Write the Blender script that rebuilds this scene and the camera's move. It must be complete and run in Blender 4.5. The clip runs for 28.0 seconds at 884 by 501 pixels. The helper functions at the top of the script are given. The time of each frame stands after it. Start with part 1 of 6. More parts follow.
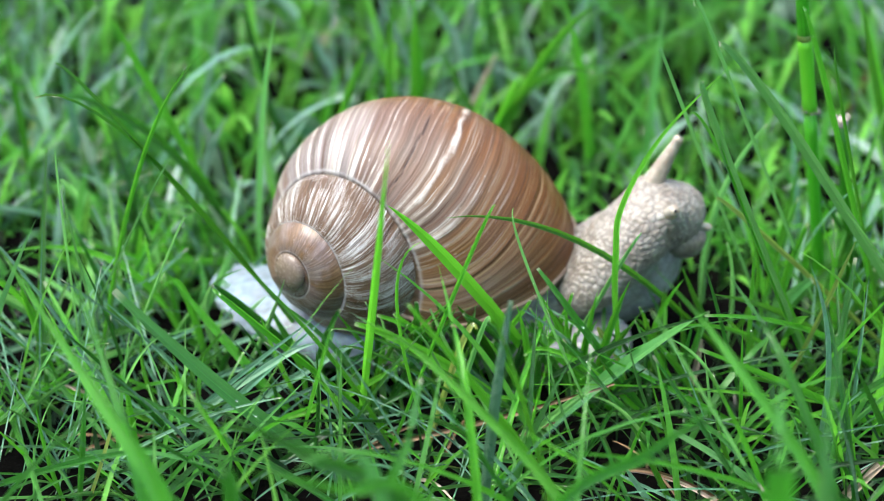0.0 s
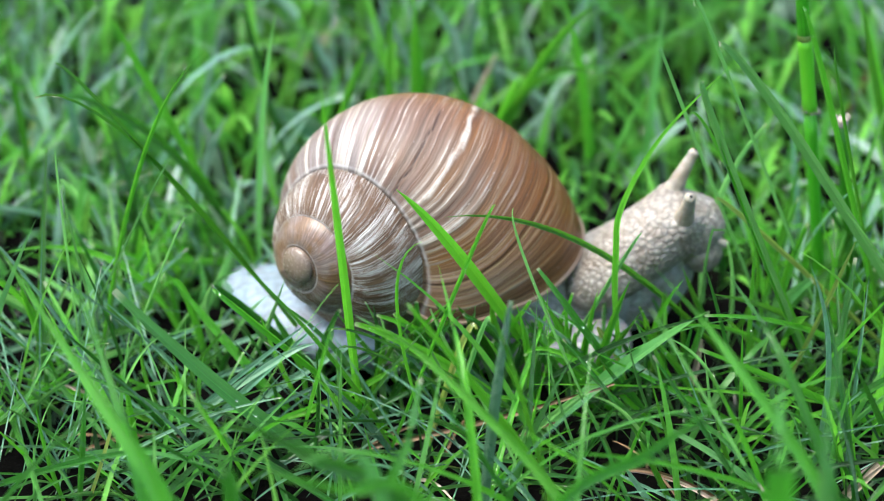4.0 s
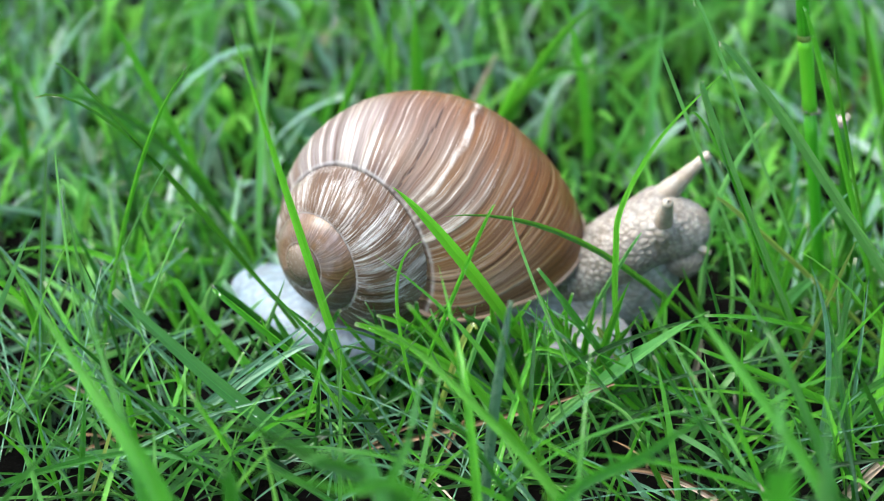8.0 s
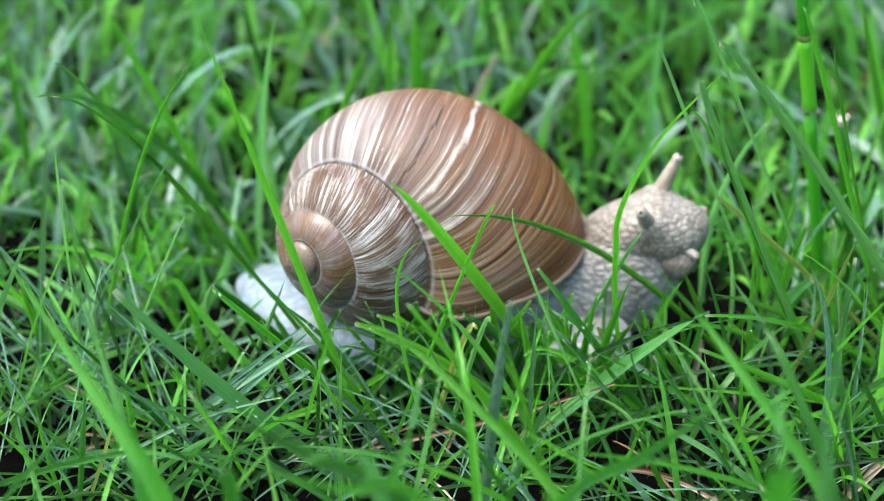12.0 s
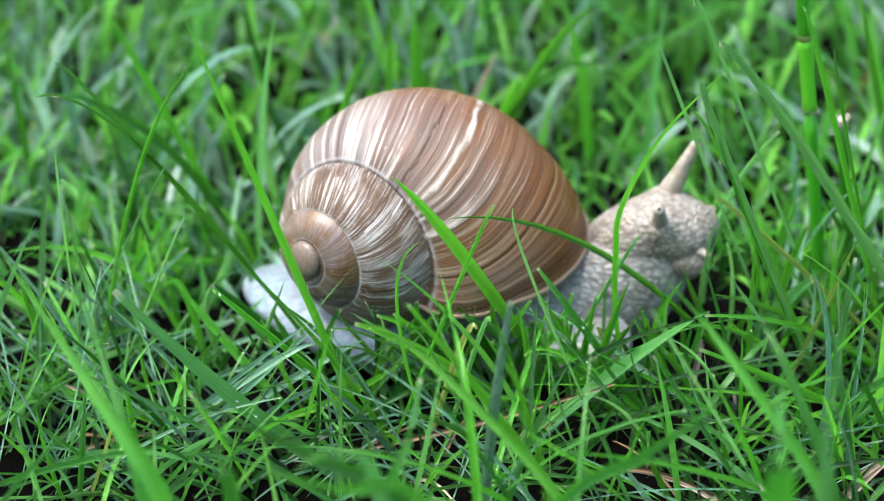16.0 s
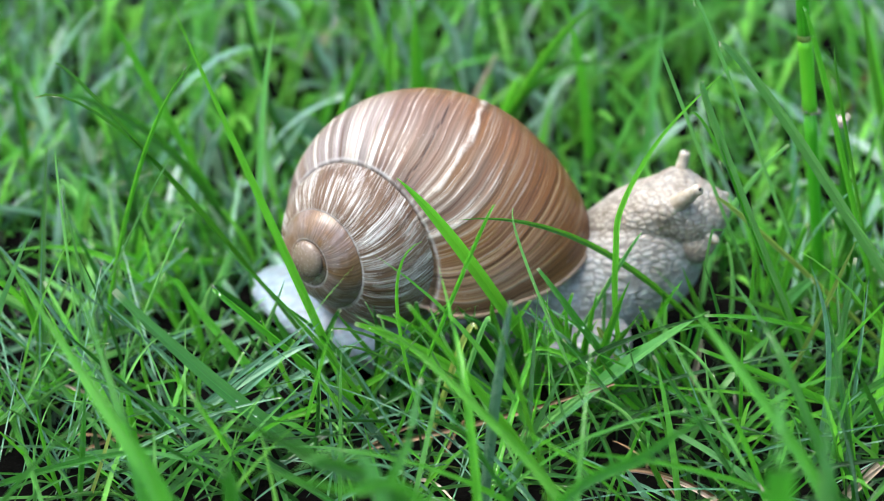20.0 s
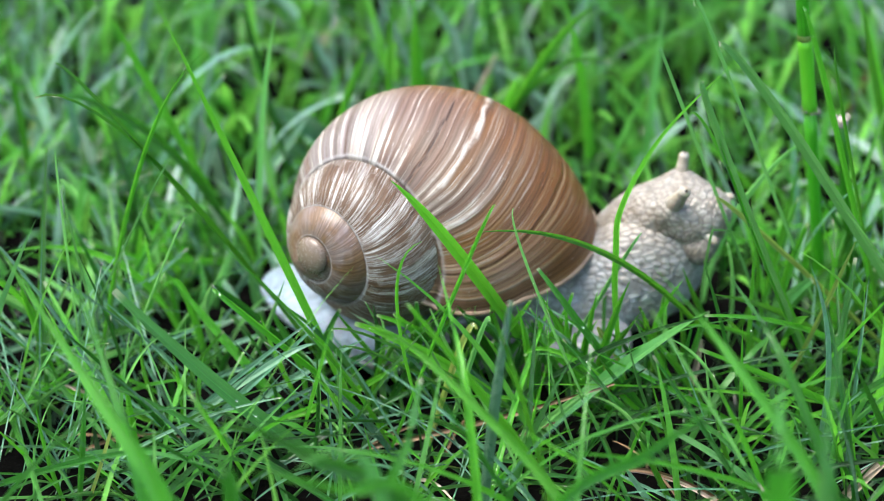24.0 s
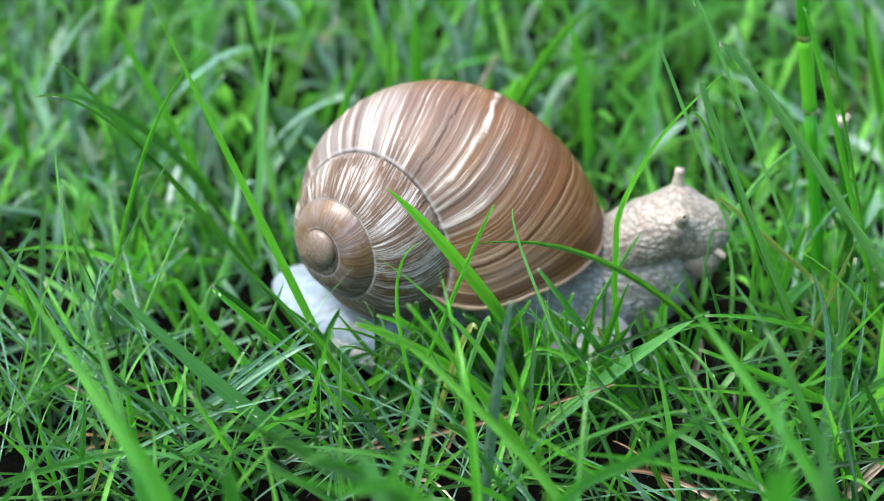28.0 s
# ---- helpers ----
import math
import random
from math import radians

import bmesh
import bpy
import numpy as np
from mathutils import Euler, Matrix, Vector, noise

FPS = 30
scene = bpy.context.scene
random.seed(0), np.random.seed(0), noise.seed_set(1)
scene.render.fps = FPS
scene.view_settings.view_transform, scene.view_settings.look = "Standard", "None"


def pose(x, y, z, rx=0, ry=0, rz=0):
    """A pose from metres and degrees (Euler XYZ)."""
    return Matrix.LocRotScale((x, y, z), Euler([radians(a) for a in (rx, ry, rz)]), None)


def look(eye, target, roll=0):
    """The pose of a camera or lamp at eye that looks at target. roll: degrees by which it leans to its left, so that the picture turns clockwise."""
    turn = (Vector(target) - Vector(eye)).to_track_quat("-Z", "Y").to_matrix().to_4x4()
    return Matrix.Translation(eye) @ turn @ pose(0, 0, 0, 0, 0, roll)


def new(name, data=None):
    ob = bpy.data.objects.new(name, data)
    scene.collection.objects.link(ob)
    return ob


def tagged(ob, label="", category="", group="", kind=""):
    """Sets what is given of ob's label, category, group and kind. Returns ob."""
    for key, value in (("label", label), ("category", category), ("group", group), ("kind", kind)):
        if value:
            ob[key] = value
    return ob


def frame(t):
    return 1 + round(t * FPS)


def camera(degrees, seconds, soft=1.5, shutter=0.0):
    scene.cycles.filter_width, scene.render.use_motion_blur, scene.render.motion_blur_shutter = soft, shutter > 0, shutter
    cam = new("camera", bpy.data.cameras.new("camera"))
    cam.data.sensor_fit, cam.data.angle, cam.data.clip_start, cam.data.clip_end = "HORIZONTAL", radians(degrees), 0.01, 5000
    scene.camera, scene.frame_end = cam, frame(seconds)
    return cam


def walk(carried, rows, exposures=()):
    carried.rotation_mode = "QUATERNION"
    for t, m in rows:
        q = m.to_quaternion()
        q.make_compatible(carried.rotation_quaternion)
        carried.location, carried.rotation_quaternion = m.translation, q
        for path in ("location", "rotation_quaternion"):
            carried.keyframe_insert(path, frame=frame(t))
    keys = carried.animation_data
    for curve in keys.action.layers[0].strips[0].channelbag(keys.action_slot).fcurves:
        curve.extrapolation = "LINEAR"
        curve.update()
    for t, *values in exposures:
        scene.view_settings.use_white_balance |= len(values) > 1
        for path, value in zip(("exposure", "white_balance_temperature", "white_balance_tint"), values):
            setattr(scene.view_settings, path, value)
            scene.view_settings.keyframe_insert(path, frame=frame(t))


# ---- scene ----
# Macro view of a snail in a lawn: x to the right, y away from the camera, z up; the soil lies near z = 0.
cam = camera(20, 28.0, soft=0.5)
EYE = (0.0, -0.285148, 0.197677)
walk(cam, [(0, look(EYE, (0, 0, 0.0125))), (28, look(EYE, (0, 0, 0.0125)))], exposures=[(0, 1.85, 6250, 6), (28, 1.85, 6250, 6)])
cam.data.dof.use_dof = True
cam.data.dof.focus_distance = 0.313
cam.data.dof.aperture_fstop = 17.0

# ---- light: a bright overcast sky ----
SUN_EL, SUN_ROT = radians(66), radians(274)
world = bpy.data.worlds.new("overcast_sky")
scene.world = world
world.use_nodes = True
wn, wl = world.node_tree.nodes, world.node_tree.links
sky = wn.new("ShaderNodeTexSky")
sky.sky_type, sky.sun_disc = "NISHITA", False
sky.sun_elevation, sky.sun_rotation = SUN_EL, SUN_ROT
sky.air_density, sky.dust_density, sky.ozone_density = 1.0, 5.0, 1.0
wl.new(sky.outputs["Color"], wn["Background"].inputs["Color"])
wn["Background"].inputs["Strength"].default_value = 0.14
sun = new("sun", bpy.data.lights.new("sun", "SUN"))
sun.data.energy, sun.data.angle, sun.data.color = 1.1, radians(40), (1.0, 0.97, 0.92)
sun.matrix_world = look((-0.75 * math.cos(SUN_EL), 0.05 * math.cos(SUN_EL), math.sin(SUN_EL)), (0, 0, 0))


# ---- materials ----
class Nodes:
    """Short calls to write a node material."""

    def __init__(self, name):
        self.mat = bpy.data.materials.new(name)
        self.mat.use_nodes = True
        self.tree = self.mat.node_tree
        self.shader = self.tree.nodes["Principled BSDF"]
        self.out = self.tree.nodes["Material Output"]

    def add(self, kind, **inputs):
        n = self.tree.nodes.new(kind)
        for key, value in inputs.items():
            self.put(n, key, value)
        return n

    def put(self, n, key, value):
        slot = n.inputs[int(key[1:])] if key[0] == "i" and key[1:].isdigit() else n.inputs[key.replace("_", " ")]
        if isinstance(value, bpy.types.NodeSocket):
            self.tree.links.new(value, slot)
        else:
            slot.default_value = value

    def math(self, op, a, b=0.0, clamp=False):
        n = self.add("ShaderNodeMath", i0=a, i1=b)
        n.operation, n.use_clamp = op, clamp
        return n.outputs[0]

    def noise(self, vector, scale, detail=3.0, rough=0.5, distort=0.0):
        n = self.add("ShaderNodeTexNoise", Vector=vector, Scale=scale, Detail=detail, Roughness=rough, Distortion=distort)
        return n.outputs["Fac"]

    def ramp(self, fac, *stops):
        n = self.add("ShaderNodeValToRGB", Fac=fac)
        e = n.color_ramp.elements
        while len(e) < len(stops):
            e.new(0.5)
        for s, (at, col) in zip(e, stops):
            s.position = at
            s.color = (*col, 1) if len(col) == 3 else col
        return n.outputs["Color"]

    def mix(self, fac, a, b):
        n = self.tree.nodes.new("ShaderNodeMix")
        n.data_type = "RGBA"
        for k, v in ((0, fac), (6, a), (7, b)):
            if isinstance(v, bpy.types.NodeSocket):
                self.tree.links.new(v, n.inputs[k])
            else:
                n.inputs[k].default_value = (*v, 1) if isinstance(v, tuple) and len(v) == 3 else v
        return n.outputs[2]

    def stretch(self, vector, sx, sy, sz=1.0):
        n = self.add("ShaderNodeMapping", Vector=vector, Scale=(sx, sy, sz))
        return n.outputs[0]

    def coords(self, name="Object"):
        return self.add("ShaderNodeTexCoord").outputs[name]

    def attribute(self, name):
        n = self.add("ShaderNodeAttribute")
        n.attribute_name = name
        return n.outputs["Fac"]

    def bump(self, height, strength, distance):
        n = self.add("ShaderNodeBump", Height=height, Strength=strength, Distance=distance)
        self.put(self.shader, "Normal", n.outputs[0])
        return n.outputs[0]


def grass_material(name, deep, fresh, random_from, tip=(0.55, 0.53, 0.38), gloss=0.24, see=0.42, coat=0.5):
    n = Nodes(name)
    uv = n.coords("UV")
    split = n.add("ShaderNodeSeparateXYZ", Vector=uv)
    if random_from == "island":
        rnd = n.add("ShaderNodeNewGeometry").outputs["Random Per Island"]
    else:
        rnd = n.add("ShaderNodeObjectInfo").outputs["Random"]
    veins = n.noise(n.stretch(uv, 34.0, 0.9), 1.0, 3.0, 0.7)
    across = n.math("ABSOLUTE", n.math("SUBTRACT", split.outputs["X"], 0.5))
    rib = n.math("SUBTRACT", 1.0, n.math("MULTIPLY", across, 14.0), True)
    blotch = n.noise(n.coords("Object"), 190.0, 3.0)
    along = n.noise(n.stretch(uv, 1.5, 5.0), 1.0, 2.0)
    tone = n.math("ADD", n.math("SUBTRACT", n.math("MULTIPLY", rnd, 1.25), 0.36), n.math("MULTIPLY", n.math("SUBTRACT", veins, 0.5), 1.1))
    tone = n.math("ADD", tone, n.math("ADD", n.math("MULTIPLY", along, 0.35), n.math("MULTIPLY", rib, 0.18)))
    col = n.ramp(tone, (0.10, tuple(k * 0.65 for k in deep)), (0.62, fresh), (1.0, (fresh[0] * 2.0, fresh[1] * 1.35, fresh[2] * 1.5)))
    fleck = n.math("GREATER_THAN", n.noise(n.stretch(uv, 14.0, 30.0), 1.0, 2.0), 0.70)
    col = n.mix(n.math("MULTIPLY", fleck, 0.35), col, (0.30, 0.34, 0.12))
    ends = n.ramp(split.outputs["Y"], (0.955, (0, 0, 0)), (0.985, (1, 1, 1)))
    col = n.mix(n.math("MULTIPLY", ends, 0.75), col, tip)
    n.put(n.shader, "Base Color", col)
    n.put(n.shader, "Roughness", n.math("ADD", gloss, n.math("MULTIPLY", blotch, 0.22)))
    n.put(n.shader, "Specular IOR Level", 0.5)
    n.put(n.shader, "Coat Weight", coat)
    n.put(n.shader, "Coat Roughness", 0.1)
    bumped = n.bump(n.math("ADD", veins, n.math("MULTIPLY", rib, -0.6)), 0.8, 0.0004)
    thru = n.add("ShaderNodeBsdfTranslucent", Color=n.mix(0.6, col, (fresh[0] * 2.2, min(fresh[1] * 1.9, 0.7), fresh[2] * 1.5)), Normal=bumped)
    both = n.add("ShaderNodeMixShader", Fac=see, i1=n.shader.outputs[0], i2=thru.outputs[0])
    n.tree.links.new(both.outputs[0], n.out.inputs["Surface"])
    return n.mat


GREEN = grass_material("fresh_grass", (0.020, 0.145, 0.009), (0.095, 0.470, 0.024), "object")
MIDGREEN = grass_material("mid_green_grass", (0.018, 0.115, 0.009), (0.062, 0.310, 0.021), "object", see=0.3)
DEEP = grass_material("deep_grass", (0.010, 0.080, 0.008), (0.038, 0.225, 0.019), "object", see=0.3)
# besides its gloss, the sky's sheen is put into the pale bluish base colour
BLUISH = grass_material("sky_sheen_grass", (0.085, 0.290, 0.150), (0.190, 0.490, 0.280), "object", gloss=0.16, see=0.2, coat=1.0)
LIGHT = grass_material("pale_green_grass", (0.050, 0.270, 0.045), (0.145, 0.520, 0.115), "object", gloss=0.2, see=0.45)
YELLOW = grass_material("yellowing_grass", (0.140, 0.270, 0.040), (0.230, 0.380, 0.080), "object", tip=(0.35, 0.24, 0.10))
FIELD = grass_material("lawn_grass", (0.020, 0.145, 0.014), (0.118, 0.510, 0.054), "island")
BRIGHT = grass_material("bright_fine_grass", (0.024, 0.160, 0.016), (0.095, 0.390, 0.040), "island", gloss=0.2)
# low stubble: the shade under the taller blades is put into its dark colour
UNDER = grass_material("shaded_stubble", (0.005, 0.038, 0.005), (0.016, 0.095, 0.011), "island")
# lawn leaves with the sky's reflection painted in as a pale mint colour
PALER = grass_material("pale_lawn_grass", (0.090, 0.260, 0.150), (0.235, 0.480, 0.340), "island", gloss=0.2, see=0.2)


def plain_material(name, dark, light, scale, rough=0.6, bump=0.3, depth=0.0004, spec=0.4):
    n = Nodes(name)
    at = n.coords("Object")
    a, b = n.noise(at, scale, 5.0, 0.6), n.noise(at, scale * 6.3, 3.0, 0.6)
    tone = n.math("ADD", n.math("MULTIPLY", a, 0.65), n.math("MULTIPLY", b, 0.35))
    n.put(n.shader, "Base Color", n.ramp(tone, (0.3, dark), (0.72, light)))
    n.put(n.shader, "Roughness", n.math("ADD", rough - 0.1, n.math("MULTIPLY", b, 0.2)))
    n.put(n.shader, "Specular IOR Level", spec)
    n.bump(tone, bump, depth)
    return n.mat


SOIL = plain_material("damp_soil", (0.006, 0.005, 0.004), (0.040, 0.030, 0.022), 90.0, 0.75, 0.8, 0.002)
STRAW = plain_material("dry_straw", (0.09, 0.045, 0.020), (0.26, 0.165, 0.085), 300.0, 0.6)
PALE = plain_material("bleached_straw", (0.36, 0.27, 0.20), (0.62, 0.50, 0.40), 300.0, 0.6)
FRAY = plain_material("frayed_fibre", (0.22, 0.20, 0.155), (0.40, 0.37, 0.31), 500.0, 0.7)


def water_material():
    n = Nodes("water")
    n.put(n.shader, "Base Color", (1, 1, 1, 1))
    n.put(n.shader, "Roughness", 0.02)
    n.put(n.shader, "IOR", 1.33)
    n.put(n.shader, "Transmission Weight", 1.0)
    return n.mat


WATER = water_material()


def shell_material():
    n = Nodes("weathered_shell")
    uv = n.coords("UV")
    sp = n.add("ShaderNodeSeparateXYZ", Vector=uv)
    u, v = sp.outputs["X"], sp.outputs["Y"]  # u: turns from the apex, v: round the whorl's section
    wob = n.math("MULTIPLY", n.math("SUBTRACT", n.noise(n.stretch(uv, 7.0, 9.0), 1.0, 3.0), 0.5), 0.010)
    uu = n.math("ADD", u, wob)
    grow = n.add("ShaderNodeCombineXYZ", X=uu, Y=v).outputs[0]
    last = n.math("MULTIPLY", n.math("SUBTRACT", u, 3.52), 12.0, True)
    grown = n.math("MULTIPLY", n.math("SUBTRACT", u, 2.42), 5.0, True)
    recent = n.math("MULTIPLY", n.math("SUBTRACT", u, 4.255), 40.0, True)
    fine = n.noise(n.stretch(grow, 210.0, 2.2), 1.0, 3.0, 0.6)
    mid = n.noise(n.stretch(grow, 135.0, 1.9), 1.0, 4.0, 0.66)
    band = n.noise(n.stretch(grow, 30.0, 1.0), 1.0, 4.0, 0.6)
    broad = n.noise(n.stretch(grow, 6.0, 2.2), 1.0, 2.0, 0.5)
    worn = n.noise(n.stretch(uv, 30.0, 34.0), 1.0, 4.0, 0.65)
    speck = n.noise(n.stretch(uv, 300.0, 90.0), 1.0, 2.0, 0.6)
    flaky = n.noise(n.stretch(grow, 22.0, 13.0), 1.0, 4.0, 0.62)
    # last whorl: rust below, paler rose brown on the shoulder, the sky's lilac grey sheen painted in patches
    zone = n.math("ADD", v, n.math("MULTIPLY", n.math("SUBTRACT", broad, 0.5), 0.16))
    coat = n.ramp(zone, (0.36, (0.135, 0.044, 0.007)), (0.47, (0.155, 0.066, 0.018)), (0.58, (0.142, 0.088, 0.054)), (0.68, (0.140, 0.115, 0.104)))
    lip_coat = n.ramp(zone, (0.38, (0.120, 0.038, 0.006)), (0.48, (0.140, 0.056, 0.013)), (0.58, (0.122, 0.068, 0.031)), (0.68, (0.105, 0.066, 0.042)))
    col = n.mix(recent, coat, lip_coat)
    mouthward = n.math("MULTIPLY", n.math("SUBTRACT", n.math("ADD", u, n.math("MULTIPLY", n.math("SUBTRACT", broad, 0.5), 0.12)), 4.30), 10.0, True)
    rust = n.ramp(zone, (0.38, (0.150, 0.047, 0.005)), (0.52, (0.205, 0.077, 0.012)), (0.66, (0.215, 0.096, 0.024)))
    col = n.mix(n.math("MULTIPLY", mouthward, 0.9), col, rust)
    faded = n.math("SUBTRACT", 1.0, n.math("MULTIPLY", mouthward, 0.72))
    warm = n.ramp(broad, (0.40, (1, 1, 1)), (0.50, (0, 0, 0)))
    col = n.mix(n.math("MULTIPLY", warm, 0.75), col, (0.185, 0.082, 0.022))
    grey_sheen = n.math("MULTIPLY", n.ramp(broad, (0.44, (0, 0, 0)), (0.60, (1, 1, 1))), n.ramp(v, (0.46, (0, 0, 0)), (0.58, (1, 1, 1))))
    col = n.mix(n.math("MULTIPLY", grey_sheen, 0.6), col, (0.225, 0.195, 0.200))
    # dark growth rests and broad cream bands, both soft edged
    col = n.mix(n.math("MULTIPLY", n.ramp(band, (0.36, (1, 1, 1)), (0.49, (0, 0, 0))), 0.65), col, (0.095, 0.038, 0.015))
    creamy = n.math("ADD", n.math("MULTIPLY", recent, 0.032), n.math("ADD", n.math("MULTIPLY", band, 0.60), n.math("MULTIPLY", mid, 0.40)))
    light = n.ramp(v, (0.42, (0.05, 0.05, 0.05)), (0.50, (0.45, 0.45, 0.45)), (0.58, (1, 1, 1)))
    col = n.mix(n.math("MULTIPLY", n.ramp(creamy, (0.525, (0, 0, 0)), (0.62, (1, 1, 1))), n.math("MULTIPLY", n.math("MULTIPLY", light, faded), 0.55)), col, (0.320, 0.274, 0.230))
    # thin cream streaks in groups, fading towards the base
    thin = n.math("MULTIPLY", n.ramp(mid, (0.55, (0, 0, 0)), (0.585, (1, 1, 1))), n.ramp(flaky, (0.40, (0.15, 0.15, 0.15)), (0.56, (1, 1, 1))))
    col = n.mix(n.math("MULTIPLY", thin, n.math("MULTIPLY", n.math("ADD", 0.06, n.math("MULTIPLY", light, 0.78)), faded)), col, (0.50, 0.46, 0.42))
    dusk = n.math("MULTIPLY", n.ramp(mid, (0.385, (1, 1, 1)), (0.43, (0, 0, 0))), 0.62)
    col = n.mix(dusk, col, (0.090, 0.036, 0.015))
    # towards the mouth: ochre and near-black growth lines close together
    lined = n.noise(n.stretch(grow, 120.0, 1.2), 1.0, 5.0, 0.72)
    col = n.mix(n.math("MULTIPLY", n.math("MULTIPLY", n.ramp(lined, (0.53, (0, 0, 0)), (0.59, (1, 1, 1))), mouthward), 0.75), col, (0.330, 0.215, 0.120))
    col = n.mix(n.math("MULTIPLY", n.math("MULTIPLY", n.ramp(lined, (0.40, (1, 1, 1)), (0.45, (0, 0, 0))), mouthward), 0.75), col, (0.060, 0.018, 0.004))
    # the whorl before: horn brown and grey, covered in white scratches along the growth lines
    horn = n.ramp(n.math("ADD", n.math("MULTIPLY", broad, 0.5), n.math("MULTIPLY", band, 0.5)), (0.38, (0.078, 0.040, 0.019)), (0.52, (0.115, 0.072, 0.046)), (0.64, (0.160, 0.132, 0.120)))
    dense = n.math("ADD", n.math("MULTIPLY", n.math("SUBTRACT", flaky, 0.5), 0.34), n.math("MULTIPLY", n.math("SUBTRACT", band, 0.5), 0.22))
    scratch = n.ramp(n.math("ADD", n.noise(n.stretch(grow, 640.0, 7.0), 1.0, 2.0, 0.6), dense), (0.545, (0, 0, 0)), (0.58, (1, 1, 1)))
    horn = n.mix(n.math("MULTIPLY", scratch, 0.85), horn, (0.540, 0.530, 0.525))
    gap = n.ramp(n.noise(n.stretch(grow, 150.0, 3.0), 1.0, 3.0, 0.7), (0.33, (1, 1, 1)), (0.42, (0, 0, 0)))
    horn = n.mix(n.math("MULTIPLY", gap, 0.75), horn, (0.040, 0.022, 0.012))
    col = n.mix(last, horn, col)
    # the first whorls: smooth, with a few short white nicks
    bare = n.ramp(n.math("ADD", n.math("MULTIPLY", broad, 0.6), n.math("MULTIPLY", worn, 0.4)), (0.38, (0.090, 0.043, 0.016)), (0.62, (0.150, 0.088, 0.048)))
    bare = n.mix(n.math("MULTIPLY", n.ramp(n.noise(n.stretch(grow, 230.0, 14.0), 1.0, 3.0, 0.7), (0.62, (0, 0, 0)), (0.69, (1, 1, 1))), 0.6), bare, (0.52, 0.49, 0.45))
    # sheen of the sky on the smooth whorls, mixed into the colour as lilac
    lilac_sheen = n.ramp(n.noise(n.stretch(uv, 9.0, 5.0), 1.0, 3.0, 0.6), (0.46, (0, 0, 0)), (0.60, (1, 1, 1)))
    bare = n.mix(n.math("MULTIPLY", lilac_sheen, 0.55), bare, (0.185, 0.160, 0.172))
    ringed = n.ramp(n.noise(n.stretch(grow, 60.0, 1.5), 1.0, 4.0, 0.7), (0.36, (1, 1, 1)), (0.46, (0, 0, 0)))
    bare = n.mix(n.math("MULTIPLY", ringed, 0.55), bare, (0.060, 0.032, 0.017))
    col = n.mix(grown, bare, col)
    lines = n.ramp(fine, (0.36, (0.60, 0.57, 0.52)), (0.62, (1.18, 1.20, 1.20)))
    shade = n.add("ShaderNodeVectorMath", i0=col, i1=lines)
    shade.operation = "MULTIPLY"
    col = shade.outputs[0]
    col = n.mix(n.math("MULTIPLY", n.ramp(speck, (0.69, (0, 0, 0)), (0.75, (1, 1, 1))), n.math("MULTIPLY", grown, 0.4)), col, (0.56, 0.53, 0.50))
    # pale seam, crevice shade painted into the suture groove, healed crack and thick cream ridge
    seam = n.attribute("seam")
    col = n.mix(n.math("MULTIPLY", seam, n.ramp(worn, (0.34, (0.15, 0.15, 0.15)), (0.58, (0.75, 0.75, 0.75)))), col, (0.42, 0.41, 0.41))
    col = n.mix(n.attribute("shaded_groove"), col, (0.022, 0.016, 0.013))
    ridge = n.attribute("ridge")
    col = n.mix(n.math("MULTIPLY", ridge, n.ramp(worn, (0.36, (0.20, 0.20, 0.20)), (0.54, (1, 1, 1)))), col, (0.44, 0.395, 0.345))
    col = n.mix(n.attribute("crack"), col, (0.030, 0.017, 0.012))
    tipped = n.attribute("tip")
    col = n.mix(tipped, col, n.ramp(worn, (0.35, (0.150, 0.088, 0.050)), (0.65, (0.215, 0.165, 0.140))))
    n.put(n.shader, "Base Color", col)
    n.put(n.shader, "Roughness", n.math("ADD", n.math("ADD", 0.20, n.math("MULTIPLY", grown, 0.10)), n.math("MULTIPLY", worn, 0.30)))
    n.put(n.shader, "Specular IOR Level", 0.25)
    n.put(n.shader, "Coat Weight", n.math("SUBTRACT", 0.40, n.math("MULTIPLY", grown, 0.36)))
    n.put(n.shader, "Coat Roughness", 0.22)
    relief = n.math("ADD", n.math("MULTIPLY", fine, 0.35), n.math("ADD", n.math("MULTIPLY", mid, 0.55), n.math("ADD", n.math("MULTIPLY", worn, 0.25), n.math("MULTIPLY", scratch, 0.25))))
    n.bump(n.math("MULTIPLY", relief, n.math("ADD", 0.15, grown)), 0.40, 0.0005)
    return n.mat


SHELL = shell_material()


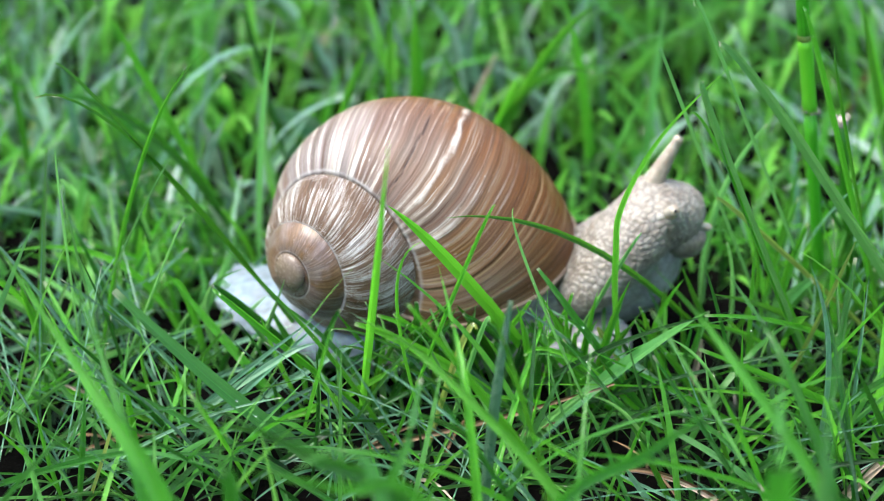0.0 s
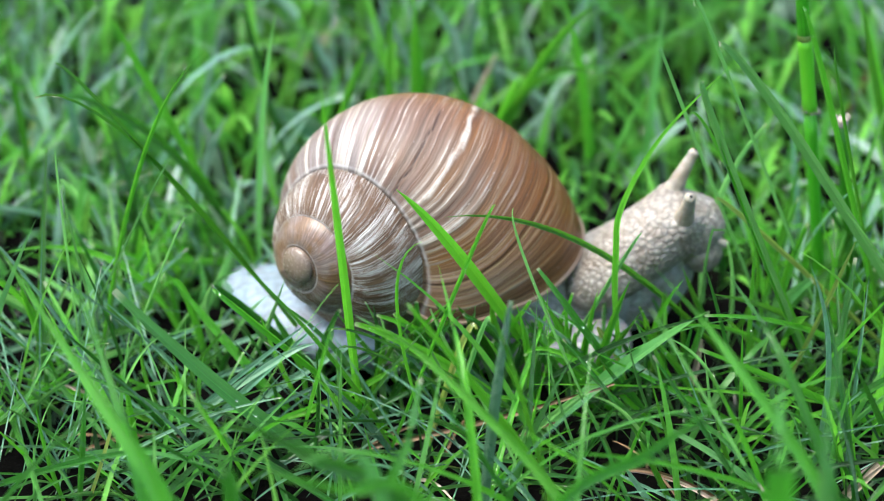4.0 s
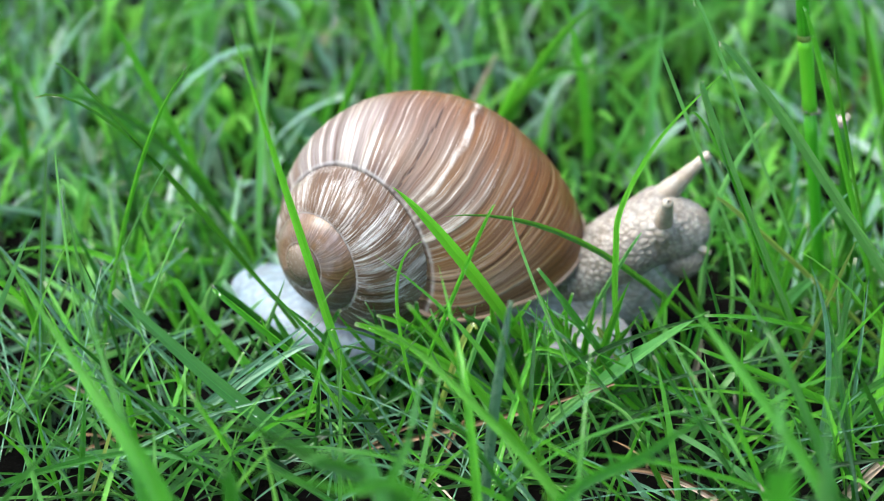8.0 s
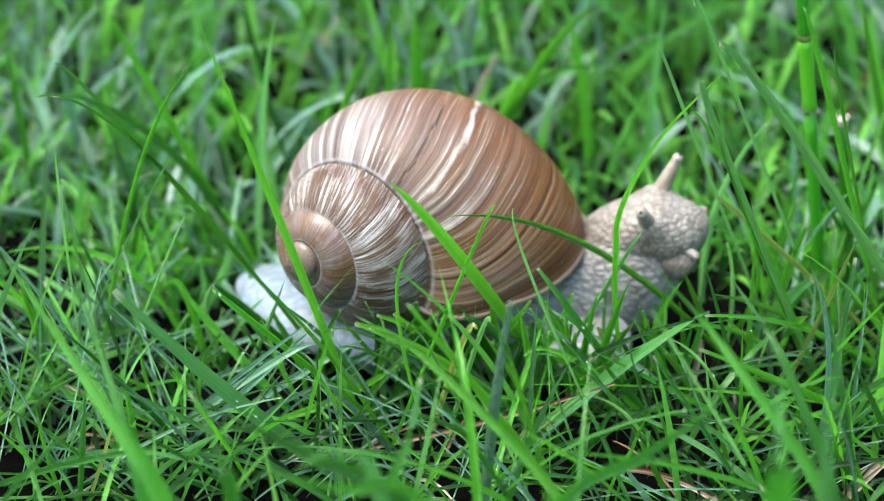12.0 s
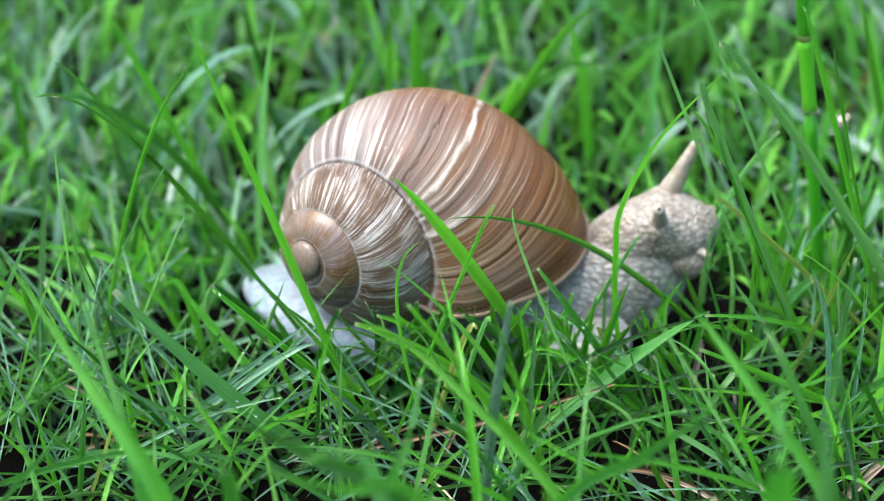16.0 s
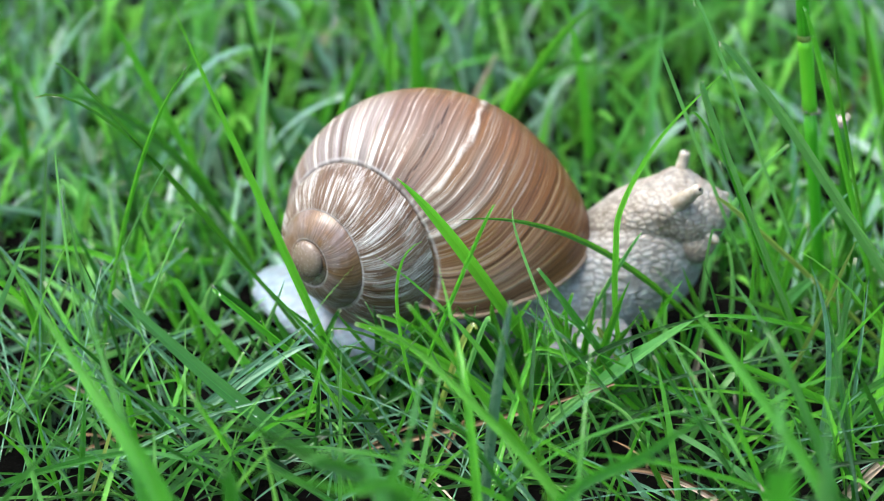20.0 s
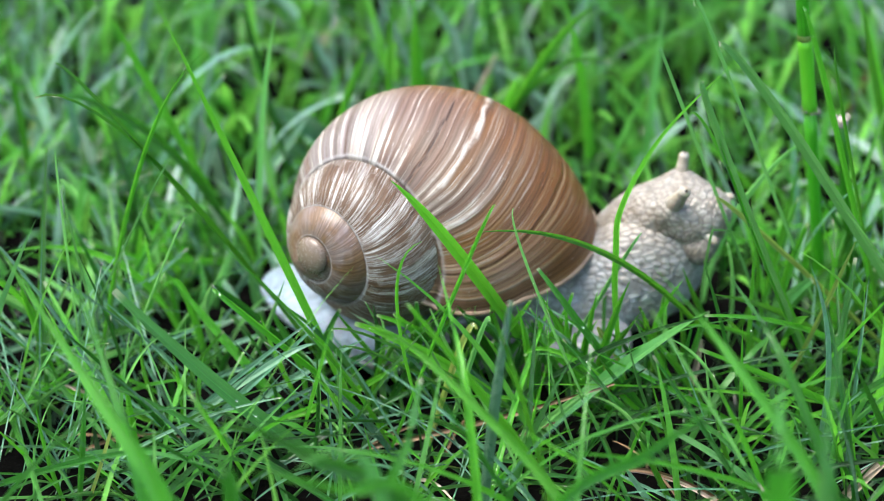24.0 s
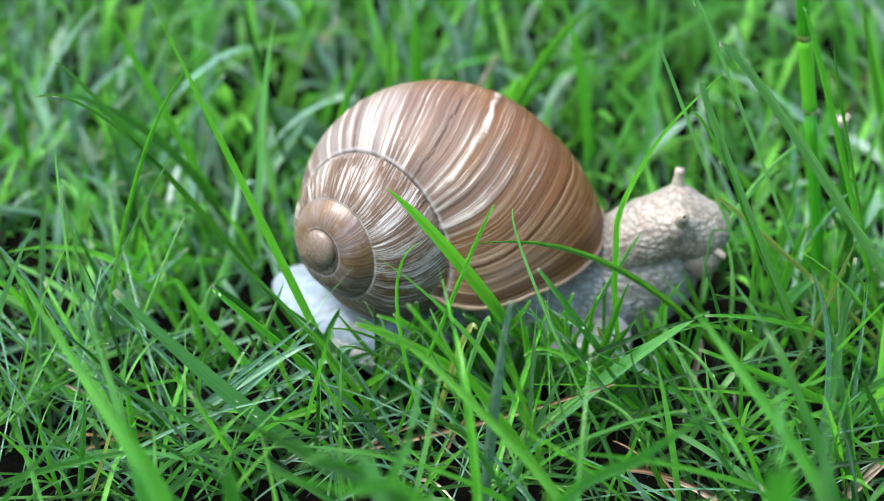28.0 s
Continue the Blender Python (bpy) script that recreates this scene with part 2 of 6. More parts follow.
def skin_material(name, groove, crest, low_groove=None, low_crest=None, low=(0.0, 0.01), wet=0.32, deep=0.15):
    """Tubercled skin. low_groove, low_crest: the paler pigment of the foot's edge, below the heights low."""
    n = Nodes(name)
    at = n.coords("Object")
    cell = n.attribute("cell")
    tone = n.noise(at, 260.0, 3.0)
    if low_groove:
        z = n.add("ShaderNodeSeparateXYZ", Vector=at).outputs["Z"]
        z = n.math("ADD", z, n.math("MULTIPLY", n.math("SUBTRACT", tone, 0.5), 0.004))
        up = n.math("DIVIDE", n.math("SUBTRACT", z, low[0]), low[1] - low[0], True)
        groove, crest = n.mix(up, low_groove, groove), n.mix(up, low_crest, crest)
    col = n.mix(cell, groove, crest)
    spots = n.ramp(n.noise(at, 900.0, 2.0), (0.35, (0.80, 0.76, 0.72)), (0.65, (1.12, 1.12, 1.12)))
    warm = n.ramp(tone, (0.35, (0.86, 0.80, 0.74)), (0.6, (1, 1, 1)))
    for by in (spots, warm):
        m = n.add("ShaderNodeVectorMath", i0=col, i1=by)
        m.operation = "MULTIPLY"
        col = m.outputs[0]
    n.put(n.shader, "Base Color", col)
    n.put(n.shader, "Roughness", n.math("ADD", wet, n.math("MULTIPLY", tone, 0.2)))
    n.put(n.shader, "Subsurface Weight", deep)
    n.put(n.shader, "Subsurface Radius", (0.0012, 0.0008, 0.0005))
    n.put(n.shader, "Subsurface Scale", 1.0)
    n.bump(n.noise(at, 2600.0, 2.0), 0.25, 0.0001)
    return n.mat


SKIN = skin_material("snail_skin", (0.158, 0.143, 0.122), (0.270, 0.257, 0.230))
BODYSKIN = skin_material("snail_body_skin", (0.158, 0.143, 0.123), (0.270, 0.258, 0.232), (0.320, 0.345, 0.370), (0.420, 0.450, 0.478), (0.0040, 0.0165))
SOLE = skin_material("snail_foot_skin", (0.200, 0.216, 0.232), (0.270, 0.290, 0.308), wet=0.28)
TAILSKIN = skin_material("snail_tail_skin", (0.180, 0.240, 0.300), (0.222, 0.290, 0.358), wet=0.3)
HORN = skin_material("snail_tentacle_skin", (0.250, 0.226, 0.184), (0.325, 0.298, 0.248), wet=0.28, deep=0.4)
EYEBALL = plain_material("dark_eye", (0.010, 0.008, 0.007), (0.035, 0.028, 0.024), 900.0, 0.15, 0.0, 0.0001)


# ---- shaping helpers ----
def mesh_from(name, verts, faces, material, smooth=True):
    me = bpy.data.meshes.new(name)
    me.from_pydata([tuple(p) for p in verts], [], [tuple(f) for f in faces])
    me.materials.append(material)
    if smooth:
        me.polygons.foreach_set("use_smooth", [True] * len(me.polygons))
    me.update()
    return me


def part_mesh(name, me, parent, label=""):
    ob = new(name, me)
    ob.parent = parent
    if label:
        ob["label"] = label
    return ob


def grid_faces(rows, cols, closed):
    i, j = np.meshgrid(np.arange(rows - 1), np.arange(cols if closed else cols - 1), indexing="ij")
    k = (j + 1) % cols
    return np.stack([i * cols + j, i * cols + k, (i + 1) * cols + k, (i + 1) * cols + j], -1).reshape(-1, 4)


def set_uv(me, uv):
    layer = me.uv_layers.new(name="UVMap")
    loops = np.empty(len(me.loops), dtype=np.int32)
    me.loops.foreach_get("vertex_index", loops)
    layer.data.foreach_set("uv", np.ascontiguousarray(uv[loops], dtype=np.float32).ravel())


def set_value(me, name, values):
    a = me.attributes.new(name, "FLOAT", "POINT")
    a.data.foreach_set("value", np.ascontiguousarray(values, dtype=np.float32))


def cells(p, size, seed=3):
    """Cellular relief, 0 in the grooves and 1 on the bumps, for points p."""
    q = p / np.asarray(size)
    base = np.floor(q).astype(np.int64)
    near = np.full((len(q), 2), 9.0)
    for dx in (-1, 0, 1):
        for dy in (-1, 0, 1):
            for dz in (-1, 0, 1):
                c = base + (dx, dy, dz)
                h = (c[:, 0] * 73856093) ^ (c[:, 1] * 19349663) ^ (c[:, 2] * 83492791) ^ (seed * 2654435761)
                h = h & 0xFFFFFFFF
                jit = []
                for k in range(3):
                    h = (h * 1664525 + 1013904223) & 0xFFFFFFFF
                    h = h ^ (h >> 13)
                    jit.append((h & 0xFFFF) / 65535.0)
                d = np.linalg.norm(q - (c + 0.1 + 0.8 * np.stack(jit, -1)), axis=1)
                worse = np.maximum(near[:, 0], d)
                near[:, 0] = np.minimum(near[:, 0], d)
                near[:, 1] = np.minimum(near[:, 1], worse)
    e = np.clip((near[:, 1] - near[:, 0]) / 0.30, 0, 1)
    return e * e * (3 - 2 * e)


def bezier(pts, t):
    """Points on the smooth curve through pts (Catmull-Rom), t from 0 to 1."""
    p = np.asarray(pts, float)
    p = np.vstack([2 * p[0] - p[1], p, 2 * p[-1] - p[-2]])
    s = np.clip(t, 0, 0.99999) * (len(p) - 3)
    i = s.astype(int)
    f = (s - i)[:, None]
    a, b, c, d = p[i], p[i + 1], p[i + 2], p[i + 3]
    return 0.5 * (2 * b + (c - a) * f + (2 * a - 5 * b + 4 * c - d) * f ** 2 + (3 * b - 3 * c + d - a) * f ** 3)


def skin_loft(name, spine, sizes, material, bump, cell, rows=110, cols=110, flat=None, squash=2.0, knobs=()):
    """A body piece: oval sections (half width, half height) along a spine in the xz plane, with bumpy skin. flat: height of its sole."""
    t = np.linspace(0, 1, rows)
    c, s = bezier(spine, t), np.abs(bezier(sizes, t))
    cap = np.sqrt(np.clip(1 - np.clip(np.abs(2 * t - 1) * 1.04 - 0.04, 0, 1) ** 7, 0, 1))
    tan = np.gradient(c, axis=0)
    tan /= np.linalg.norm(tan, axis=1)[:, None]
    side = np.stack([-tan[:, 1], tan[:, 0], 0 * t], -1)
    side /= np.linalg.norm(side, axis=1)[:, None]
    lift = np.cross(tan, side)
    a = np.linspace(0, 2 * np.pi, cols, endpoint=False)
    ca, sa = np.sign(np.cos(a)) * np.abs(np.cos(a)) ** (2 / squash), np.sign(np.sin(a)) * np.abs(np.sin(a)) ** (2 / squash)
    out = (s[:, None, 0] * cap[:, None] * ca)[..., None] * side[:, None] + (s[:, None, 1] * cap[:, None] * sa)[..., None] * lift[:, None]
    p = c[:, None] + out
    away = out / (np.linalg.norm(out, axis=2, keepdims=True) + 1e-9)
    p, away = p.reshape(-1, 3), away.reshape(-1, 3)
    warp = np.stack([np.sin(p[:, 1] * 900 + 1), np.sin(p[:, 2] * 800 + 2), np.sin(p[:, 0] * 850)], -1) * 0.0003
    h = cells(p + warp, cell)
    edge = np.repeat(cap, cols)
    for k in knobs:
        place, high, wide = k
        p = p + np.array(place) / np.linalg.norm(place) * (high * np.exp(-(np.linalg.norm(p - np.array(place), axis=1) / wide) ** 2.4))[:, None]
    p = p + away * (h * bump * edge)[:, None]
    if flat is not None:
        p[:, 2] = np.maximum(p[:, 2], flat)
    faces = [tuple(f) for f in grid_faces(rows, cols, True)]
    faces += [tuple(range(cols))[::-1], tuple(range((rows - 1) * cols, rows * cols))]
    me = mesh_from(name, p, faces, material)
    set_value(me, "cell", h)
    return me


# ---- soil ----
def soil_height(x, y):
    return 0.0010 * np.sin(x * 140 + 1.1) * np.cos(y * 120) + 0.0006 * np.sin(x * 410 + y * 300) - 0.0012


def build_ground():
    # one sheet: fine by the snail, coarser and coarser out to the horizon
    lin = np.linspace(0, 1, 70)
    half = np.concatenate([0.25 * lin, 0.25 * (240.0 ** (np.linspace(0, 1, 26)[1:])), [400.0, 1500.0]])
    ax = np.concatenate([-half[:0:-1], half])
    x, y = np.meshgrid(ax, ax, indexing="ij")
    far = np.clip((np.hypot(x, y) - 0.25) / 0.3, 0, 1)
    z = soil_height(x, y) * (1 - far) - 0.001 * far
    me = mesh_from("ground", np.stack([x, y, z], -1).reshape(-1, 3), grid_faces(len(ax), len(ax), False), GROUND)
    tagged(new("ground", me), "damp soil under the lawn, coloured near-black for shade between blades", "ground", kind="structure")


def ground_material():
    n = Nodes("lawn_soil")
    at = n.coords("Object")
    a, b = n.noise(at, 90.0, 6.0, 0.65), n.noise(at, 620.0, 3.0)
    tone = n.math("ADD", n.math("MULTIPLY", a, 0.6), n.math("MULTIPLY", b, 0.4))
    # soil near the snail: deep shade between blades is painted in as near-black
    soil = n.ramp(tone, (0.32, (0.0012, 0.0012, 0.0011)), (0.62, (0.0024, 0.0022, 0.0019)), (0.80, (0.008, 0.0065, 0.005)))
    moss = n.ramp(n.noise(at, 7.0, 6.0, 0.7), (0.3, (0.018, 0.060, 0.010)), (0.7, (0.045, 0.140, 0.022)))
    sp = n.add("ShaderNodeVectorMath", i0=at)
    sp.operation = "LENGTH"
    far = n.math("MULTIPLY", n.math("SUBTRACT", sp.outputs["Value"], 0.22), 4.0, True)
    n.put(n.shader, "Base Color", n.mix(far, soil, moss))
    n.put(n.shader, "Roughness", 0.8)
    n.put(n.shader, "Specular IOR Level", 0.02)
    n.bump(tone, 0.9, 0.002)
    return n.mat


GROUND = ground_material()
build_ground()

# ---- the snail ----
snail = tagged(new("snail"), "large edible snail with a brown streaked shell creeping through grass", "snail")

# the coil: section centre and half axes at the mouth, growth, and where marks lie on it
COIL_C, COIL_H, COIL_A, COIL_B = 0.00770, 0.02261, 0.01160, 0.01473
COIL_K, COIL_K2, COIL_P, COIL_PHASE = 0.07616, 0.000171, 1.7228, 0.3010
MOUTH_TH, SEAM_T, CRACK_TH, RIDGE_TH = 0.48, 1.22, -1.08, -0.82
FLARE = 0.11


def build_shell():
    turns = 4.4
    th = np.linspace(-2 * np.pi * 3.12, MOUTH_TH, 1400)
    tt = np.concatenate([np.linspace(-np.pi, -1.3, 24, endpoint=False), np.linspace(-1.3, 1.75, 170, endpoint=False), np.linspace(1.75, np.pi, 16, endpoint=False)])
    T0, A = np.meshgrid(th, tt, indexing="ij")
    # growth lines run aslant over the whorl
    end = np.clip(1 + (T0 - MOUTH_TH) / 0.5, 0, 1)
    T = T0 + 0.28 * end * np.clip(np.sin(A) - 0.35, 0, 1) + (0.45 - 0.33 * end) * np.sin(A)
    g = np.exp(COIL_K * T + COIL_K2 * T * T)
    turn = T0 / (2 * np.pi) + turns
    # fine growth ribs, and a slight flare at the mouth
    rng = np.random.RandomState(5)
    rib = np.interp(th, np.linspace(th[0], th[-1], 620), rng.rand(620) ** 2)
    rib = rib + 0.8 * np.interp(th, np.linspace(th[0], th[-1], 90), rng.rand(90))
    flare = 1 + FLARE * np.clip(1 + (T0 - MOUTH_TH) / 0.9, 0, 1) ** 2
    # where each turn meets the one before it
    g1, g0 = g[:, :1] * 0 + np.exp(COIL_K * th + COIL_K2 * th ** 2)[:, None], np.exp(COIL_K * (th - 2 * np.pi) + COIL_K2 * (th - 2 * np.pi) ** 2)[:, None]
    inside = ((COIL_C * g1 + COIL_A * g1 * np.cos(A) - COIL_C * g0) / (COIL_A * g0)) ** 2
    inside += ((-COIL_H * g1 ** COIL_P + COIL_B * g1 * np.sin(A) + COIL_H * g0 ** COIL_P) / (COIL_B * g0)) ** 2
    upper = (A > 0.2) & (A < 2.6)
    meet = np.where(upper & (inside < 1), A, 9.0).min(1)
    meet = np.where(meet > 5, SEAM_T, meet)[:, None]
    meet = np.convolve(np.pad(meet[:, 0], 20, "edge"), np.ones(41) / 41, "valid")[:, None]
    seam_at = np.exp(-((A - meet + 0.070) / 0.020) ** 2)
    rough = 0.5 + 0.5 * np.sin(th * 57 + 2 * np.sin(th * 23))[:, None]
    # groove by the suture: carved a little, its shade put into the colour
    shaded_groove = np.exp(-((A - meet + 0.026) / (0.026 + 0.016 * rough)) ** 2)
    crest = 1 + (0.006 * (rib[:, None] - 0.6) - 0.016 * shaded_groove) * np.clip((turn - 1.7) / 1.2, 0.04, 1)
    wob = 0.015 * np.sin(5 * A + 1) + 0.02 * np.sin(11 * A) + 0.012 * np.sin(23 * A + 2)
    fade = np.clip((A + 1.9) / 0.5, 0, 1) * np.clip((1.75 - A) / 0.4, 0, 1)
    crack = np.exp(-((T0 - CRACK_TH - 0.4 * wob) / 0.007) ** 2) * np.clip((A + 0.1) / 0.2, 0, 1) * np.clip((1.5 - A) / 0.4, 0, 1)
    ridge = np.exp(-(np.abs(T0 - RIDGE_TH - 0.35 * wob) / (0.022 + 0.006 * np.sin(9 * A))) ** 3) * np.clip((A + 0.8) / 0.4, 0, 1) * np.clip((1.1 - A) / 0.3, 0, 1)
    crest = crest + 0.008 * ridge - 0.024 * crack
    # rounded first turn
    bud = np.sqrt(np.clip((T0 - th[0]) / (2 * np.pi * 0.48), 0.0004, 1)) ** 1.0
    crest = crest * bud
    r = COIL_C * g * bud + COIL_A * g * np.cos(A) * crest * flare
    # the first turns stand up as a low dome
    peak = (COIL_B / (COIL_P * COIL_H)) ** (1 / (COIL_P - 1))
    top = COIL_B * peak - COIL_H * peak ** COIL_P
    axial = np.where(g < peak, top + 0.30 * COIL_B * (peak - g) - COIL_B * g * bud, -COIL_H * g ** COIL_P)
    rise = np.where(A > np.pi / 2, np.maximum(np.sin(A), 1 - 0.12 * np.cos(A)), np.sin(A))
    z = axial + COIL_B * g * rise * crest * flare
    r = np.maximum(r, 0.0)
    z = z + 0.0012 * np.clip((0.42 - g) / 0.18, 0, 1) ** 1.5
    f = COIL_PHASE - T
    p = np.stack([r * np.cos(f), r * np.sin(f), z], -1).reshape(-1, 3)
    faces = grid_faces(len(th), len(tt), True)
    me = mesh_from("shell", p, faces, SHELL)
    set_uv(me, np.stack([turn.ravel(), (A.ravel() + np.pi) / (2 * np.pi)], -1))
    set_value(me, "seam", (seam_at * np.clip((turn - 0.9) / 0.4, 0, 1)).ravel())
    set_value(me, "shaded_groove", (0.62 * shaded_groove * np.clip((turn - 1.7) / 0.4, 0, 1)).ravel())
    set_value(me, "ridge", np.clip(ridge * 1.1, 0, 1).ravel())
    set_value(me, "crack", np.clip(crack * 1.2, 0, 1).ravel())
    set_value(me, "tip", 0.85 * np.clip((2.15 - turn) / 0.5, 0, 1).ravel())
    shell = part_mesh("shell", me, snail, "spiral shell, brown with cream growth streaks and a healed crack")
    # smooth blunt tip
    bm = bmesh.new()
    bmesh.ops.create_uvsphere(bm, u_segments=36, v_segments=24, radius=1.0)
    high = float(z[:120].max())
    bmesh.ops.transform(bm, verts=bm.verts, matrix=Matrix.Translation((0.0004, 0.0, high - 0.0013)) @ Matrix.Diagonal((0.0025, 0.0025, 0.0012, 1)))
    tip_mesh = bpy.data.meshes.new("apex")
    bm.to_mesh(tip_mesh)
    bm.free()
    tip_mesh.materials.append(APEX)
    tip_mesh.polygons.foreach_set("use_smooth", [True] * len(tip_mesh.polygons))
    part_mesh("apex", tip_mesh, shell, "smooth worn tan tip of the shell")
    # thickened pale lip round the mouth
    edge = p.reshape(len(th), len(tt), 3)
    c, back = edge[-1], edge[-1] - edge[-9]
    back /= np.linalg.norm(back, axis=1)[:, None]
    along = np.roll(c, -1, 0) - np.roll(c, 1, 0)
    along /= np.linalg.norm(along, axis=1)[:, None] + 1e-9
    out = np.cross(along, back)
    b = np.linspace(0, 2 * np.pi, 9)[:-1]
    ring = c[:, None] + 0.00034 * (np.cos(b)[None, :, None] * out[:, None] + np.sin(b)[None, :, None] * back[:, None])
    n, cols = len(tt), 8
    lf = [(i * cols + j, i * cols + (j + 1) % cols, (i + 1) % n * cols + (j + 1) % cols, (i + 1) % n * cols + j) for i in range(n) for j in range(cols)]
    part_mesh("lip", mesh_from("lip", ring.reshape(-1, 3), lf, LIP), shell, "pale thickened lip of the shell")
    return shell


APEX = plain_material("worn_apex", (0.120, 0.088, 0.064), (0.195, 0.150, 0.120), 420.0, 0.26, 0.1)
LIP = plain_material("shell_lip", (0.17, 0.105, 0.060), (0.30, 0.225, 0.160), 400.0, 0.4)
shell = build_shell()


def build_tentacle(length, base, tip_r, knob, eye, size=0.36):
    """Along +z, its tip at z = 0 and its root at z = -length."""
    t = 1 - (1 - np.linspace(0, 1, 46)) ** 2.2
    z = -length * (1 - t)
    r = base + (tip_r - base) * np.clip(t * 1.05, 0, 1) ** 0.75
    r = np.maximum(r, knob * np.sqrt(np.clip(1 - ((z + knob) / knob) ** 2, 0, 1)))
    r = np.where(z > -knob, knob * np.sqrt(np.clip(1 - ((z + knob) / knob) ** 2, 0.0004, 1)), r)
    a = np.linspace(0, 2 * np.pi, 26, endpoint=False)
    p = np.stack([r[:, None] * np.cos(a), r[:, None] * np.sin(a), z[:, None] + 0 * a], -1).reshape(-1, 3)
    h = cells(p, (0.0006, 0.0006, 0.0009), 7)
    p[:, :2] *= (1 + 0.05 * h * np.repeat(np.clip(1.2 - t, 0, 1), 26))[:, None]
    fs = [tuple(f) for f in grid_faces(46, 26, True)] + [tuple(range(45 * 26, 46 * 26))]
    me = mesh_from("tentacle", p, fs, HORN)
    set_value(me, "cell", 0.35 + 0.65 * h)
    ob = part_mesh("tentacle", me, snail, "translucent cream tentacle")
    if eye:
        bm = bmesh.new()
        bmesh.ops.create_uvsphere(bm, u_segments=14, v_segments=10, radius=knob * size)
        bmesh.ops.translate(bm, verts=bm.verts, vec=(0, -knob * (0.5 if size > 0.5 else 0.15), -knob * (0.62 if size > 0.5 else size - 0.06)))
        em = bpy.data.meshes.new("eye")
        bm.to_mesh(em)
        bm.free()
        em.materials.append(EYEBALL)
        em.polygons.foreach_set("use_smooth", [True] * len(em.polygons))
        part_mesh("eye", em, ob, "small dark eye")
    return ob


HEAD = skin_loft("head", ((-0.0140, 0, -0.0112), (-0.0095, 0, -0.0076), (-0.0050, 0, -0.0033), (-0.0005, 0, -0.0004), (0.0034, 0, -0.0008), (0.0068, 0, -0.0020)),
                 ((0.0036, 0.0032), (0.0046, 0.0038), (0.0051, 0.0046), (0.0049, 0.0046), (0.0046, 0.0046), (0.0036, 0.0042)), SKIN, 0.00016, (0.00105, 0.00078, 0.00078), 210, 200,
                 knobs=(((-0.0006, 0.0028, 0.0040), 0.0011, 0.0024), ((-0.0006, -0.0042, 0.0024), 0.0009, 0.0020)))
head = part_mesh("head", HEAD, snail, "cream head with pebbled skin")
for side in (-1, 1):
    LOBE = skin_loft("lip_lobe", ((0.0018, side * 0.0016, -0.0022), (0.0042, side * 0.0022, -0.0034), (0.0060, side * 0.0024, -0.0042)),
                     ((0.0024, 0.0026), (0.0027, 0.0028), (0.0020, 0.0022)), SKIN, 0.00014, (0.00075, 0.00075, 0.00070), 60, 60)
    part_mesh("lip_lobe", LOBE, head, "rounded lobe beside the mouth")
FOREBODY = skin_loft("forebody", ((0.0030, -0.0005, 0.0040), (0.0100, -0.0003, 0.0046), (0.0170, 0.0002, 0.0050), (0.0235, 0.0008, 0.0072), (0.0295, 0.0013, 0.0102), (0.0352, 0.0015, 0.0112)),
                     ((0.0070, 0.0066), (0.0073, 0.0074), (0.0069, 0.0072), (0.0060, 0.0078), (0.0052, 0.0080), (0.0042, 0.0066)), BODYSKIN, 0.00016, (0.00155, 0.00092, 0.00090), 270, 260)
forebody = part_mesh("forebody", FOREBODY, snail, "thick neck with rows of pale tubercles above a bluish foot edge")
FOOT = skin_loft("foot", ((-0.0172, -0.0038, 0.0028), (-0.0064, -0.0063, 0.0028), (0.0050, -0.0076, 0.0028), (0.0134, -0.0081, 0.0028), (0.0202, -0.0076, 0.0028), (0.0256, -0.0065, 0.0028)),
                 ((0.0052, 0.0026), (0.0072, 0.0030), (0.0058, 0.0026), (0.0056, 0.0026), (0.0060, 0.0028), (0.0045, 0.0034)), SOLE, 0.00028, (0.0022, 0.0016, 0.0014), 130, 110, 0.0)
foot = part_mesh("foot", FOOT, snail, "pale muscular foot resting on the soil")
TAIL = skin_loft("tail", ((-0.0309, 0.0121, 0.0014), (-0.0280, 0.0067, 0.0024), (-0.0222, -0.0005, 0.0034), (-0.0150, -0.0057, 0.0040), (-0.0071, -0.0081, 0.0042)),
                 ((0.0028, 0.0012), (0.0056, 0.0022), (0.0072, 0.0032), (0.0076, 0.0042), (0.0072, 0.0044)), TAILSKIN, 0.00012, (0.0030, 0.0016, 0.0014), 110, 90, 0.0)
tail = part_mesh("tail", TAIL, snail, "bluish-white tail of the foot")

near_tentacle = build_tentacle(0.0085, 0.0019, 0.00068, 0.00082, True, 0.46)
far_tentacle = build_tentacle(0.0110, 0.0021, 0.00062, 0.00072, True, 0.50)
for side in (-1, 1):
    feeler = build_tentacle(0.0042, 0.0010, 0.0005, 0.00048, False)
    feeler.parent = head
    feeler["label"] = "short lower tentacle"
    feeler.matrix_basis = look((0.0066, side * 0.0043, -0.0002 + 0.0012 * side), (0.0030, side * 0.0026, 0.0002 + 0.0006 * side))



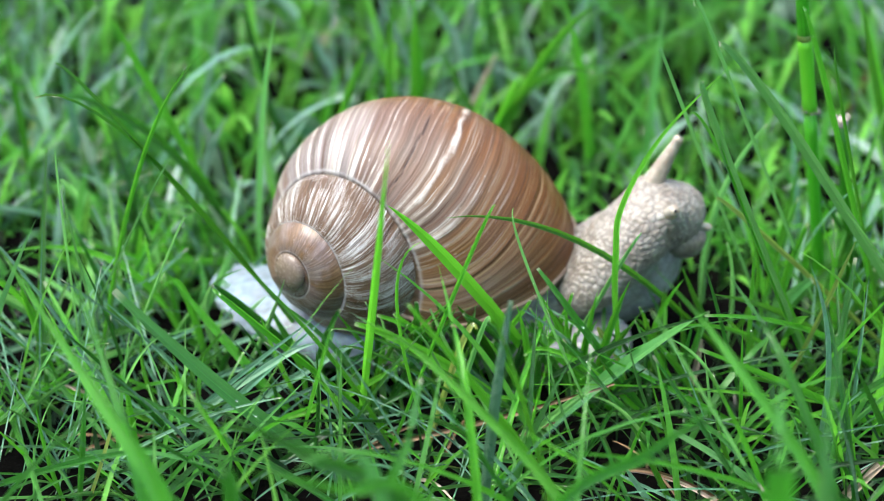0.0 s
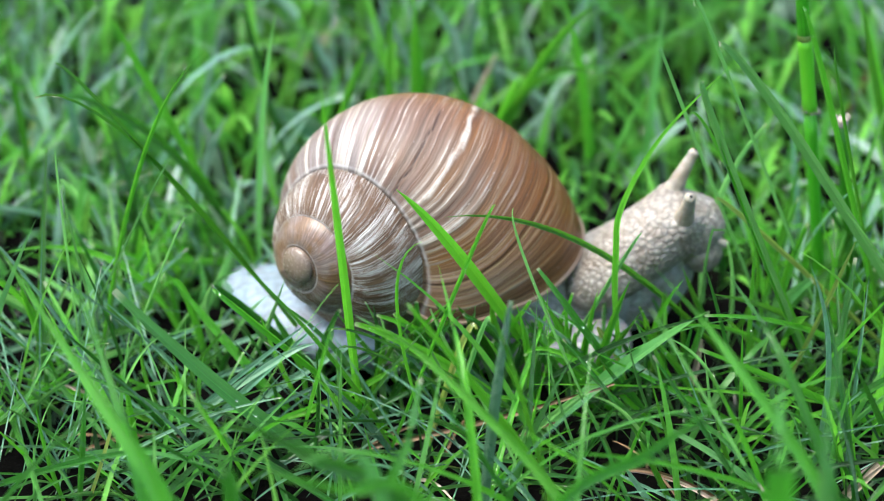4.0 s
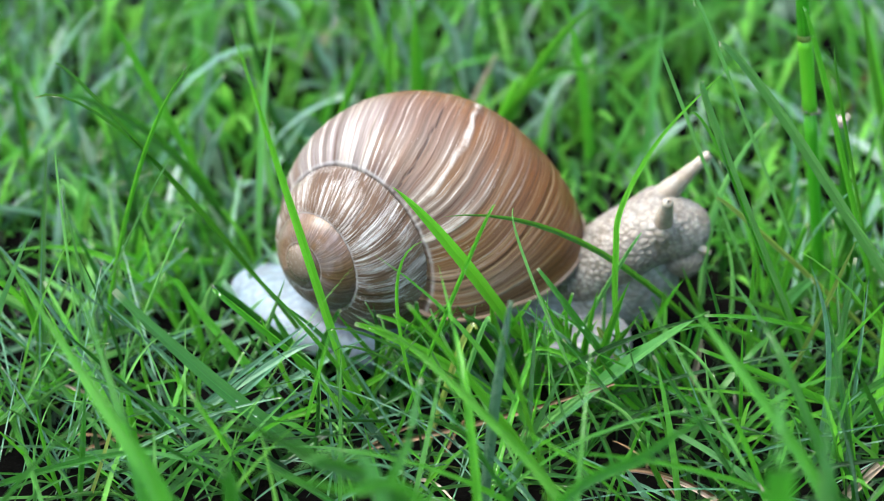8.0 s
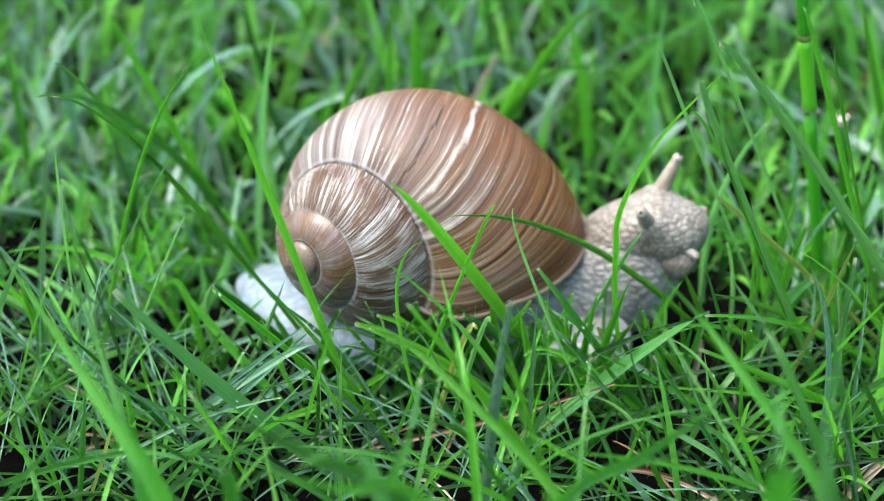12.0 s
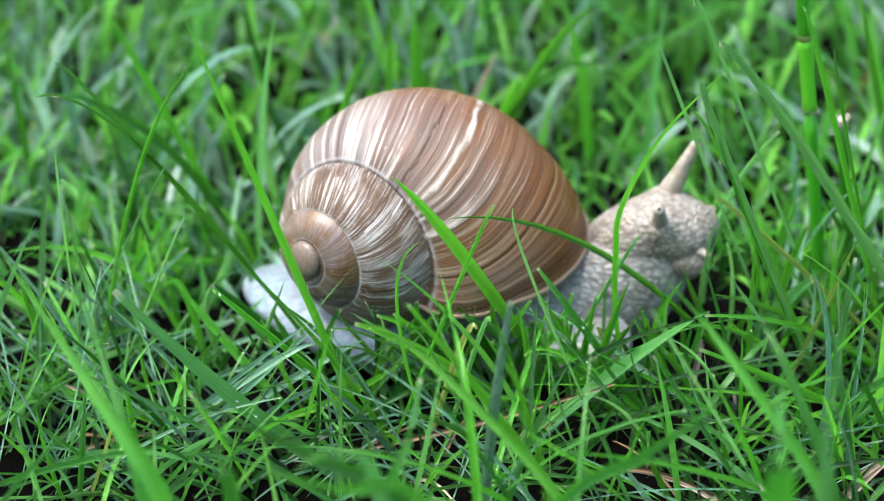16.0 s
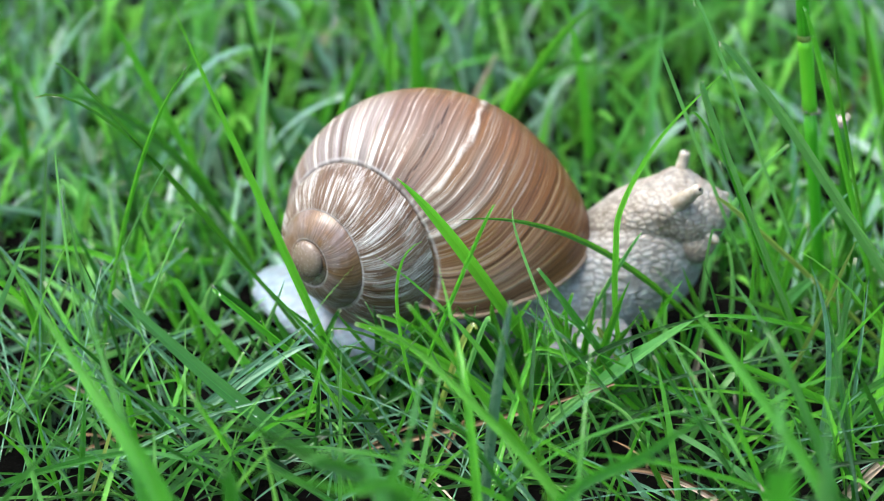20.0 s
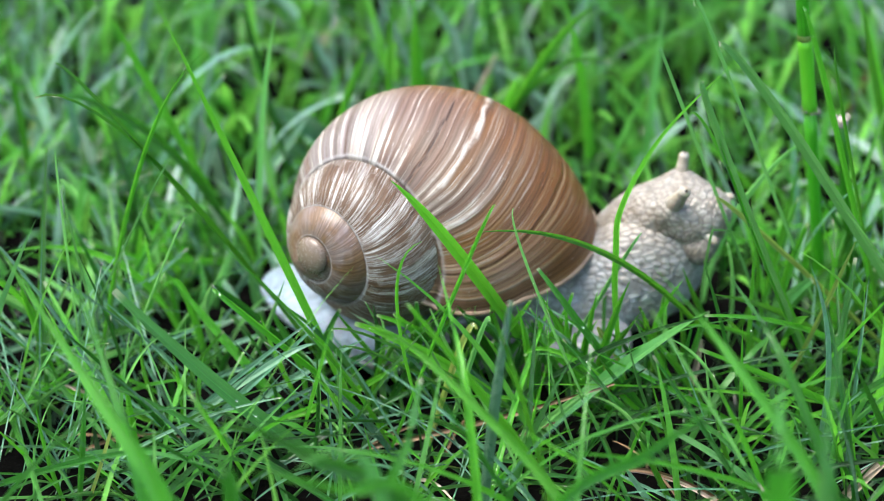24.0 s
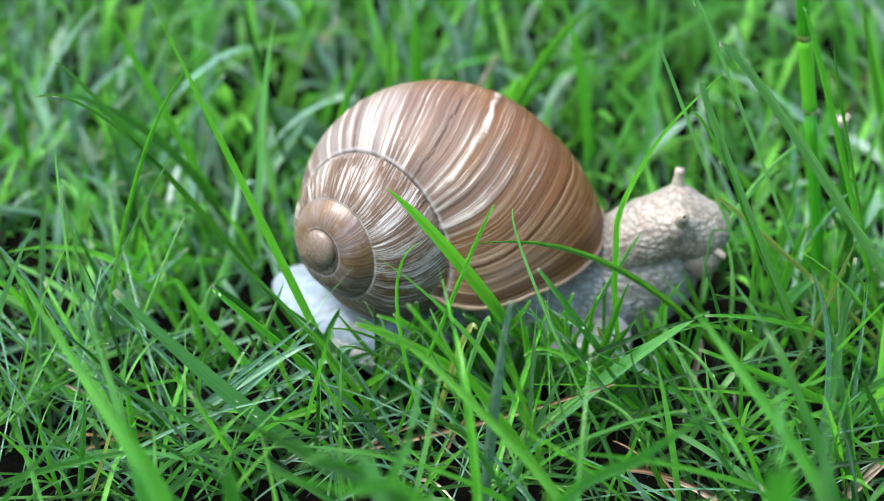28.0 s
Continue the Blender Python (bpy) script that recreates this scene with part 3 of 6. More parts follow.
# ---- grass ----
def blade_mesh(curve, width, material, blunt, fold, face, seg=14):
    """A thin leaf folded at its midrib along a curve of three or more points from (0, 0, 0). face: the way its upper side looks."""
    t = np.linspace(0, 1, seg)
    if len(curve) > 3:
        p = bezier(curve, t)
        d = np.gradient(p, axis=0)
    else:
        a, b, c = (np.array(q, float) for q in curve)
        b = 2 * b - 0.5 * (a + c)
        p = ((1 - t) ** 2)[:, None] * a + (2 * t * (1 - t))[:, None] * b + (t ** 2)[:, None] * c
        d = (2 * (1 - t))[:, None] * (b - a) + (2 * t)[:, None] * (c - b)
    d /= np.linalg.norm(d, axis=1)[:, None] + 1e-9
    side = np.cross(d, np.array(face, float))
    side /= np.linalg.norm(side, axis=1)[:, None] + 1e-9
    nor = np.cross(side, d)
    w = 0.5 * width * (0.72 + 0.28 * np.sin(np.pi * np.clip(t * 1.1, 0, 1)))
    w *= (1 - 0.42 * t ** 3) if blunt else np.clip(1 - t ** 4.5, 0.03, 1)
    ring = ((-1, 0.08), (-0.62, -0.5), (-0.12, -0.95), (0.12, -0.95), (0.62, -0.5), (1, 0.08))
    rows = [p + side * (x * w)[:, None] + nor * (y * fold * w)[:, None] for x, y in ring]
    v = np.stack(rows, 1).reshape(-1, 3)
    me = mesh_from("grass_blade", v, grid_faces(seg, 6, False), material)
    u = np.tile([0, 0.19, 0.44, 0.56, 0.81, 1.0], seg)
    set_uv(me, np.stack([u, np.repeat(t if blunt else t * 0.95, 6)], -1))
    return me


LABELS = {"dry_straw": "dry brown straw lying on the soil", "bleached_straw": "bleached dry straw among the grass"}
TUFT_LABELS = {
    "fresh_grass": "tuft of bright green grass blades in the lawn",
    "deep_grass": "tuft of dark green narrow grass blades",
    "mid_green_grass": "tuft of tall mid-green grass blades",
    "sky_sheen_grass": "tuft of glossy grass coloured pale bluish-green for the sky's sheen",
    "pale_green_grass": "tuft of pale green thin grass blades",
    "yellowing_grass": "tuft of grass with a yellowing blade",
}
PART_LABELS = {"pale_green_grass": "pale green blade", "yellowing_grass": "yellowing blade", "sky_sheen_grass": "blade tinted pale bluish-green for sky sheen"}
TUFTS = {}
LEAVES = []


def blade(x, y, mid, tip, width, material=None, blunt=0, fold=0.75, face=(0, -1, 0.6), own=False):
    """One leaf rooted at (x, y), in millimetres; mid (or a list of bends) and tip from the root. own: in a tuft of its own."""
    m = material or GREEN
    mm = lambda q: tuple(k * 0.001 for k in q)
    bends = mid if isinstance(mid[0], tuple) else [mid]
    me = blade_mesh(((0, 0, 0), *(mm(q) for q in bends), mm(tip)), width * 0.001, m, blunt, fold, face, 14 if len(bends) == 1 else 30)
    straw = m in (STRAW, PALE)
    z = float(soil_height(x * 0.001, y * 0.001)) - 0.0003
    root = Vector((x * 0.001, y * 0.001, z))
    if straw:
        ob = new("dry_straw", me)
        ob.location = root
        return tagged(ob, LABELS[m.name], "straw", group="straws")
    if width < 2.4 and not own and len(bends) == 1:
        LEAVES.append((root, Vector(mm(mid)), Vector(mm(tip))))
    key = len(TUFTS) + 1000 if own else (round(x / 13), round(y / 13))
    if key not in TUFTS:
        tuft = TUFTS[key] = new("grass_tuft")
        tuft.location = root
        tagged(tuft, TUFT_LABELS[m.name], "grass", group="grass tufts")
    ob = part_mesh("blade", me, TUFTS[key], PART_LABELS.get(m.name, "blade with a mown tip" if blunt else ""))
    ob.location = root - TUFTS[key].location
    return ob


blade(-26.5, -75.9, [(-3.5, 6.0, 24.2), (-11.2, 13.1, 35.1)], (-25.4, 33.1, 44.0), 2.89, MIDGREEN, face=(-0.22, -0.98, -0.15), fold=0.45)
blade(-31.3, -72.0, [(-1.6, 6.0, 21.1), (-5.2, 13.2, 32.2)], (-12.7, 32.6, 40.0), 2.04, MIDGREEN, face=(-0.29, -0.96, -0.15), fold=0.45)
blade(-10.3, -34.1, (-15.1, 0.0, 14.2), (-29.6, 2.0, 29.4), 2.21, LIGHT, blunt=1, face=(0.55, -0.83, 0.76), fold=0.54)
blade(-40.6, -17.9, (-2.3, 0.0, 14.0), (-5.8, 0.0, 25.7), 0.58, DEEP, face=(-0.38, -0.93, 0.58))
blade(-50.7, -14.7, (-2.2, 0.0, 10.5), (-4.8, 0.0, 21.5), 0.81, face=(-0.31, -0.95, 0.32))
blade(-6.6, -22.0, (-16.5, -2.0, 18.2), (-22.5, -0.0, 22.9), 1.07, blunt=1, face=(-0.52, -0.85, 0.35))
blade(-51.9, -11.5, (12.2, 0.0, 6.5), (23.8, 0.0, 10.4), 0.37, LIGHT, face=(0.56, -0.83, 0.78))
blade(-63.6, -4.3, (12.1, 0.0, 6.1), (27.2, 0.0, 15.6), 0.61, BLUISH, face=(0.42, -0.91, 0.76))
blade(-60.2, -21.6, (7.1, 0.0, 4.6), (14.1, 0.0, 10.2), 0.66, face=(-0.42, -0.91, 0.42))
blade(-19.7, -18.5, (-8.8, 4.0, 9.0), (-16.1, 8.0, 17.0), 1.26, face=(0.18, -0.98, 0.71))
blade(-35.2, -2.9, (-9.1, 0.0, 13.9), (-24.1, 0.0, 15.0), 0.98, face=(0.48, -0.88, 0.82))
blade(-20.8, -87.6, [(-0.8, 6.0, 33.7), (-2.5, 9.2, 38.6)], (-6.4, 22.4, 36.9), 2.02, MIDGREEN, blunt=1, face=(-0.34, -0.94, -0.15), fold=0.52)
blade(1.9, -81.4, [(-5.2, 6.0, 28.7), (-16.6, 9.9, 34.7)], (-29.2, 22.6, 32.2), 2.32, MIDGREEN, face=(0.01, -1.00, -0.15), fold=0.47)
blade(-44.7, -39.8, (3.2, 0.0, 9.7), (5.0, 0.0, 16.2), 0.62, YELLOW, face=(-0.54, -0.84, 0.85))
blade(-39.2, -28.3, (-0.5, 0.0, 7.2), (-0.8, 0.0, 12.7), 1.00, blunt=1, face=(0.49, -0.87, 0.58))
blade(-36.1, -34.1, (-9.0, 0.0, 4.0), (-20.8, 0.0, 0.0), 0.43, BLUISH, face=(-0.28, -0.96, 0.84))
blade(-51.0, -39.8, (0.5, 0.0, 7.1), (0.8, -0.0, 11.9), 0.55, LIGHT, face=(0.10, -0.99, 0.82))
blade(-45.5, -39.8, (1.3, -0.0, 10.6), (2.3, 0.0, 19.2), 0.82, DEEP, face=(0.47, -0.88, 0.56))
blade(-47.0, -38.7, (-1.8, 0.0, 8.0), (-2.7, 0.0, 17.5), 0.62, face=(-0.12, -0.99, 0.62))
blade(-27.4, -35.5, (-4.2, 0.0, 2.2), (-8.0, 0.0, 3.3), 0.92, LIGHT, face=(-0.10, -1.00, 0.31))
blade(-35.4, -17.9, (-2.2, 0.0, 6.0), (-4.8, 0.0, 11.4), 0.66, BLUISH, face=(-0.27, -0.96, 0.77))
blade(-50.1, -10.9, (-0.8, 0.0, 4.6), (-1.2, 0.0, 8.3), 0.30, LIGHT, face=(-0.60, -0.80, 0.23))
blade(-40.0, -23.4, (4.7, 0.0, 5.5), (10.8, 0.0, 9.9), 0.36, LIGHT, face=(0.18, -0.98, 0.40))
blade(-34.1, -19.8, (-0.2, 0.0, 6.4), (-0.8, 0.0, 11.8), 0.59, face=(0.05, -1.00, 0.53))
blade(-37.4, -24.0, (12.8, -2.0, 13.5), (21.5, -0.0, 20.0), 0.64, BLUISH, face=(-0.22, -0.98, 0.90))
blade(-36.5, -23.0, (14.0, -2.0, 13.3), (20.5, -0.0, 15.5), 0.93, BLUISH, face=(-0.41, -0.91, 0.49))
blade(-6.1, -28.0, (-7.5, -2.0, 16.8), (-21.9, 0.0, 33.9), 0.69, face=(-0.40, -0.91, 0.64))
blade(16.5, -25.0, (-23.2, -2.0, 17.7), (-31.8, -0.0, 17.0), 0.43, face=(-0.31, -0.95, 0.45))
blade(13.0, -25.0, (-19.6, -2.0, 15.8), (-26.8, -0.0, 15.0), 0.43, face=(0.34, -0.94, 0.42))
blade(21.5, -69.6, [(-7.2, 6.0, 19.2), (-23.1, 15.4, 33.6)], (-31.6, 28.0, 31.1), 1.29, MIDGREEN, blunt=1, face=(0.05, -1.00, -0.15), fold=0.38)
blade(17.9, -43.1, (-12.9, -4.0, 23.7), (-21.8, -8.0, 39.8), 1.43, blunt=1, face=(-0.58, -0.82, 0.36), fold=0.54)
blade(28.3, -22.0, (-10.8, -2.0, 18.2), (-16.3, -0.0, 25.4), 0.99, DEEP, blunt=1, face=(0.16, -0.99, 0.37))
blade(21.0, -26.0, (-10.2, -2.0, 27.7), (-12.2, -0.0, 36.0), 0.41, LIGHT, face=(-0.23, -0.97, 0.32))
blade(-7.2, -29.0, (10.3, -2.0, 32.1), (13.6, -0.0, 38.8), 0.54, face=(-0.06, -1.00, 0.23))
blade(4.7, -46.4, (1.5, -2.0, 23.0), (3.1, -4.0, 38.8), 1.43, BLUISH, blunt=1, face=(0.27, -0.96, 0.83), fold=0.59)
blade(5.0, -68.8, [(-0.8, 6.0, 18.6), (-2.6, 15.0, 32.5)], (-5.4, 31.8, 36.2), 1.10, face=(0.20, -0.98, -0.15))
blade(15.0, -45.3, (-5.4, -3.0, 24.5), (-9.5, -6.0, 40.1), 0.84, face=(-0.62, -0.78, 0.40))
blade(-0.3, -29.0, (-5.2, -2.0, 26.4), (-2.1, -0.0, 35.3), 0.55, face=(0.61, -0.79, 0.74))
blade(-1.9, -24.0, (4.4, -2.0, 18.1), (6.3, -0.0, 18.9), 0.92, YELLOW, blunt=1, face=(-0.13, -0.99, 0.86))
blade(0.3, -24.0, (4.4, -2.0, 19.2), (5.8, -0.0, 19.7), 0.71, LIGHT, face=(0.17, -0.99, 0.77))
blade(-12.2, -37.5, (-0.3, 0.0, 12.4), (-0.4, 0.0, 21.3), 0.28, LIGHT, face=(-0.29, -0.96, 0.33))
blade(-16.6, -35.2, (1.2, 0.0, 11.5), (1.2, 0.0, 22.6), 0.48, DEEP, face=(-0.08, -1.00, 0.30))
blade(-8.0, -78.2, [(1.4, 6.0, 26.1), (4.4, 11.0, 33.8)], (5.6, 24.3, 32.2), 1.30, MIDGREEN, blunt=1, face=(-0.10, -1.00, -0.15), fold=0.43)
blade(-4.8, -46.4, (3.0, 0.0, 16.5), (4.6, 0.0, 26.2), 0.80, LIGHT, blunt=1, face=(-0.63, -0.77, 0.23))
blade(-4.7, -28.3, (-5.3, 0.0, 6.8), (-10.2, 0.0, 13.0), 0.71, BLUISH, face=(-0.45, -0.89, 0.75))
blade(18.5, -30.6, (-20.2, 0.0, 3.1), (-40.0, 0.0, 3.2), 0.57, LIGHT, face=(-0.19, -0.98, 0.40))
blade(14.5, -41.4, (-7.8, 0.0, 7.5), (-15.4, 0.0, 15.7), 0.62, BLUISH, face=(-0.53, -0.85, 0.89))
blade(-3.8, -95.4, [(-2.0, 6.0, 40.0), (-6.5, 9.3, 45.1)], (-12.2, 17.5, 35.7), 1.37, LIGHT, face=(-0.06, -1.00, -0.15), fold=0.36)
blade(2.7, -95.6, [(-4.0, 6.0, 39.8), (-13.0, 7.7, 42.5)], (-23.6, 18.3, 36.6), 1.71, MIDGREEN, face=(-0.36, -0.93, -0.15), fold=0.52)
blade(-2.5, -27.7, (-1.0, 0.0, 8.6), (-3.5, 0.0, 16.5), 0.43, DEEP, face=(-0.47, -0.88, 0.23))
blade(-12.3, -14.7, (4.6, 0.0, 4.6), (8.7, 0.0, 7.1), 0.45, face=(-0.01, -1.00, 0.37))
blade(10.7, -24.7, (11.3, 0.0, 12.1), (22.6, 0.0, 21.4), 1.94, LIGHT, face=(-0.25, -0.55, 1.0), fold=0.5)
blade(7.7, -28.3, (6.7, 0.0, 7.9), (11.9, 0.0, 12.1), 0.79, LIGHT, face=(0.04, -1.00, 0.74))
blade(49.0, -75.9, [(-5.3, 6.0, 24.2), (-17.0, 16.1, 39.8)], (-24.7, 31.7, 41.9), 1.57, MIDGREEN, face=(-0.08, -1.00, -0.15), fold=0.47)
blade(24.5, -17.3, [(-1.9, 0.8, 14.8), (-2.2, 1.6, 23.9), (-1.6, 2.4, 30.6), (3.3, 3.2, 40.8)], (12.2, 4.0, 51.2), 0.85, face=(-0.35, -0.94, 0.49))
blade(40.4, -21.0, (-4.3, 0.0, 16.2), (-7.6, 0.0, 27.3), 0.64, DEEP, face=(-0.60, -0.80, 0.49))
blade(40.7, -14.7, (-0.3, 0.0, 11.9), (-0.5, 0.0, 26.3), 0.73, face=(-0.34, -0.94, 0.82))
blade(48.1, -67.3, [(-2.9, 6.0, 19.0), (-9.3, 15.4, 33.5)], (-14.3, 30.9, 35.3), 1.23, MIDGREEN, face=(0.27, -0.96, -0.15))
blade(42.3, -2.9, (3.0, -6.0, 10.9), (6.4, -8.0, 16.3), 1.94, LIGHT, blunt=1, face=(-0.61, -0.79, 0.38), fold=0.41)
blade(43.5, -18.0, (5.8, -2.0, 19.8), (9.0, -0.0, 27.9), 0.64, YELLOW, face=(-0.40, -0.92, 0.36))
blade(46.8, -32.4, (1.1, 0.0, 18.9), (-2.4, 0.0, 33.8), 0.96, BLUISH, face=(0.49, -0.87, 0.30))
blade(32.6, -101.7, [(0.0, 6.0, 45.1), (0.2, 9.3, 50.1)], (2.0, 23.5, 49.9), 2.88, MIDGREEN, face=(-0.37, -0.93, -0.15), fold=0.49)
blade(37.9, -95.4, [(0.3, 6.0, 40.0), (0.8, 10.6, 47.1)], (4.1, 26.5, 49.5), 1.83, LIGHT, face=(0.40, -0.92, -0.15), fold=0.58)
blade(5.5, -81.4, [(5.7, 6.0, 28.7), (18.4, 10.8, 36.0)], (28.6, 24.0, 34.4), 1.71, MIDGREEN, face=(0.13, -0.99, -0.15), fold=0.54)
blade(61.1, -21.6, (-16.4, -5.0, 3.5), (-30.2, -9.0, 4.7), 0.58, LIGHT, face=(-0.01, -1.00, 0.27))
blade(59.9, -24.0, (-8.2, -5.0, 2.0), (-15.4, -9.0, 4.4), 0.43, DEEP, face=(-0.39, -0.92, 0.81))
blade(37.1, -39.8, (-8.6, 1.0, 5.3), (-16.0, 1.0, 6.3), 0.56, PALE, face=(0.53, -0.85, 0.85))
blade(49.8, -39.2, (2.4, 0.0, 4.2), (6.5, 0.0, 8.9), 0.77, PALE, face=(-0.23, -0.97, 0.66))
blade(32.9, -15.4, (0.5, 0.0, 4.2), (1.7, 0.0, 9.4), 0.67, PALE, face=(0.41, -0.91, 0.65))
blade(7.8, -24.7, (3.6, 0.0, 2.3), (8.7, 0.0, 4.4), 0.58, STRAW, face=(0.43, -0.90, 0.57))
blade(-10.5, -26.5, (3.7, 0.0, 2.3), (7.3, 0.0, 3.9), 0.58, STRAW, face=(0.21, -0.98, 0.68))
blade(65.4, -8.3, (-6.9, -4.0, 10.2), (-15.1, -8.0, 21.7), 1.10, face=(-0.32, -0.95, 0.85))
blade(62.3, -13.5, (-8.9, 0.0, 6.5), (-17.1, 0.0, 12.3), 0.59, DEEP, face=(0.60, -0.80, 0.25))
blade(60.6, -19.8, (-4.6, 0.0, 1.8), (-9.5, 0.0, 2.6), 0.44, LIGHT, face=(0.61, -0.79, 0.87))
blade(50.9, -20.4, (1.2, 0.0, 3.2), (2.5, 0.0, 7.3), 0.59, face=(0.23, -0.97, 0.23))
blade(38.5, -27.1, (-0.4, 0.0, 9.9), (-0.9, 0.0, 20.3), 0.64, face=(0.53, -0.85, 0.29))
blade(29.6, -24.7, (-0.6, 0.0, 7.3), (-1.3, 0.0, 14.2), 0.43, DEEP, face=(0.61, -0.79, 0.67))
blade(36.0, -22.2, (-0.6, 0.0, 5.5), (-1.1, 0.0, 9.8), 0.36, LIGHT, face=(-0.58, -0.82, 0.32))
blade(28.6, -25.9, (-3.4, 0.0, 9.9), (-5.2, 0.0, 17.4), 0.43, LIGHT, face=(0.19, -0.98, 0.60))
blade(25.6, -16.0, (-2.9, 0.0, 8.1), (-5.3, 0.0, 12.5), 0.59, YELLOW, blunt=1, face=(0.34, -0.94, 0.85))
blade(19.5, -38.1, (-4.6, 0.0, 14.5), (-7.1, 0.0, 24.8), 0.41, LIGHT, face=(-0.38, -0.92, 0.20))
blade(29.9, -40.9, (-3.5, 0.0, 8.0), (-7.0, 0.0, 15.7), 0.83, face=(0.56, -0.83, 0.21))
blade(30.3, -27.1, (-7.3, 0.0, 0.4), (-14.6, 0.0, 0.2), 0.36, LIGHT, face=(0.50, -0.86, 0.28))
blade(28.2, -40.3, (-3.4, 0.0, 4.9), (-6.2, 0.0, 9.9), 0.90, BLUISH, face=(0.42, -0.91, 0.75))
blade(29.9, -17.8, (-5.9, -4.0, 2.2), (-12.8, -8.0, 3.7), 0.73, LIGHT, face=(0.50, -0.86, 0.59))
blade(47.2, -27.1, (-1.1, 0.0, 8.1), (-3.1, 0.0, 15.2), 0.57, LIGHT, face=(0.51, -0.86, 0.34))
blade(14.0, -13.0, (8.3, -2.0, 19.6), (11.8, -0.0, 24.7), 0.65, LIGHT, face=(0.24, -0.97, 0.43))
blade(-13.9, -8.0, (-25.6, -2.0, 38.9), (-34.9, -0.0, 48.1), 0.64, blunt=1, face=(0.52, -0.85, 0.74))
blade(-28.1, 19.1, (-10.8, -2.0, 20.1), (-24.0, -4.0, 29.1), 1.40, MIDGREEN, face=(-0.04, -1.00, 0.57))
blade(-15.2, -8.0, (-22.2, -2.0, 35.9), (-36.5, -0.0, 43.2), 0.64, blunt=1, face=(-0.62, -0.79, 0.22))
blade(-28.5, 19.8, (-11.8, 0.0, 27.1), (-16.5, 0.0, 38.4), 1.17, face=(0.13, -0.99, 0.54))
blade(-46.4, -9.0, (8.1, -2.0, 34.5), (17.0, -0.0, 49.5), 0.64, face=(0.49, -0.87, 0.63))
blade(-51.8, -14.0, (13.7, -2.0, 30.5), (17.9, -0.0, 37.0), 0.36, LIGHT, blunt=1, face=(-0.48, -0.87, 0.45))
blade(-44.1, -14.0, (9.1, -2.0, 24.1), (11.3, -0.0, 27.8), 0.36, LIGHT, face=(0.37, -0.93, 0.57))
blade(-44.0, 7.4, (4.7, 0.0, 6.2), (8.5, 0.0, 9.9), 0.78, face=(-0.63, -0.77, 0.79))
blade(-48.0, -12.0, (-0.6, -2.0, 29.6), (-0.9, -0.0, 36.4), 0.36, LIGHT, face=(0.44, -0.90, 0.26))
blade(-44.3, -12.0, (-3.3, -2.0, 26.2), (-3.9, -0.0, 30.9), 0.36, LIGHT, face=(0.06, -1.00, 0.47))
blade(-21.2, 32.2, (-4.8, 0.0, 22.0), (-6.9, 0.0, 35.2), 0.89, DEEP, face=(0.39, -0.92, 0.42))
blade(-16.0, 46.2, (-6.1, 4.0, 4.0), (-10.5, 8.0, 5.1), 2.09, BLUISH, face=(-0.36, -0.93, 0.54), fold=0.59)
blade(-26.1, 13.9, (1.1, 2.0, 23.9), (3.7, 4.0, 41.7), 1.16, LIGHT, face=(-0.54, -0.84, 0.28))
blade(-70.9, 48.4, (2.9, 0.0, 3.2), (6.7, 0.0, 6.2), 0.69, BLUISH, face=(0.17, -0.99, 0.82))
blade(-66.0, 24.4, (5.9, 0.0, 5.8), (10.6, 0.0, 8.2), 0.74, BLUISH, face=(0.02, -1.00, 0.50))
blade(-27.2, 12.5, (-2.2, -0.0, 5.7), (-3.7, 0.0, 10.9), 1.19, BLUISH, face=(0.48, -0.88, 0.74))
blade(-64.5, 38.7, (1.9, 4.0, 6.1), (3.0, 6.0, 12.3), 1.11, YELLOW, face=(-0.57, -0.82, 0.82))
blade(69.2, -14.0, (-25.1, -2.0, 41.6), (-35.4, -0.0, 53.7), 1.46, LIGHT, blunt=1, face=(-0.41, -0.91, 0.41), fold=0.56)
blade(51.0, -14.0, (-15.5, -2.0, 39.1), (-18.6, -0.0, 48.4), 1.12, LIGHT, blunt=1, face=(-0.11, -0.99, 0.76))
blade(45.6, -2.0, (-14.3, -2.0, 37.5), (-17.6, -0.0, 45.7), 0.51, LIGHT, blunt=1, face=(-0.45, -0.89, 0.81))
blade(64.3, -8.0, (-23.3, -2.0, 24.7), (-28.2, -0.0, 27.4), 0.80, YELLOW, face=(-0.44, -0.90, 0.30))
blade(53.2, -4.0, (-18.3, -2.0, 46.8), (-21.4, -0.0, 51.9), 0.50, LIGHT, blunt=1, face=(-0.01, -1.00, 0.44))
blade(61.1, -4.0, (-12.1, -2.0, 43.2), (-15.8, 0.0, 53.8), 0.85, face=(0.06, -1.00, 0.83))
blade(60.9, -8.0, (-9.8, -2.0, 39.7), (-11.6, -0.0, 49.9), 0.50, face=(0.29, -0.96, 0.20))
blade(68.2, 21.4, (-6.7, 0.0, 23.5), (-10.9, 0.0, 41.2), 1.17, face=(-0.26, -0.97, 0.58))
blade(50.5, -14.0, (-13.8, -2.0, 35.0), (-15.4, -0.0, 40.8), 0.42, face=(-0.02, -1.00, 0.70))
blade(30.1, 35.4, (1.2, 4.0, 16.2), (2.7, 8.0, 29.5), 1.25, LIGHT, face=(-0.02, -1.00, 0.25))
blade(51.4, -12.0, (-15.9, -2.0, 37.5), (-20.4, -0.0, 40.9), 0.50, face=(-0.35, -0.94, 0.79))
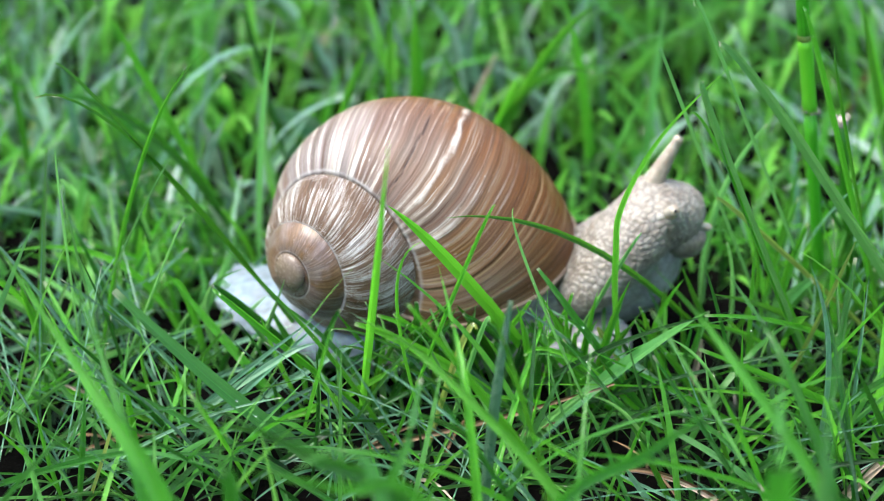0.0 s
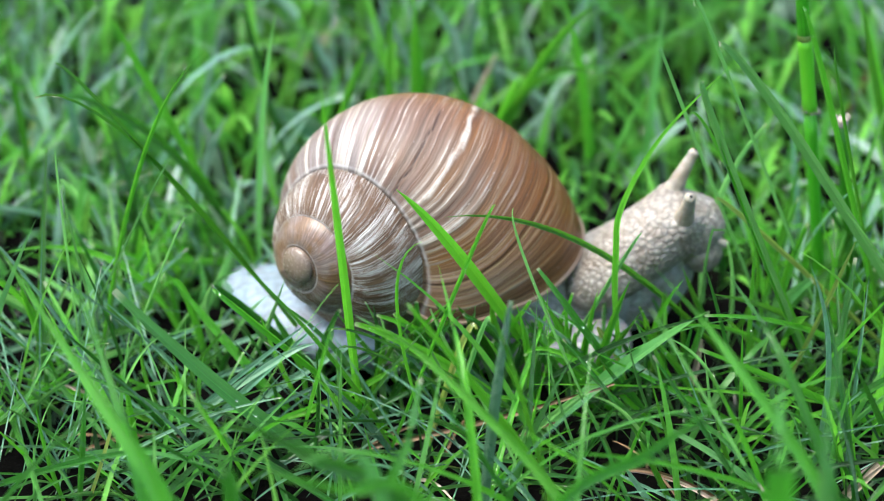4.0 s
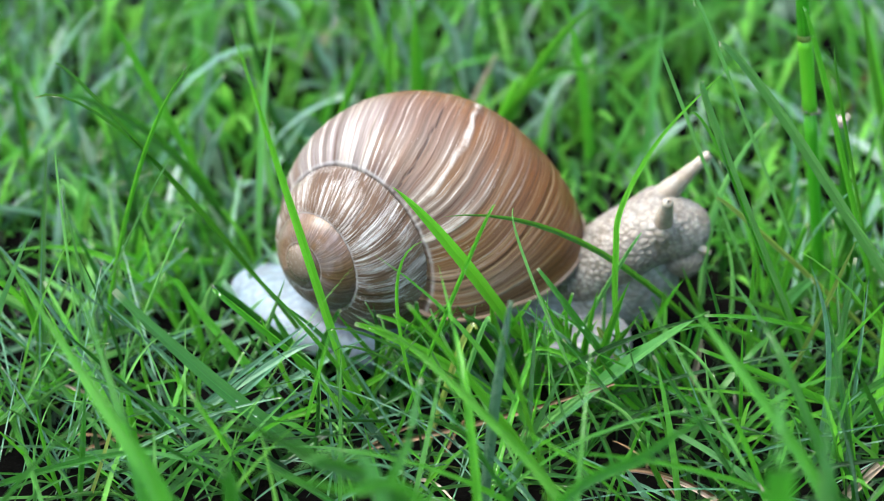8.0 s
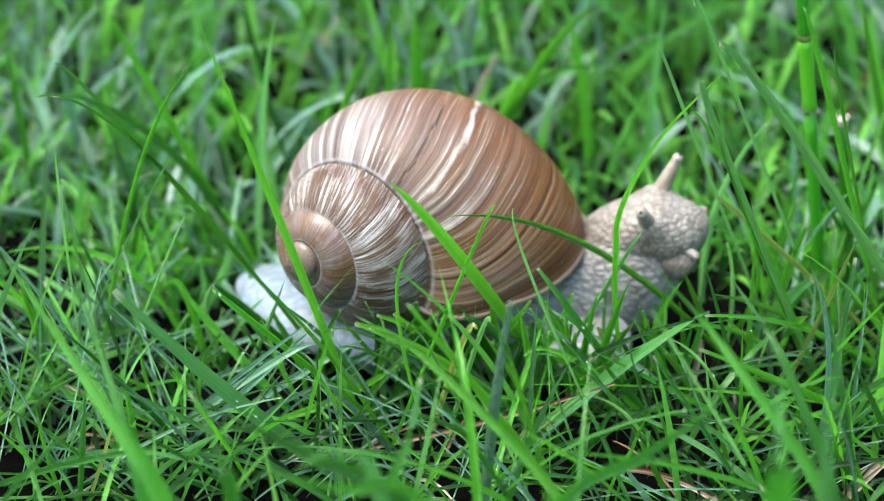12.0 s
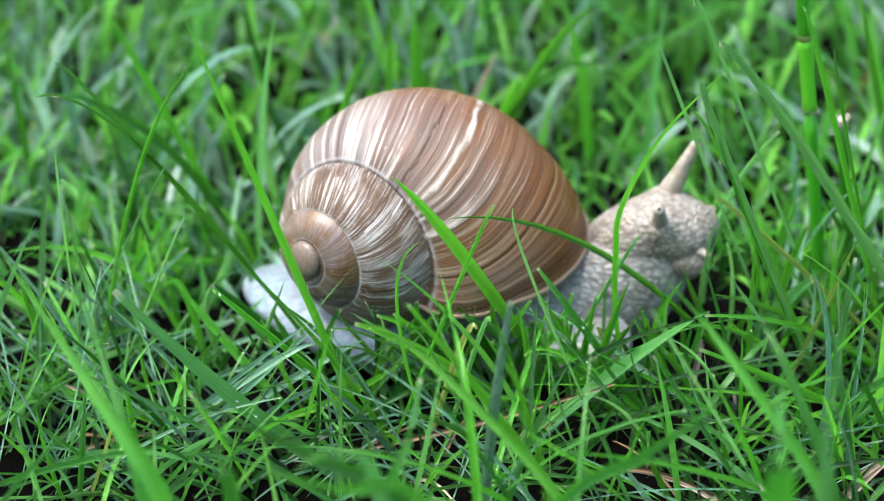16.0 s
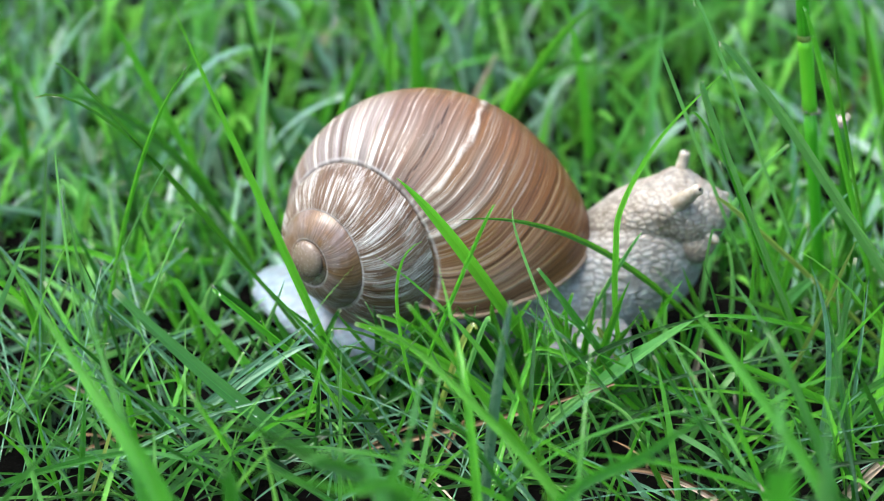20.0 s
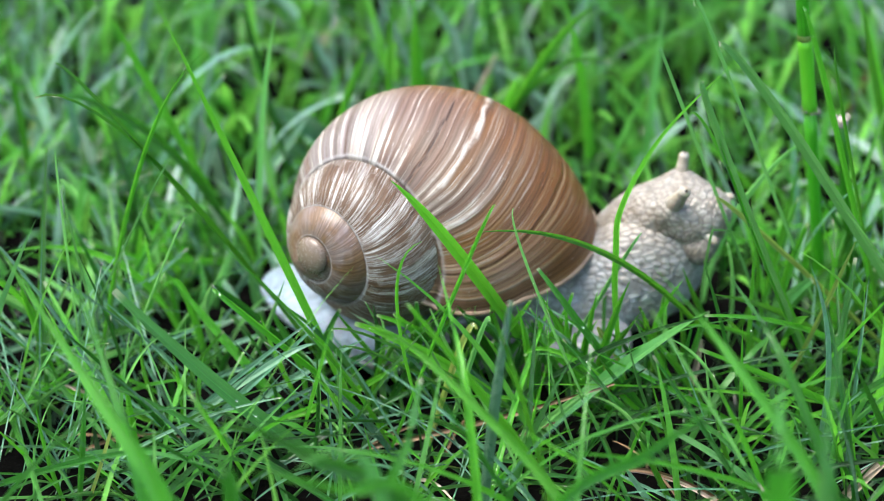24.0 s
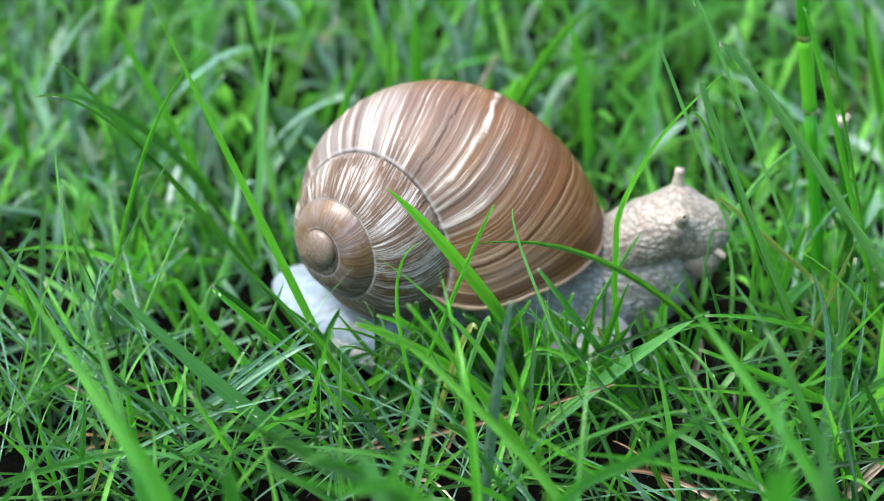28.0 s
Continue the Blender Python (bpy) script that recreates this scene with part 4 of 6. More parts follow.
blade(34.6, -9.6, [(-0.2, 0.0, 13.7), (0.5, 0.0, 23.0), (1.4, 0.0, 24.1)], (5.1, 0.0, 23.6), 0.37, LIGHT, face=(-0.20, -0.98, 0.74))
blade(58.1, 29.1, (-3.7, 0.0, 4.9), (-7.7, 0.0, 7.8), 0.74, face=(0.63, -0.78, 0.64))
blade(62.4, 8.1, (-6.4, 0.0, 11.3), (-11.8, 0.0, 20.4), 0.78, DEEP, face=(0.24, -0.97, 0.63))
blade(67.2, 22.9, (-7.0, 2.0, 7.5), (-13.0, 4.0, 13.9), 0.98, face=(-0.26, -0.97, 0.84))
blade(26.5, -20.0, (-8.7, -2.0, 10.7), (-16.2, 0.0, 10.4), 0.44, LIGHT, face=(-0.05, -1.00, 0.84))
blade(5.2, -26.0, (-6.8, -2.0, 18.2), (-8.8, -0.0, 18.1), 0.35, LIGHT, face=(-0.27, -0.96, 0.81))
blade(-27.4, 2.5, (-1.6, 0.0, 4.7), (-3.7, 2.0, 7.3), 1.17, BLUISH, face=(0.39, -0.92, 0.63))
blade(-24.6, 2.5, (-1.5, 2.0, 4.3), (-2.3, 4.0, 8.6), 1.10, LIGHT, face=(-0.08, -1.00, 0.30))
blade(-29.7, 8.1, (2.6, 0.0, 4.8), (5.9, 0.0, 8.5), 0.94, BLUISH, face=(0.37, -0.93, 0.45))
blade(-31.9, 5.3, (1.6, 2.0, 4.4), (4.0, 4.0, 7.8), 0.95, LIGHT, face=(0.22, -0.97, 0.29))
blade(-22.7, 11.0, (-1.6, 3.0, 3.8), (-4.0, 5.0, 7.3), 1.20, BLUISH, face=(-0.55, -0.83, 0.30))
blade(-33.1, -0.2, (4.8, 0.0, 3.3), (10.3, 0.0, 5.2), 0.77, BLUISH, face=(0.42, -0.91, 0.32))
blade(-25.9, -2.9, (-1.8, 0.0, 3.8), (-4.3, 0.0, 6.5), 0.84, LIGHT, face=(0.53, -0.85, 0.46))
blade(-34.8, 2.5, (1.6, 2.0, 4.3), (0.9, 4.0, 8.6), 0.94, LIGHT, face=(0.11, -0.99, 0.45))
blade(-31.1, 15.4, (-1.7, 3.0, 2.9), (-4.3, 6.0, 4.8), 1.14, BLUISH, face=(0.17, -0.99, 0.27))
blade(-19.3, 15.4, (-2.0, 3.0, 4.8), (-3.2, 6.0, 9.6), 1.13, BLUISH, face=(-0.14, -0.99, 0.86))
blade(-38.2, 5.3, (1.7, 2.0, 4.4), (4.9, 3.0, 8.4), 0.79, LIGHT, face=(-0.43, -0.90, 0.66))
blade(-24.6, 8.1, (-2.6, 2.0, 3.4), (-5.8, 4.0, 6.4), 1.03, BLUISH, face=(-0.24, -0.97, 0.41))
blade(-30.0, -4.3, (3.0, 0.0, 6.1), (6.6, 0.0, 10.2), 0.69, LIGHT, face=(-0.62, -0.79, 0.21))
blade(-33.9, -4.3, (3.5, 0.0, 4.7), (6.6, 0.0, 8.8), 0.61, BLUISH, face=(0.59, -0.81, 0.78))
blade(-26.6, 15.4, (-2.1, 3.0, 2.9), (-2.9, 6.0, 6.7), 0.97, LIGHT, face=(0.41, -0.91, 0.77))
blade(-21.4, 15.4, (-1.6, 4.0, 6.1), (-4.1, 8.0, 11.2), 1.13, face=(0.59, -0.81, 0.31))
blade(-37.2, -5.6, (2.6, 0.0, 5.6), (6.6, 0.0, 9.3), 0.53, LIGHT, face=(0.12, -0.99, 0.55))
blade(-40.8, -8.3, (4.0, 0.0, 3.7), (9.5, 0.0, 6.0), 0.46, BLUISH, face=(0.10, -0.99, 0.86))
blade(-55.3, -8.3, (5.6, 0.0, 3.7), (11.9, 0.0, 6.0), 0.53, BLUISH, face=(0.36, -0.93, 0.88))
blade(-60.0, 2.5, (5.9, 0.0, 4.7), (12.4, 0.0, 8.5), 0.70, BLUISH, face=(-0.51, -0.86, 0.66))
blade(-60.5, -14.7, (6.4, 0.0, 4.6), (13.4, 0.0, 8.3), 0.60, LIGHT, face=(0.24, -0.97, 0.72))
blade(-42.4, -35.2, (5.3, 0.0, 5.4), (11.9, 0.0, 8.9), 0.42, BLUISH, face=(0.16, -0.99, 0.78))
blade(-37.6, -39.8, (6.0, 0.0, 6.2), (13.2, 0.0, 11.5), 0.49, LIGHT, face=(-0.27, -0.96, 0.85))
blade(-53.9, -39.8, (3.9, 0.0, 4.5), (9.0, 0.0, 7.1), 0.42, LIGHT, face=(-0.13, -0.99, 0.62))
blade(-21.4, -39.8, (5.8, 0.0, 7.1), (11.5, 0.0, 11.5), 0.49, LIGHT, face=(0.53, -0.85, 0.69))
blade(-26.0, -23.4, (6.8, 0.0, 5.5), (14.2, 0.0, 9.1), 0.58, BLUISH, face=(-0.26, -0.96, 0.36))
blade(-5.9, -39.8, (6.3, 0.0, 8.9), (11.8, 0.0, 14.1), 0.48, face=(-0.24, -0.97, 0.64))
blade(3.2, -39.8, (6.9, 0.0, 8.9), (13.0, 0.0, 13.2), 0.55, face=(0.64, -0.77, 0.83))
blade(15.5, -34.1, (4.0, 0.0, 8.1), (6.6, 0.0, 14.2), 0.56, DEEP, face=(-0.14, -0.99, 0.48))
blade(33.8, -37.5, (4.5, 0.0, 7.1), (10.5, 0.0, 10.6), 0.49, face=(0.43, -0.90, 0.40))
blade(38.7, -37.5, (-3.4, 0.0, 8.9), (-5.2, 0.0, 15.8), 0.62, face=(-0.12, -0.99, 0.21))
blade(51.1, -35.2, (-5.0, 0.0, 8.9), (-8.2, 0.0, 14.1), 0.56, DEEP, face=(-0.43, -0.90, 0.58))
blade(54.7, -39.8, (-3.6, 0.0, 8.9), (-5.6, 0.0, 15.8), 0.62, face=(0.27, -0.96, 0.63))
blade(31.8, -35.2, (-3.2, 0.0, 7.2), (-6.6, 0.0, 19.3), 0.56, face=(-0.19, -0.98, 0.87))
blade(21.7, -37.5, (1.8, 0.0, 8.9), (4.2, 0.0, 15.8), 0.49, face=(0.17, -0.99, 0.31))
blade(-15.5, -10.9, (-9.7, -1.0, 11.7), (-14.6, -2.0, 17.1), 1.34, DEEP, blunt=1)
blade(-44.6, -8.3, (9.5, 0.0, 6.0), (16.6, 0.0, 8.4), 0.53, BLUISH, blunt=1)
blade(-64.9, -5.6, (17.2, 2.0, 6.5), (30.6, 4.0, 16.2), 0.77, BLUISH, blunt=1)
blade(-63.6, -4.3, (9.5, 0.0, 3.3), (18.2, 0.0, 5.8), 0.61, BLUISH)
blade(-31.5, -9.6, (-2.7, 0.0, 13.7), (-5.6, 0.0, 13.7), 1.04)
blade(-41.1, 37.0, (-7.1, -3.0, 15.4), (-14.1, -6.0, 20.4), 1.65, DEEP)
tall_blade = blade(-10.7, -21.0, (-9.1, 0.0, 27.3), (-21.1, 0.0, 62.8), 1.13, own=True)
blade(-15.2, 48.7, (-5.3, -3.0, 7.3), (-11.4, -6.0, 12.4), 2.91, BLUISH)
blade(-24.2, 8.1, (-3.2, 3.0, 4.7), (-6.4, 6.0, 9.4), 1.43, LIGHT)
blade(-19.0, 37.0, (5.1, -3.0, 18.2), (7.9, -6.0, 27.3), 1.15, blunt=1)
blade(-8.4, 37.0, (0.6, 0.0, 17.5), (1.2, 0.0, 33.2), 1.16)
blade(-21.3, 48.7, (2.8, 0.0, 7.0), (4.8, 0.0, 12.1), 0.86, blunt=1)
blade(-13.4, 48.7, (2.4, 0.0, 11.0), (5.0, -0.0, 21.6), 1.03)
blade(9.9, 38.7, (-5.6, 0.0, 13.7), (-10.0, 0.0, 23.9), 0.84, blunt=1)
blade(1.4, 48.7, (3.4, 0.0, 9.0), (6.8, 0.0, 16.6), 0.77, PALE, blunt=1)
blade(5.7, 42.0, (3.2, -4.0, 12.7), (5.8, -8.0, 21.5), 1.34, blunt=1)
arching_blade = blade(5.7, 42.0, (8.0, -6.0, 19.0), (17.4, -12.0, 25.3), 0.91, blunt=1, own=True)
blade(5.7, 42.0, (8.4, -6.0, 21.8), (15.8, -12.0, 35.1), 1.64)
blade(22.2, 37.0, (-1.4, 0.0, 17.5), (-4.7, 0.0, 32.3), 1.49)
blade(-3.4, 45.3, (-0.4, 0.0, 14.8), (-0.7, 0.0, 29.0), 2.12)
blade(51.4, 29.1, (-9.1, 0.0, 11.2), (-15.8, 0.0, 17.5), 0.66)
pushed_blade = blade(36.7, 8.1, (0.5, -5.0, 19.5), (5.7, -10.0, 35.5), 0.99, LIGHT, blunt=1, own=True)
blade(69.6, 38.7, (-5.2, 0.0, 18.5), (-9.8, 0.0, 33.3), 1.49)
blade(67.7, 48.7, (-1.7, 0.0, 13.9), (-3.5, 0.0, 28.2), 2.22, LIGHT)
draped_blade = blade(39.4, -8.3, (-20.1, -4.9, 22.2), (-39.0, -7.6, 28.4), 0.87, own=True)
broad_blade = blade(15.2, -12.2, (-13.0, -4.5, 24.5), (-21.5, -5.6, 36.3), 1.72, own=True)
blade(12.3, -19.8, (-13.3, -1.0, 11.6), (-23.4, -2.0, 17.7), 1.45, blunt=1)
blade(-4.1, -14.7, (-5.8, -2.2, 9.8), (-9.7, -2.8, 16.0), 0.66)
blade(29.1, -23.4, (-12.1, 0.0, 12.2), (-18.6, 0.0, 12.9), 0.72, blunt=1)
blade(63.4, -21.0, (-22.9, 0.0, -0.7), (-34.6, 0.0, -3.2), 0.67, DEEP)
blade(-34.6, -34.1, (-11.9, 0.0, 3.8), (-20.8, 0.0, -0.2), 0.64, BLUISH)
blade(61.4, -14.7, (-4.2, 0.0, 4.6), (-8.2, 0.0, 7.5), 0.67, blunt=1)
blade(-4.6, -30.6, (-5.6, 0.0, 8.5), (-10.8, 0.0, 14.7), 0.85, BLUISH)
blade(-12.7, -27.1, (-0.4, 0.0, 9.0), (-0.6, 0.0, 16.9), 0.43, LIGHT)
blade(3.3, -28.8, (-10.9, 0.0, 1.8), (-23.9, 0.0, 1.8), 0.87, YELLOW)
blade(-22.5, -20.4, (9.7, 0.0, 4.1), (19.0, 0.0, 10.9), 1.03)
blade(-26.4, -18.5, (8.4, 0.0, 6.4), (16.6, 0.0, 11.8), 1.03, BLUISH)
blade(-33.4, -23.4, (9.9, 1.0, 10.1), (18.1, 2.0, 18.2), 0.87, BLUISH)
blade(-13.4, -27.1, (18.2, 0.0, 5.0), (35.3, 0.0, 11.2), 0.72, STRAW, blunt=1)
blade(37.9, -38.7, (-11.6, 0.0, 6.7), (-18.6, 0.0, 5.4), 0.63, STRAW)
blade(50.4, -35.2, (3.5, 0.0, 4.5), (7.0, 0.0, 8.9), 0.99, PALE)
blade(32.8, -14.7, (0.9, 0.0, 4.6), (1.4, 0.0, 9.2), 0.90, PALE, blunt=1)
blade(-42.9, -17.3, (-4.3, 0.0, 2.8), (-7.8, 0.0, 4.6), 0.67, PALE)
blade(-27.1, -8.3, (3.8, -5.1, 10.9), (6.7, -6.4, 19.8), 0.74, LIGHT)
blade(-34.1, 2.5, (3.5, 0.0, 7.5), (6.2, 0.0, 14.9), 1.09, LIGHT)
blade(-19.9, -14.7, (-3.4, 0.0, 9.2), (-8.3, 0.0, 15.4), 0.67, LIGHT, blunt=1)
blade(-34.7, -8.3, (7.2, -1.9, 5.1), (14.9, -2.4, 8.2), 0.75, BLUISH)
blade(-35.5, -16.0, (7.0, 0.0, 5.5), (19.0, 0.0, 9.1), 0.67, BLUISH)
blade(25.0, -18.5, (-4.8, 0.0, 10.9), (-10.1, 0.0, 16.2), 0.66)
blade(22.1, -17.3, (-0.7, 0.0, 8.2), (-1.9, 0.0, 13.2), 0.74, YELLOW, blunt=1)
blade(16.9, -16.0, (-0.3, 0.0, 9.1), (-3.0, 0.0, 14.5), 0.66)
blade(27.1, -21.0, (-7.0, 0.0, 9.1), (-14.4, 0.0, 14.9), 0.88, DEEP)
blade(16.1, -18.5, (5.6, 0.0, 9.1), (9.7, 0.0, 16.2), 0.73)
blade(10.2, -16.0, (-1.6, 0.0, 9.1), (-4.6, 0.0, 14.1), 0.89, LIGHT, blunt=1)
blade(7.2, -14.7, (-3.1, -0.3, 7.6), (-3.8, -0.4, 13.5), 0.74)
blade(33.1, -19.8, (-1.5, 0.0, 8.2), (-0.2, 0.0, 17.1), 0.66, DEEP)
blade(35.2, -21.0, (-4.9, 0.0, 9.1), (-11.0, 0.0, 16.2), 0.88)
blade(5.7, -18.5, (-4.5, 0.0, 6.4), (-8.5, 0.0, 10.9), 0.88)
blade(-10.8, -16.0, (4.6, 0.0, 5.5), (9.8, 0.0, 9.1), 0.74, BLUISH)
blade(10.3, -13.5, (2.9, -0.3, 6.7), (6.5, -0.4, 10.4), 0.60, blunt=1)
blade(19.3, -14.7, (2.4, 0.0, 7.4), (5.5, 0.0, 11.9), 0.89, DEEP)
blade(28.2, -16.0, (-3.3, 0.0, 7.3), (-6.8, 0.0, 11.4), 0.74, DEEP)
blade(15.5, -14.7, (-2.4, 0.0, 6.4), (-6.9, 0.0, 9.6), 0.89, DEEP)
blade(32.5, -18.5, (-3.3, 0.0, 6.4), (-5.7, 0.0, 11.8), 0.81)
blade(26.0, -14.7, (1.2, 0.0, 6.4), (4.0, 0.0, 10.5), 0.67, LIGHT)
blade(8.8, -13.5, (2.2, 0.0, 5.5), (3.2, 0.0, 11.0), 0.82, DEEP)
blade(-0.3, -14.7, (-3.0, 0.0, 4.6), (-6.7, 0.0, 8.3), 0.82, DEEP)
blade(-6.3, -14.7, (-2.9, 0.0, 4.6), (-7.4, 0.0, 7.4), 0.67, BLUISH)
blade(2.7, -13.5, (3.0, 0.0, 4.6), (5.9, 0.0, 6.5), 0.75, DEEP)
blade(40.2, -0.2, (2.6, -2.0, 9.8), (0.6, -4.0, 20.1), 0.76)
blade(54.7, -8.3, (-2.5, 0.0, 11.1), (-2.4, 0.0, 19.1), 1.20)
blade(-22.5, 75.9, (3.4, 0.0, 5.2), (7.6, 0.0, 8.3), 1.83, PALE)
blade(-16.9, 72.1, (-2.6, 0.0, 5.2), (-5.2, 0.0, 8.3), 1.27, STRAW)
blade(63.8, 59.2, (2.0, -0.0, 7.1), (4.3, 0.0, 10.6), 1.24, STRAW, blunt=1)
blade(39.2, -2.9, (-0.1, -2.3, 10.9), (-1.6, -4.4, 19.4), 0.61, LIGHT, blunt=1)
blade(63.9, 22.9, (-7.7, -2.0, 9.9), (-13.3, -4.0, 16.7), 0.81)
blade(-21.9, 25.9, (-2.8, -2.0, 10.9), (-3.1, -4.0, 20.5), 1.30, LIGHT)
blade(-19.2, 42.0, (-3.1, -2.0, 7.1), (-6.2, -4.0, 10.7), 2.54, BLUISH)
blade(-32.3, 21.4, (-3.4, -3.0, 7.7), (-8.5, -6.0, 11.4), 1.29, LIGHT)
blade(-51.9, -11.5, (-1.7, -2.0, 10.1), (-2.8, -4.0, 17.7), 0.67, blunt=1)
blade(-28.1, -9.6, (-3.2, -1.5, 13.0), (2.1, -3.0, 20.0), 0.89, LIGHT)
blade(-15.9, -27.1, (0.3, -1.5, 9.2), (0.5, -3.0, 16.1), 0.43, LIGHT, blunt=1)
blade(-35.8, -21.0, (-2.5, -1.5, 10.2), (-2.2, -3.0, 18.2), 0.58)
blade(-46.9, -21.0, (-4.5, -1.5, 5.7), (-8.9, -3.0, 11.2), 0.58, LIGHT)
blade(-55.5, -23.4, (5.3, -2.0, 7.8), (12.9, -4.0, 13.7), 0.58, LIGHT)
blade(1.2, -10.0, (5.6, -1.6, 5.6), (9.7, -2.0, 10.1), 0.59)
blade(10.9, -15.3, (0.9, 0.0, 7.1), (0.1, 0.0, 10.7), 0.82, LIGHT)
blade(-16.0, -8.7, (3.8, -5.8, 6.7), (9.8, -7.2, 10.1), 0.65, DEEP)
blade(1.8, -6.3, (-3.6, -10.2, 11.3), (-10.2, -12.8, 16.3), 1.05, blunt=1)
blade(14.5, -18.1, (-0.8, 0.0, 10.0), (-3.2, 0.0, 16.6), 0.65, LIGHT, blunt=1)
blade(-0.7, -17.7, (0.2, 0.0, 9.8), (2.8, 0.0, 17.1), 0.83)
blade(19.4, -19.9, (-4.7, 0.0, 8.4), (-9.2, 0.0, 16.1), 0.61, DEEP)
blade(32.9, -17.4, (-10.8, 0.0, 9.3), (-20.1, 0.0, 16.2), 0.79, BLUISH)
blade(8.7, -17.5, (0.6, 0.0, 6.8), (1.9, 0.0, 12.8), 0.54, DEEP, blunt=1)
blade(8.4, -14.6, (-5.3, 0.0, 4.8), (-10.4, 0.0, 9.1), 0.58, BLUISH)
blade(7.6, -20.1, (2.2, 0.0, 7.0), (5.2, 0.0, 13.3), 0.59, DEEP)
blade(11.2, -7.5, (1.4, -9.6, 10.7), (1.2, -12.0, 16.2), 0.82)
blade(-8.0, -11.7, (4.5, -3.8, 11.2), (9.3, -4.8, 17.2), 0.57)
blade(8.1, -16.4, (-1.7, 0.0, 5.8), (-3.8, 0.0, 10.8), 0.68, LIGHT, blunt=1)
blade(3.8, -6.6, (-6.3, -9.6, 10.8), (-10.0, -12.0, 16.0), 1.18, blunt=1)
blade(9.5, -14.0, (1.2, 0.0, 4.8), (1.7, 0.0, 9.1), 1.19, DEEP, blunt=1)
blade(7.6, -15.6, (2.2, 0.0, 7.1), (4.0, 0.0, 11.6), 0.92, DEEP, blunt=1)
blade(12.7, -18.0, (-0.2, 0.0, 5.9), (0.5, 0.0, 11.7), 1.02, DEEP)
blade(2.0, -14.1, (2.9, -0.3, 7.1), (2.9, -0.4, 12.2), 0.80, LIGHT)
blade(8.3, -16.7, (4.0, 0.0, 8.5), (5.3, 0.0, 14.2), 0.77, LIGHT, blunt=1)
blade(-1.0, -13.5, (5.8, 0.0, 5.7), (13.8, 0.0, 7.5), 1.02)
blade(11.8, -19.8, (-0.6, 0.0, 10.9), (-2.3, 0.0, 19.5), 0.97)
blade(10.4, -18.0, (-1.2, 0.0, 7.8), (-3.8, 0.0, 12.5), 1.05, DEEP, blunt=1)
blade(-3.6, -12.2, (0.3, -4.2, 10.8), (0.3, -5.2, 16.8), 1.13, DEEP, blunt=1)
blade(8.0, -9.5, (0.1, -3.2, 7.5), (0.7, -4.0, 12.4), 0.55)
blade(6.0, -15.5, (2.2, 0.0, 4.8), (4.3, 0.0, 9.4), 0.70, LIGHT, blunt=1)
blade(12.5, -19.3, (-3.8, 0.0, 8.5), (-7.7, 0.0, 15.0), 0.58)
blade(-5.1, -18.5, (-1.1, 0.0, 8.5), (-2.8, 0.0, 16.4), 0.51, LIGHT, blunt=1)
blade(-4.6, -12.5, (0.8, -2.9, 9.1), (1.1, -3.6, 13.4), 1.06, blunt=1)
blade(2.8, -12.5, (-4.2, -3.5, 9.7), (-6.7, -4.4, 14.4), 0.71, LIGHT)
blade(-2.2, -14.3, (2.0, 0.0, 5.3), (4.6, 0.0, 10.2), 0.40, LIGHT)
blade(22.9, -18.2, (-5.7, 0.0, 9.1), (-6.6, 0.0, 17.7), 0.98)
blade(-8.9, -10.9, (0.8, -5.4, 10.2), (-1.3, -6.8, 15.4), 0.58, DEEP, blunt=1)
blade(17.4, -19.9, (-1.7, 0.0, 10.4), (-5.9, 0.0, 19.8), 0.36, LIGHT)
blade(6.1, -9.8, (-2.9, -4.5, 7.9), (-6.3, -5.6, 12.6), 1.16, DEEP)
blade(-3.2, -7.2, (2.0, -8.3, 11.6), (5.0, -10.4, 17.7), 0.62, DEEP)
blade(24.6, -20.4, (-7.7, 0.0, 8.3), (-12.8, 0.0, 14.0), 0.71)
blade(13.0, -11.2, (2.2, -6.4, 7.9), (2.1, -8.0, 11.8), 0.72)
blade(2.2, -12.0, (-0.9, -3.5, 10.4), (-3.1, -4.4, 16.6), 0.53, DEEP, blunt=1)
blade(10.2, -10.4, (-3.0, -3.8, 9.6), (-3.7, -4.8, 16.0), 1.07)
blade(-9.2, -15.0, (0.8, -2.2, 10.2), (0.3, -2.8, 17.8), 0.85, DEEP)
blade(7.6, -17.1, (-3.8, 0.0, 8.7), (-7.8, 0.0, 16.3), 0.62, DEEP)
blade(3.7, -18.2, (-0.9, 0.0, 9.3), (-4.9, 0.0, 15.6), 0.47, LIGHT, blunt=1)
blade(-3.2, -10.6, (0.3, -0.3, 3.8), (-0.6, -0.4, 5.9), 0.84, LIGHT)
blade(-8.9, -19.7, (1.2, 0.0, 8.8), (6.3, 0.0, 17.1), 0.67)
blade(11.3, -18.7, (-5.8, 0.0, 6.3), (-12.0, 0.0, 12.4), 0.80, BLUISH)
blade(-1.3, -15.4, (-4.9, -0.6, 6.9), (-6.6, -0.8, 10.8), 0.38, LIGHT)
blade(-10.1, -17.6, (2.2, 0.0, 8.5), (2.4, 0.0, 14.3), 0.82, blunt=1)
blade(9.6, -7.2, (-2.5, -8.0, 9.5), (-6.9, -10.0, 14.4), 0.95, DEEP, blunt=1)
blade(6.5, -15.9, (-2.3, 0.0, 6.4), (-8.3, 0.0, 11.2), 0.93)
blade(9.8, -19.3, (1.3, 0.0, 8.8), (1.1, 0.0, 16.0), 0.45, LIGHT, blunt=1)
blade(4.1, -13.0, (-6.0, -3.5, 9.5), (-14.2, -4.4, 13.5), 0.55)
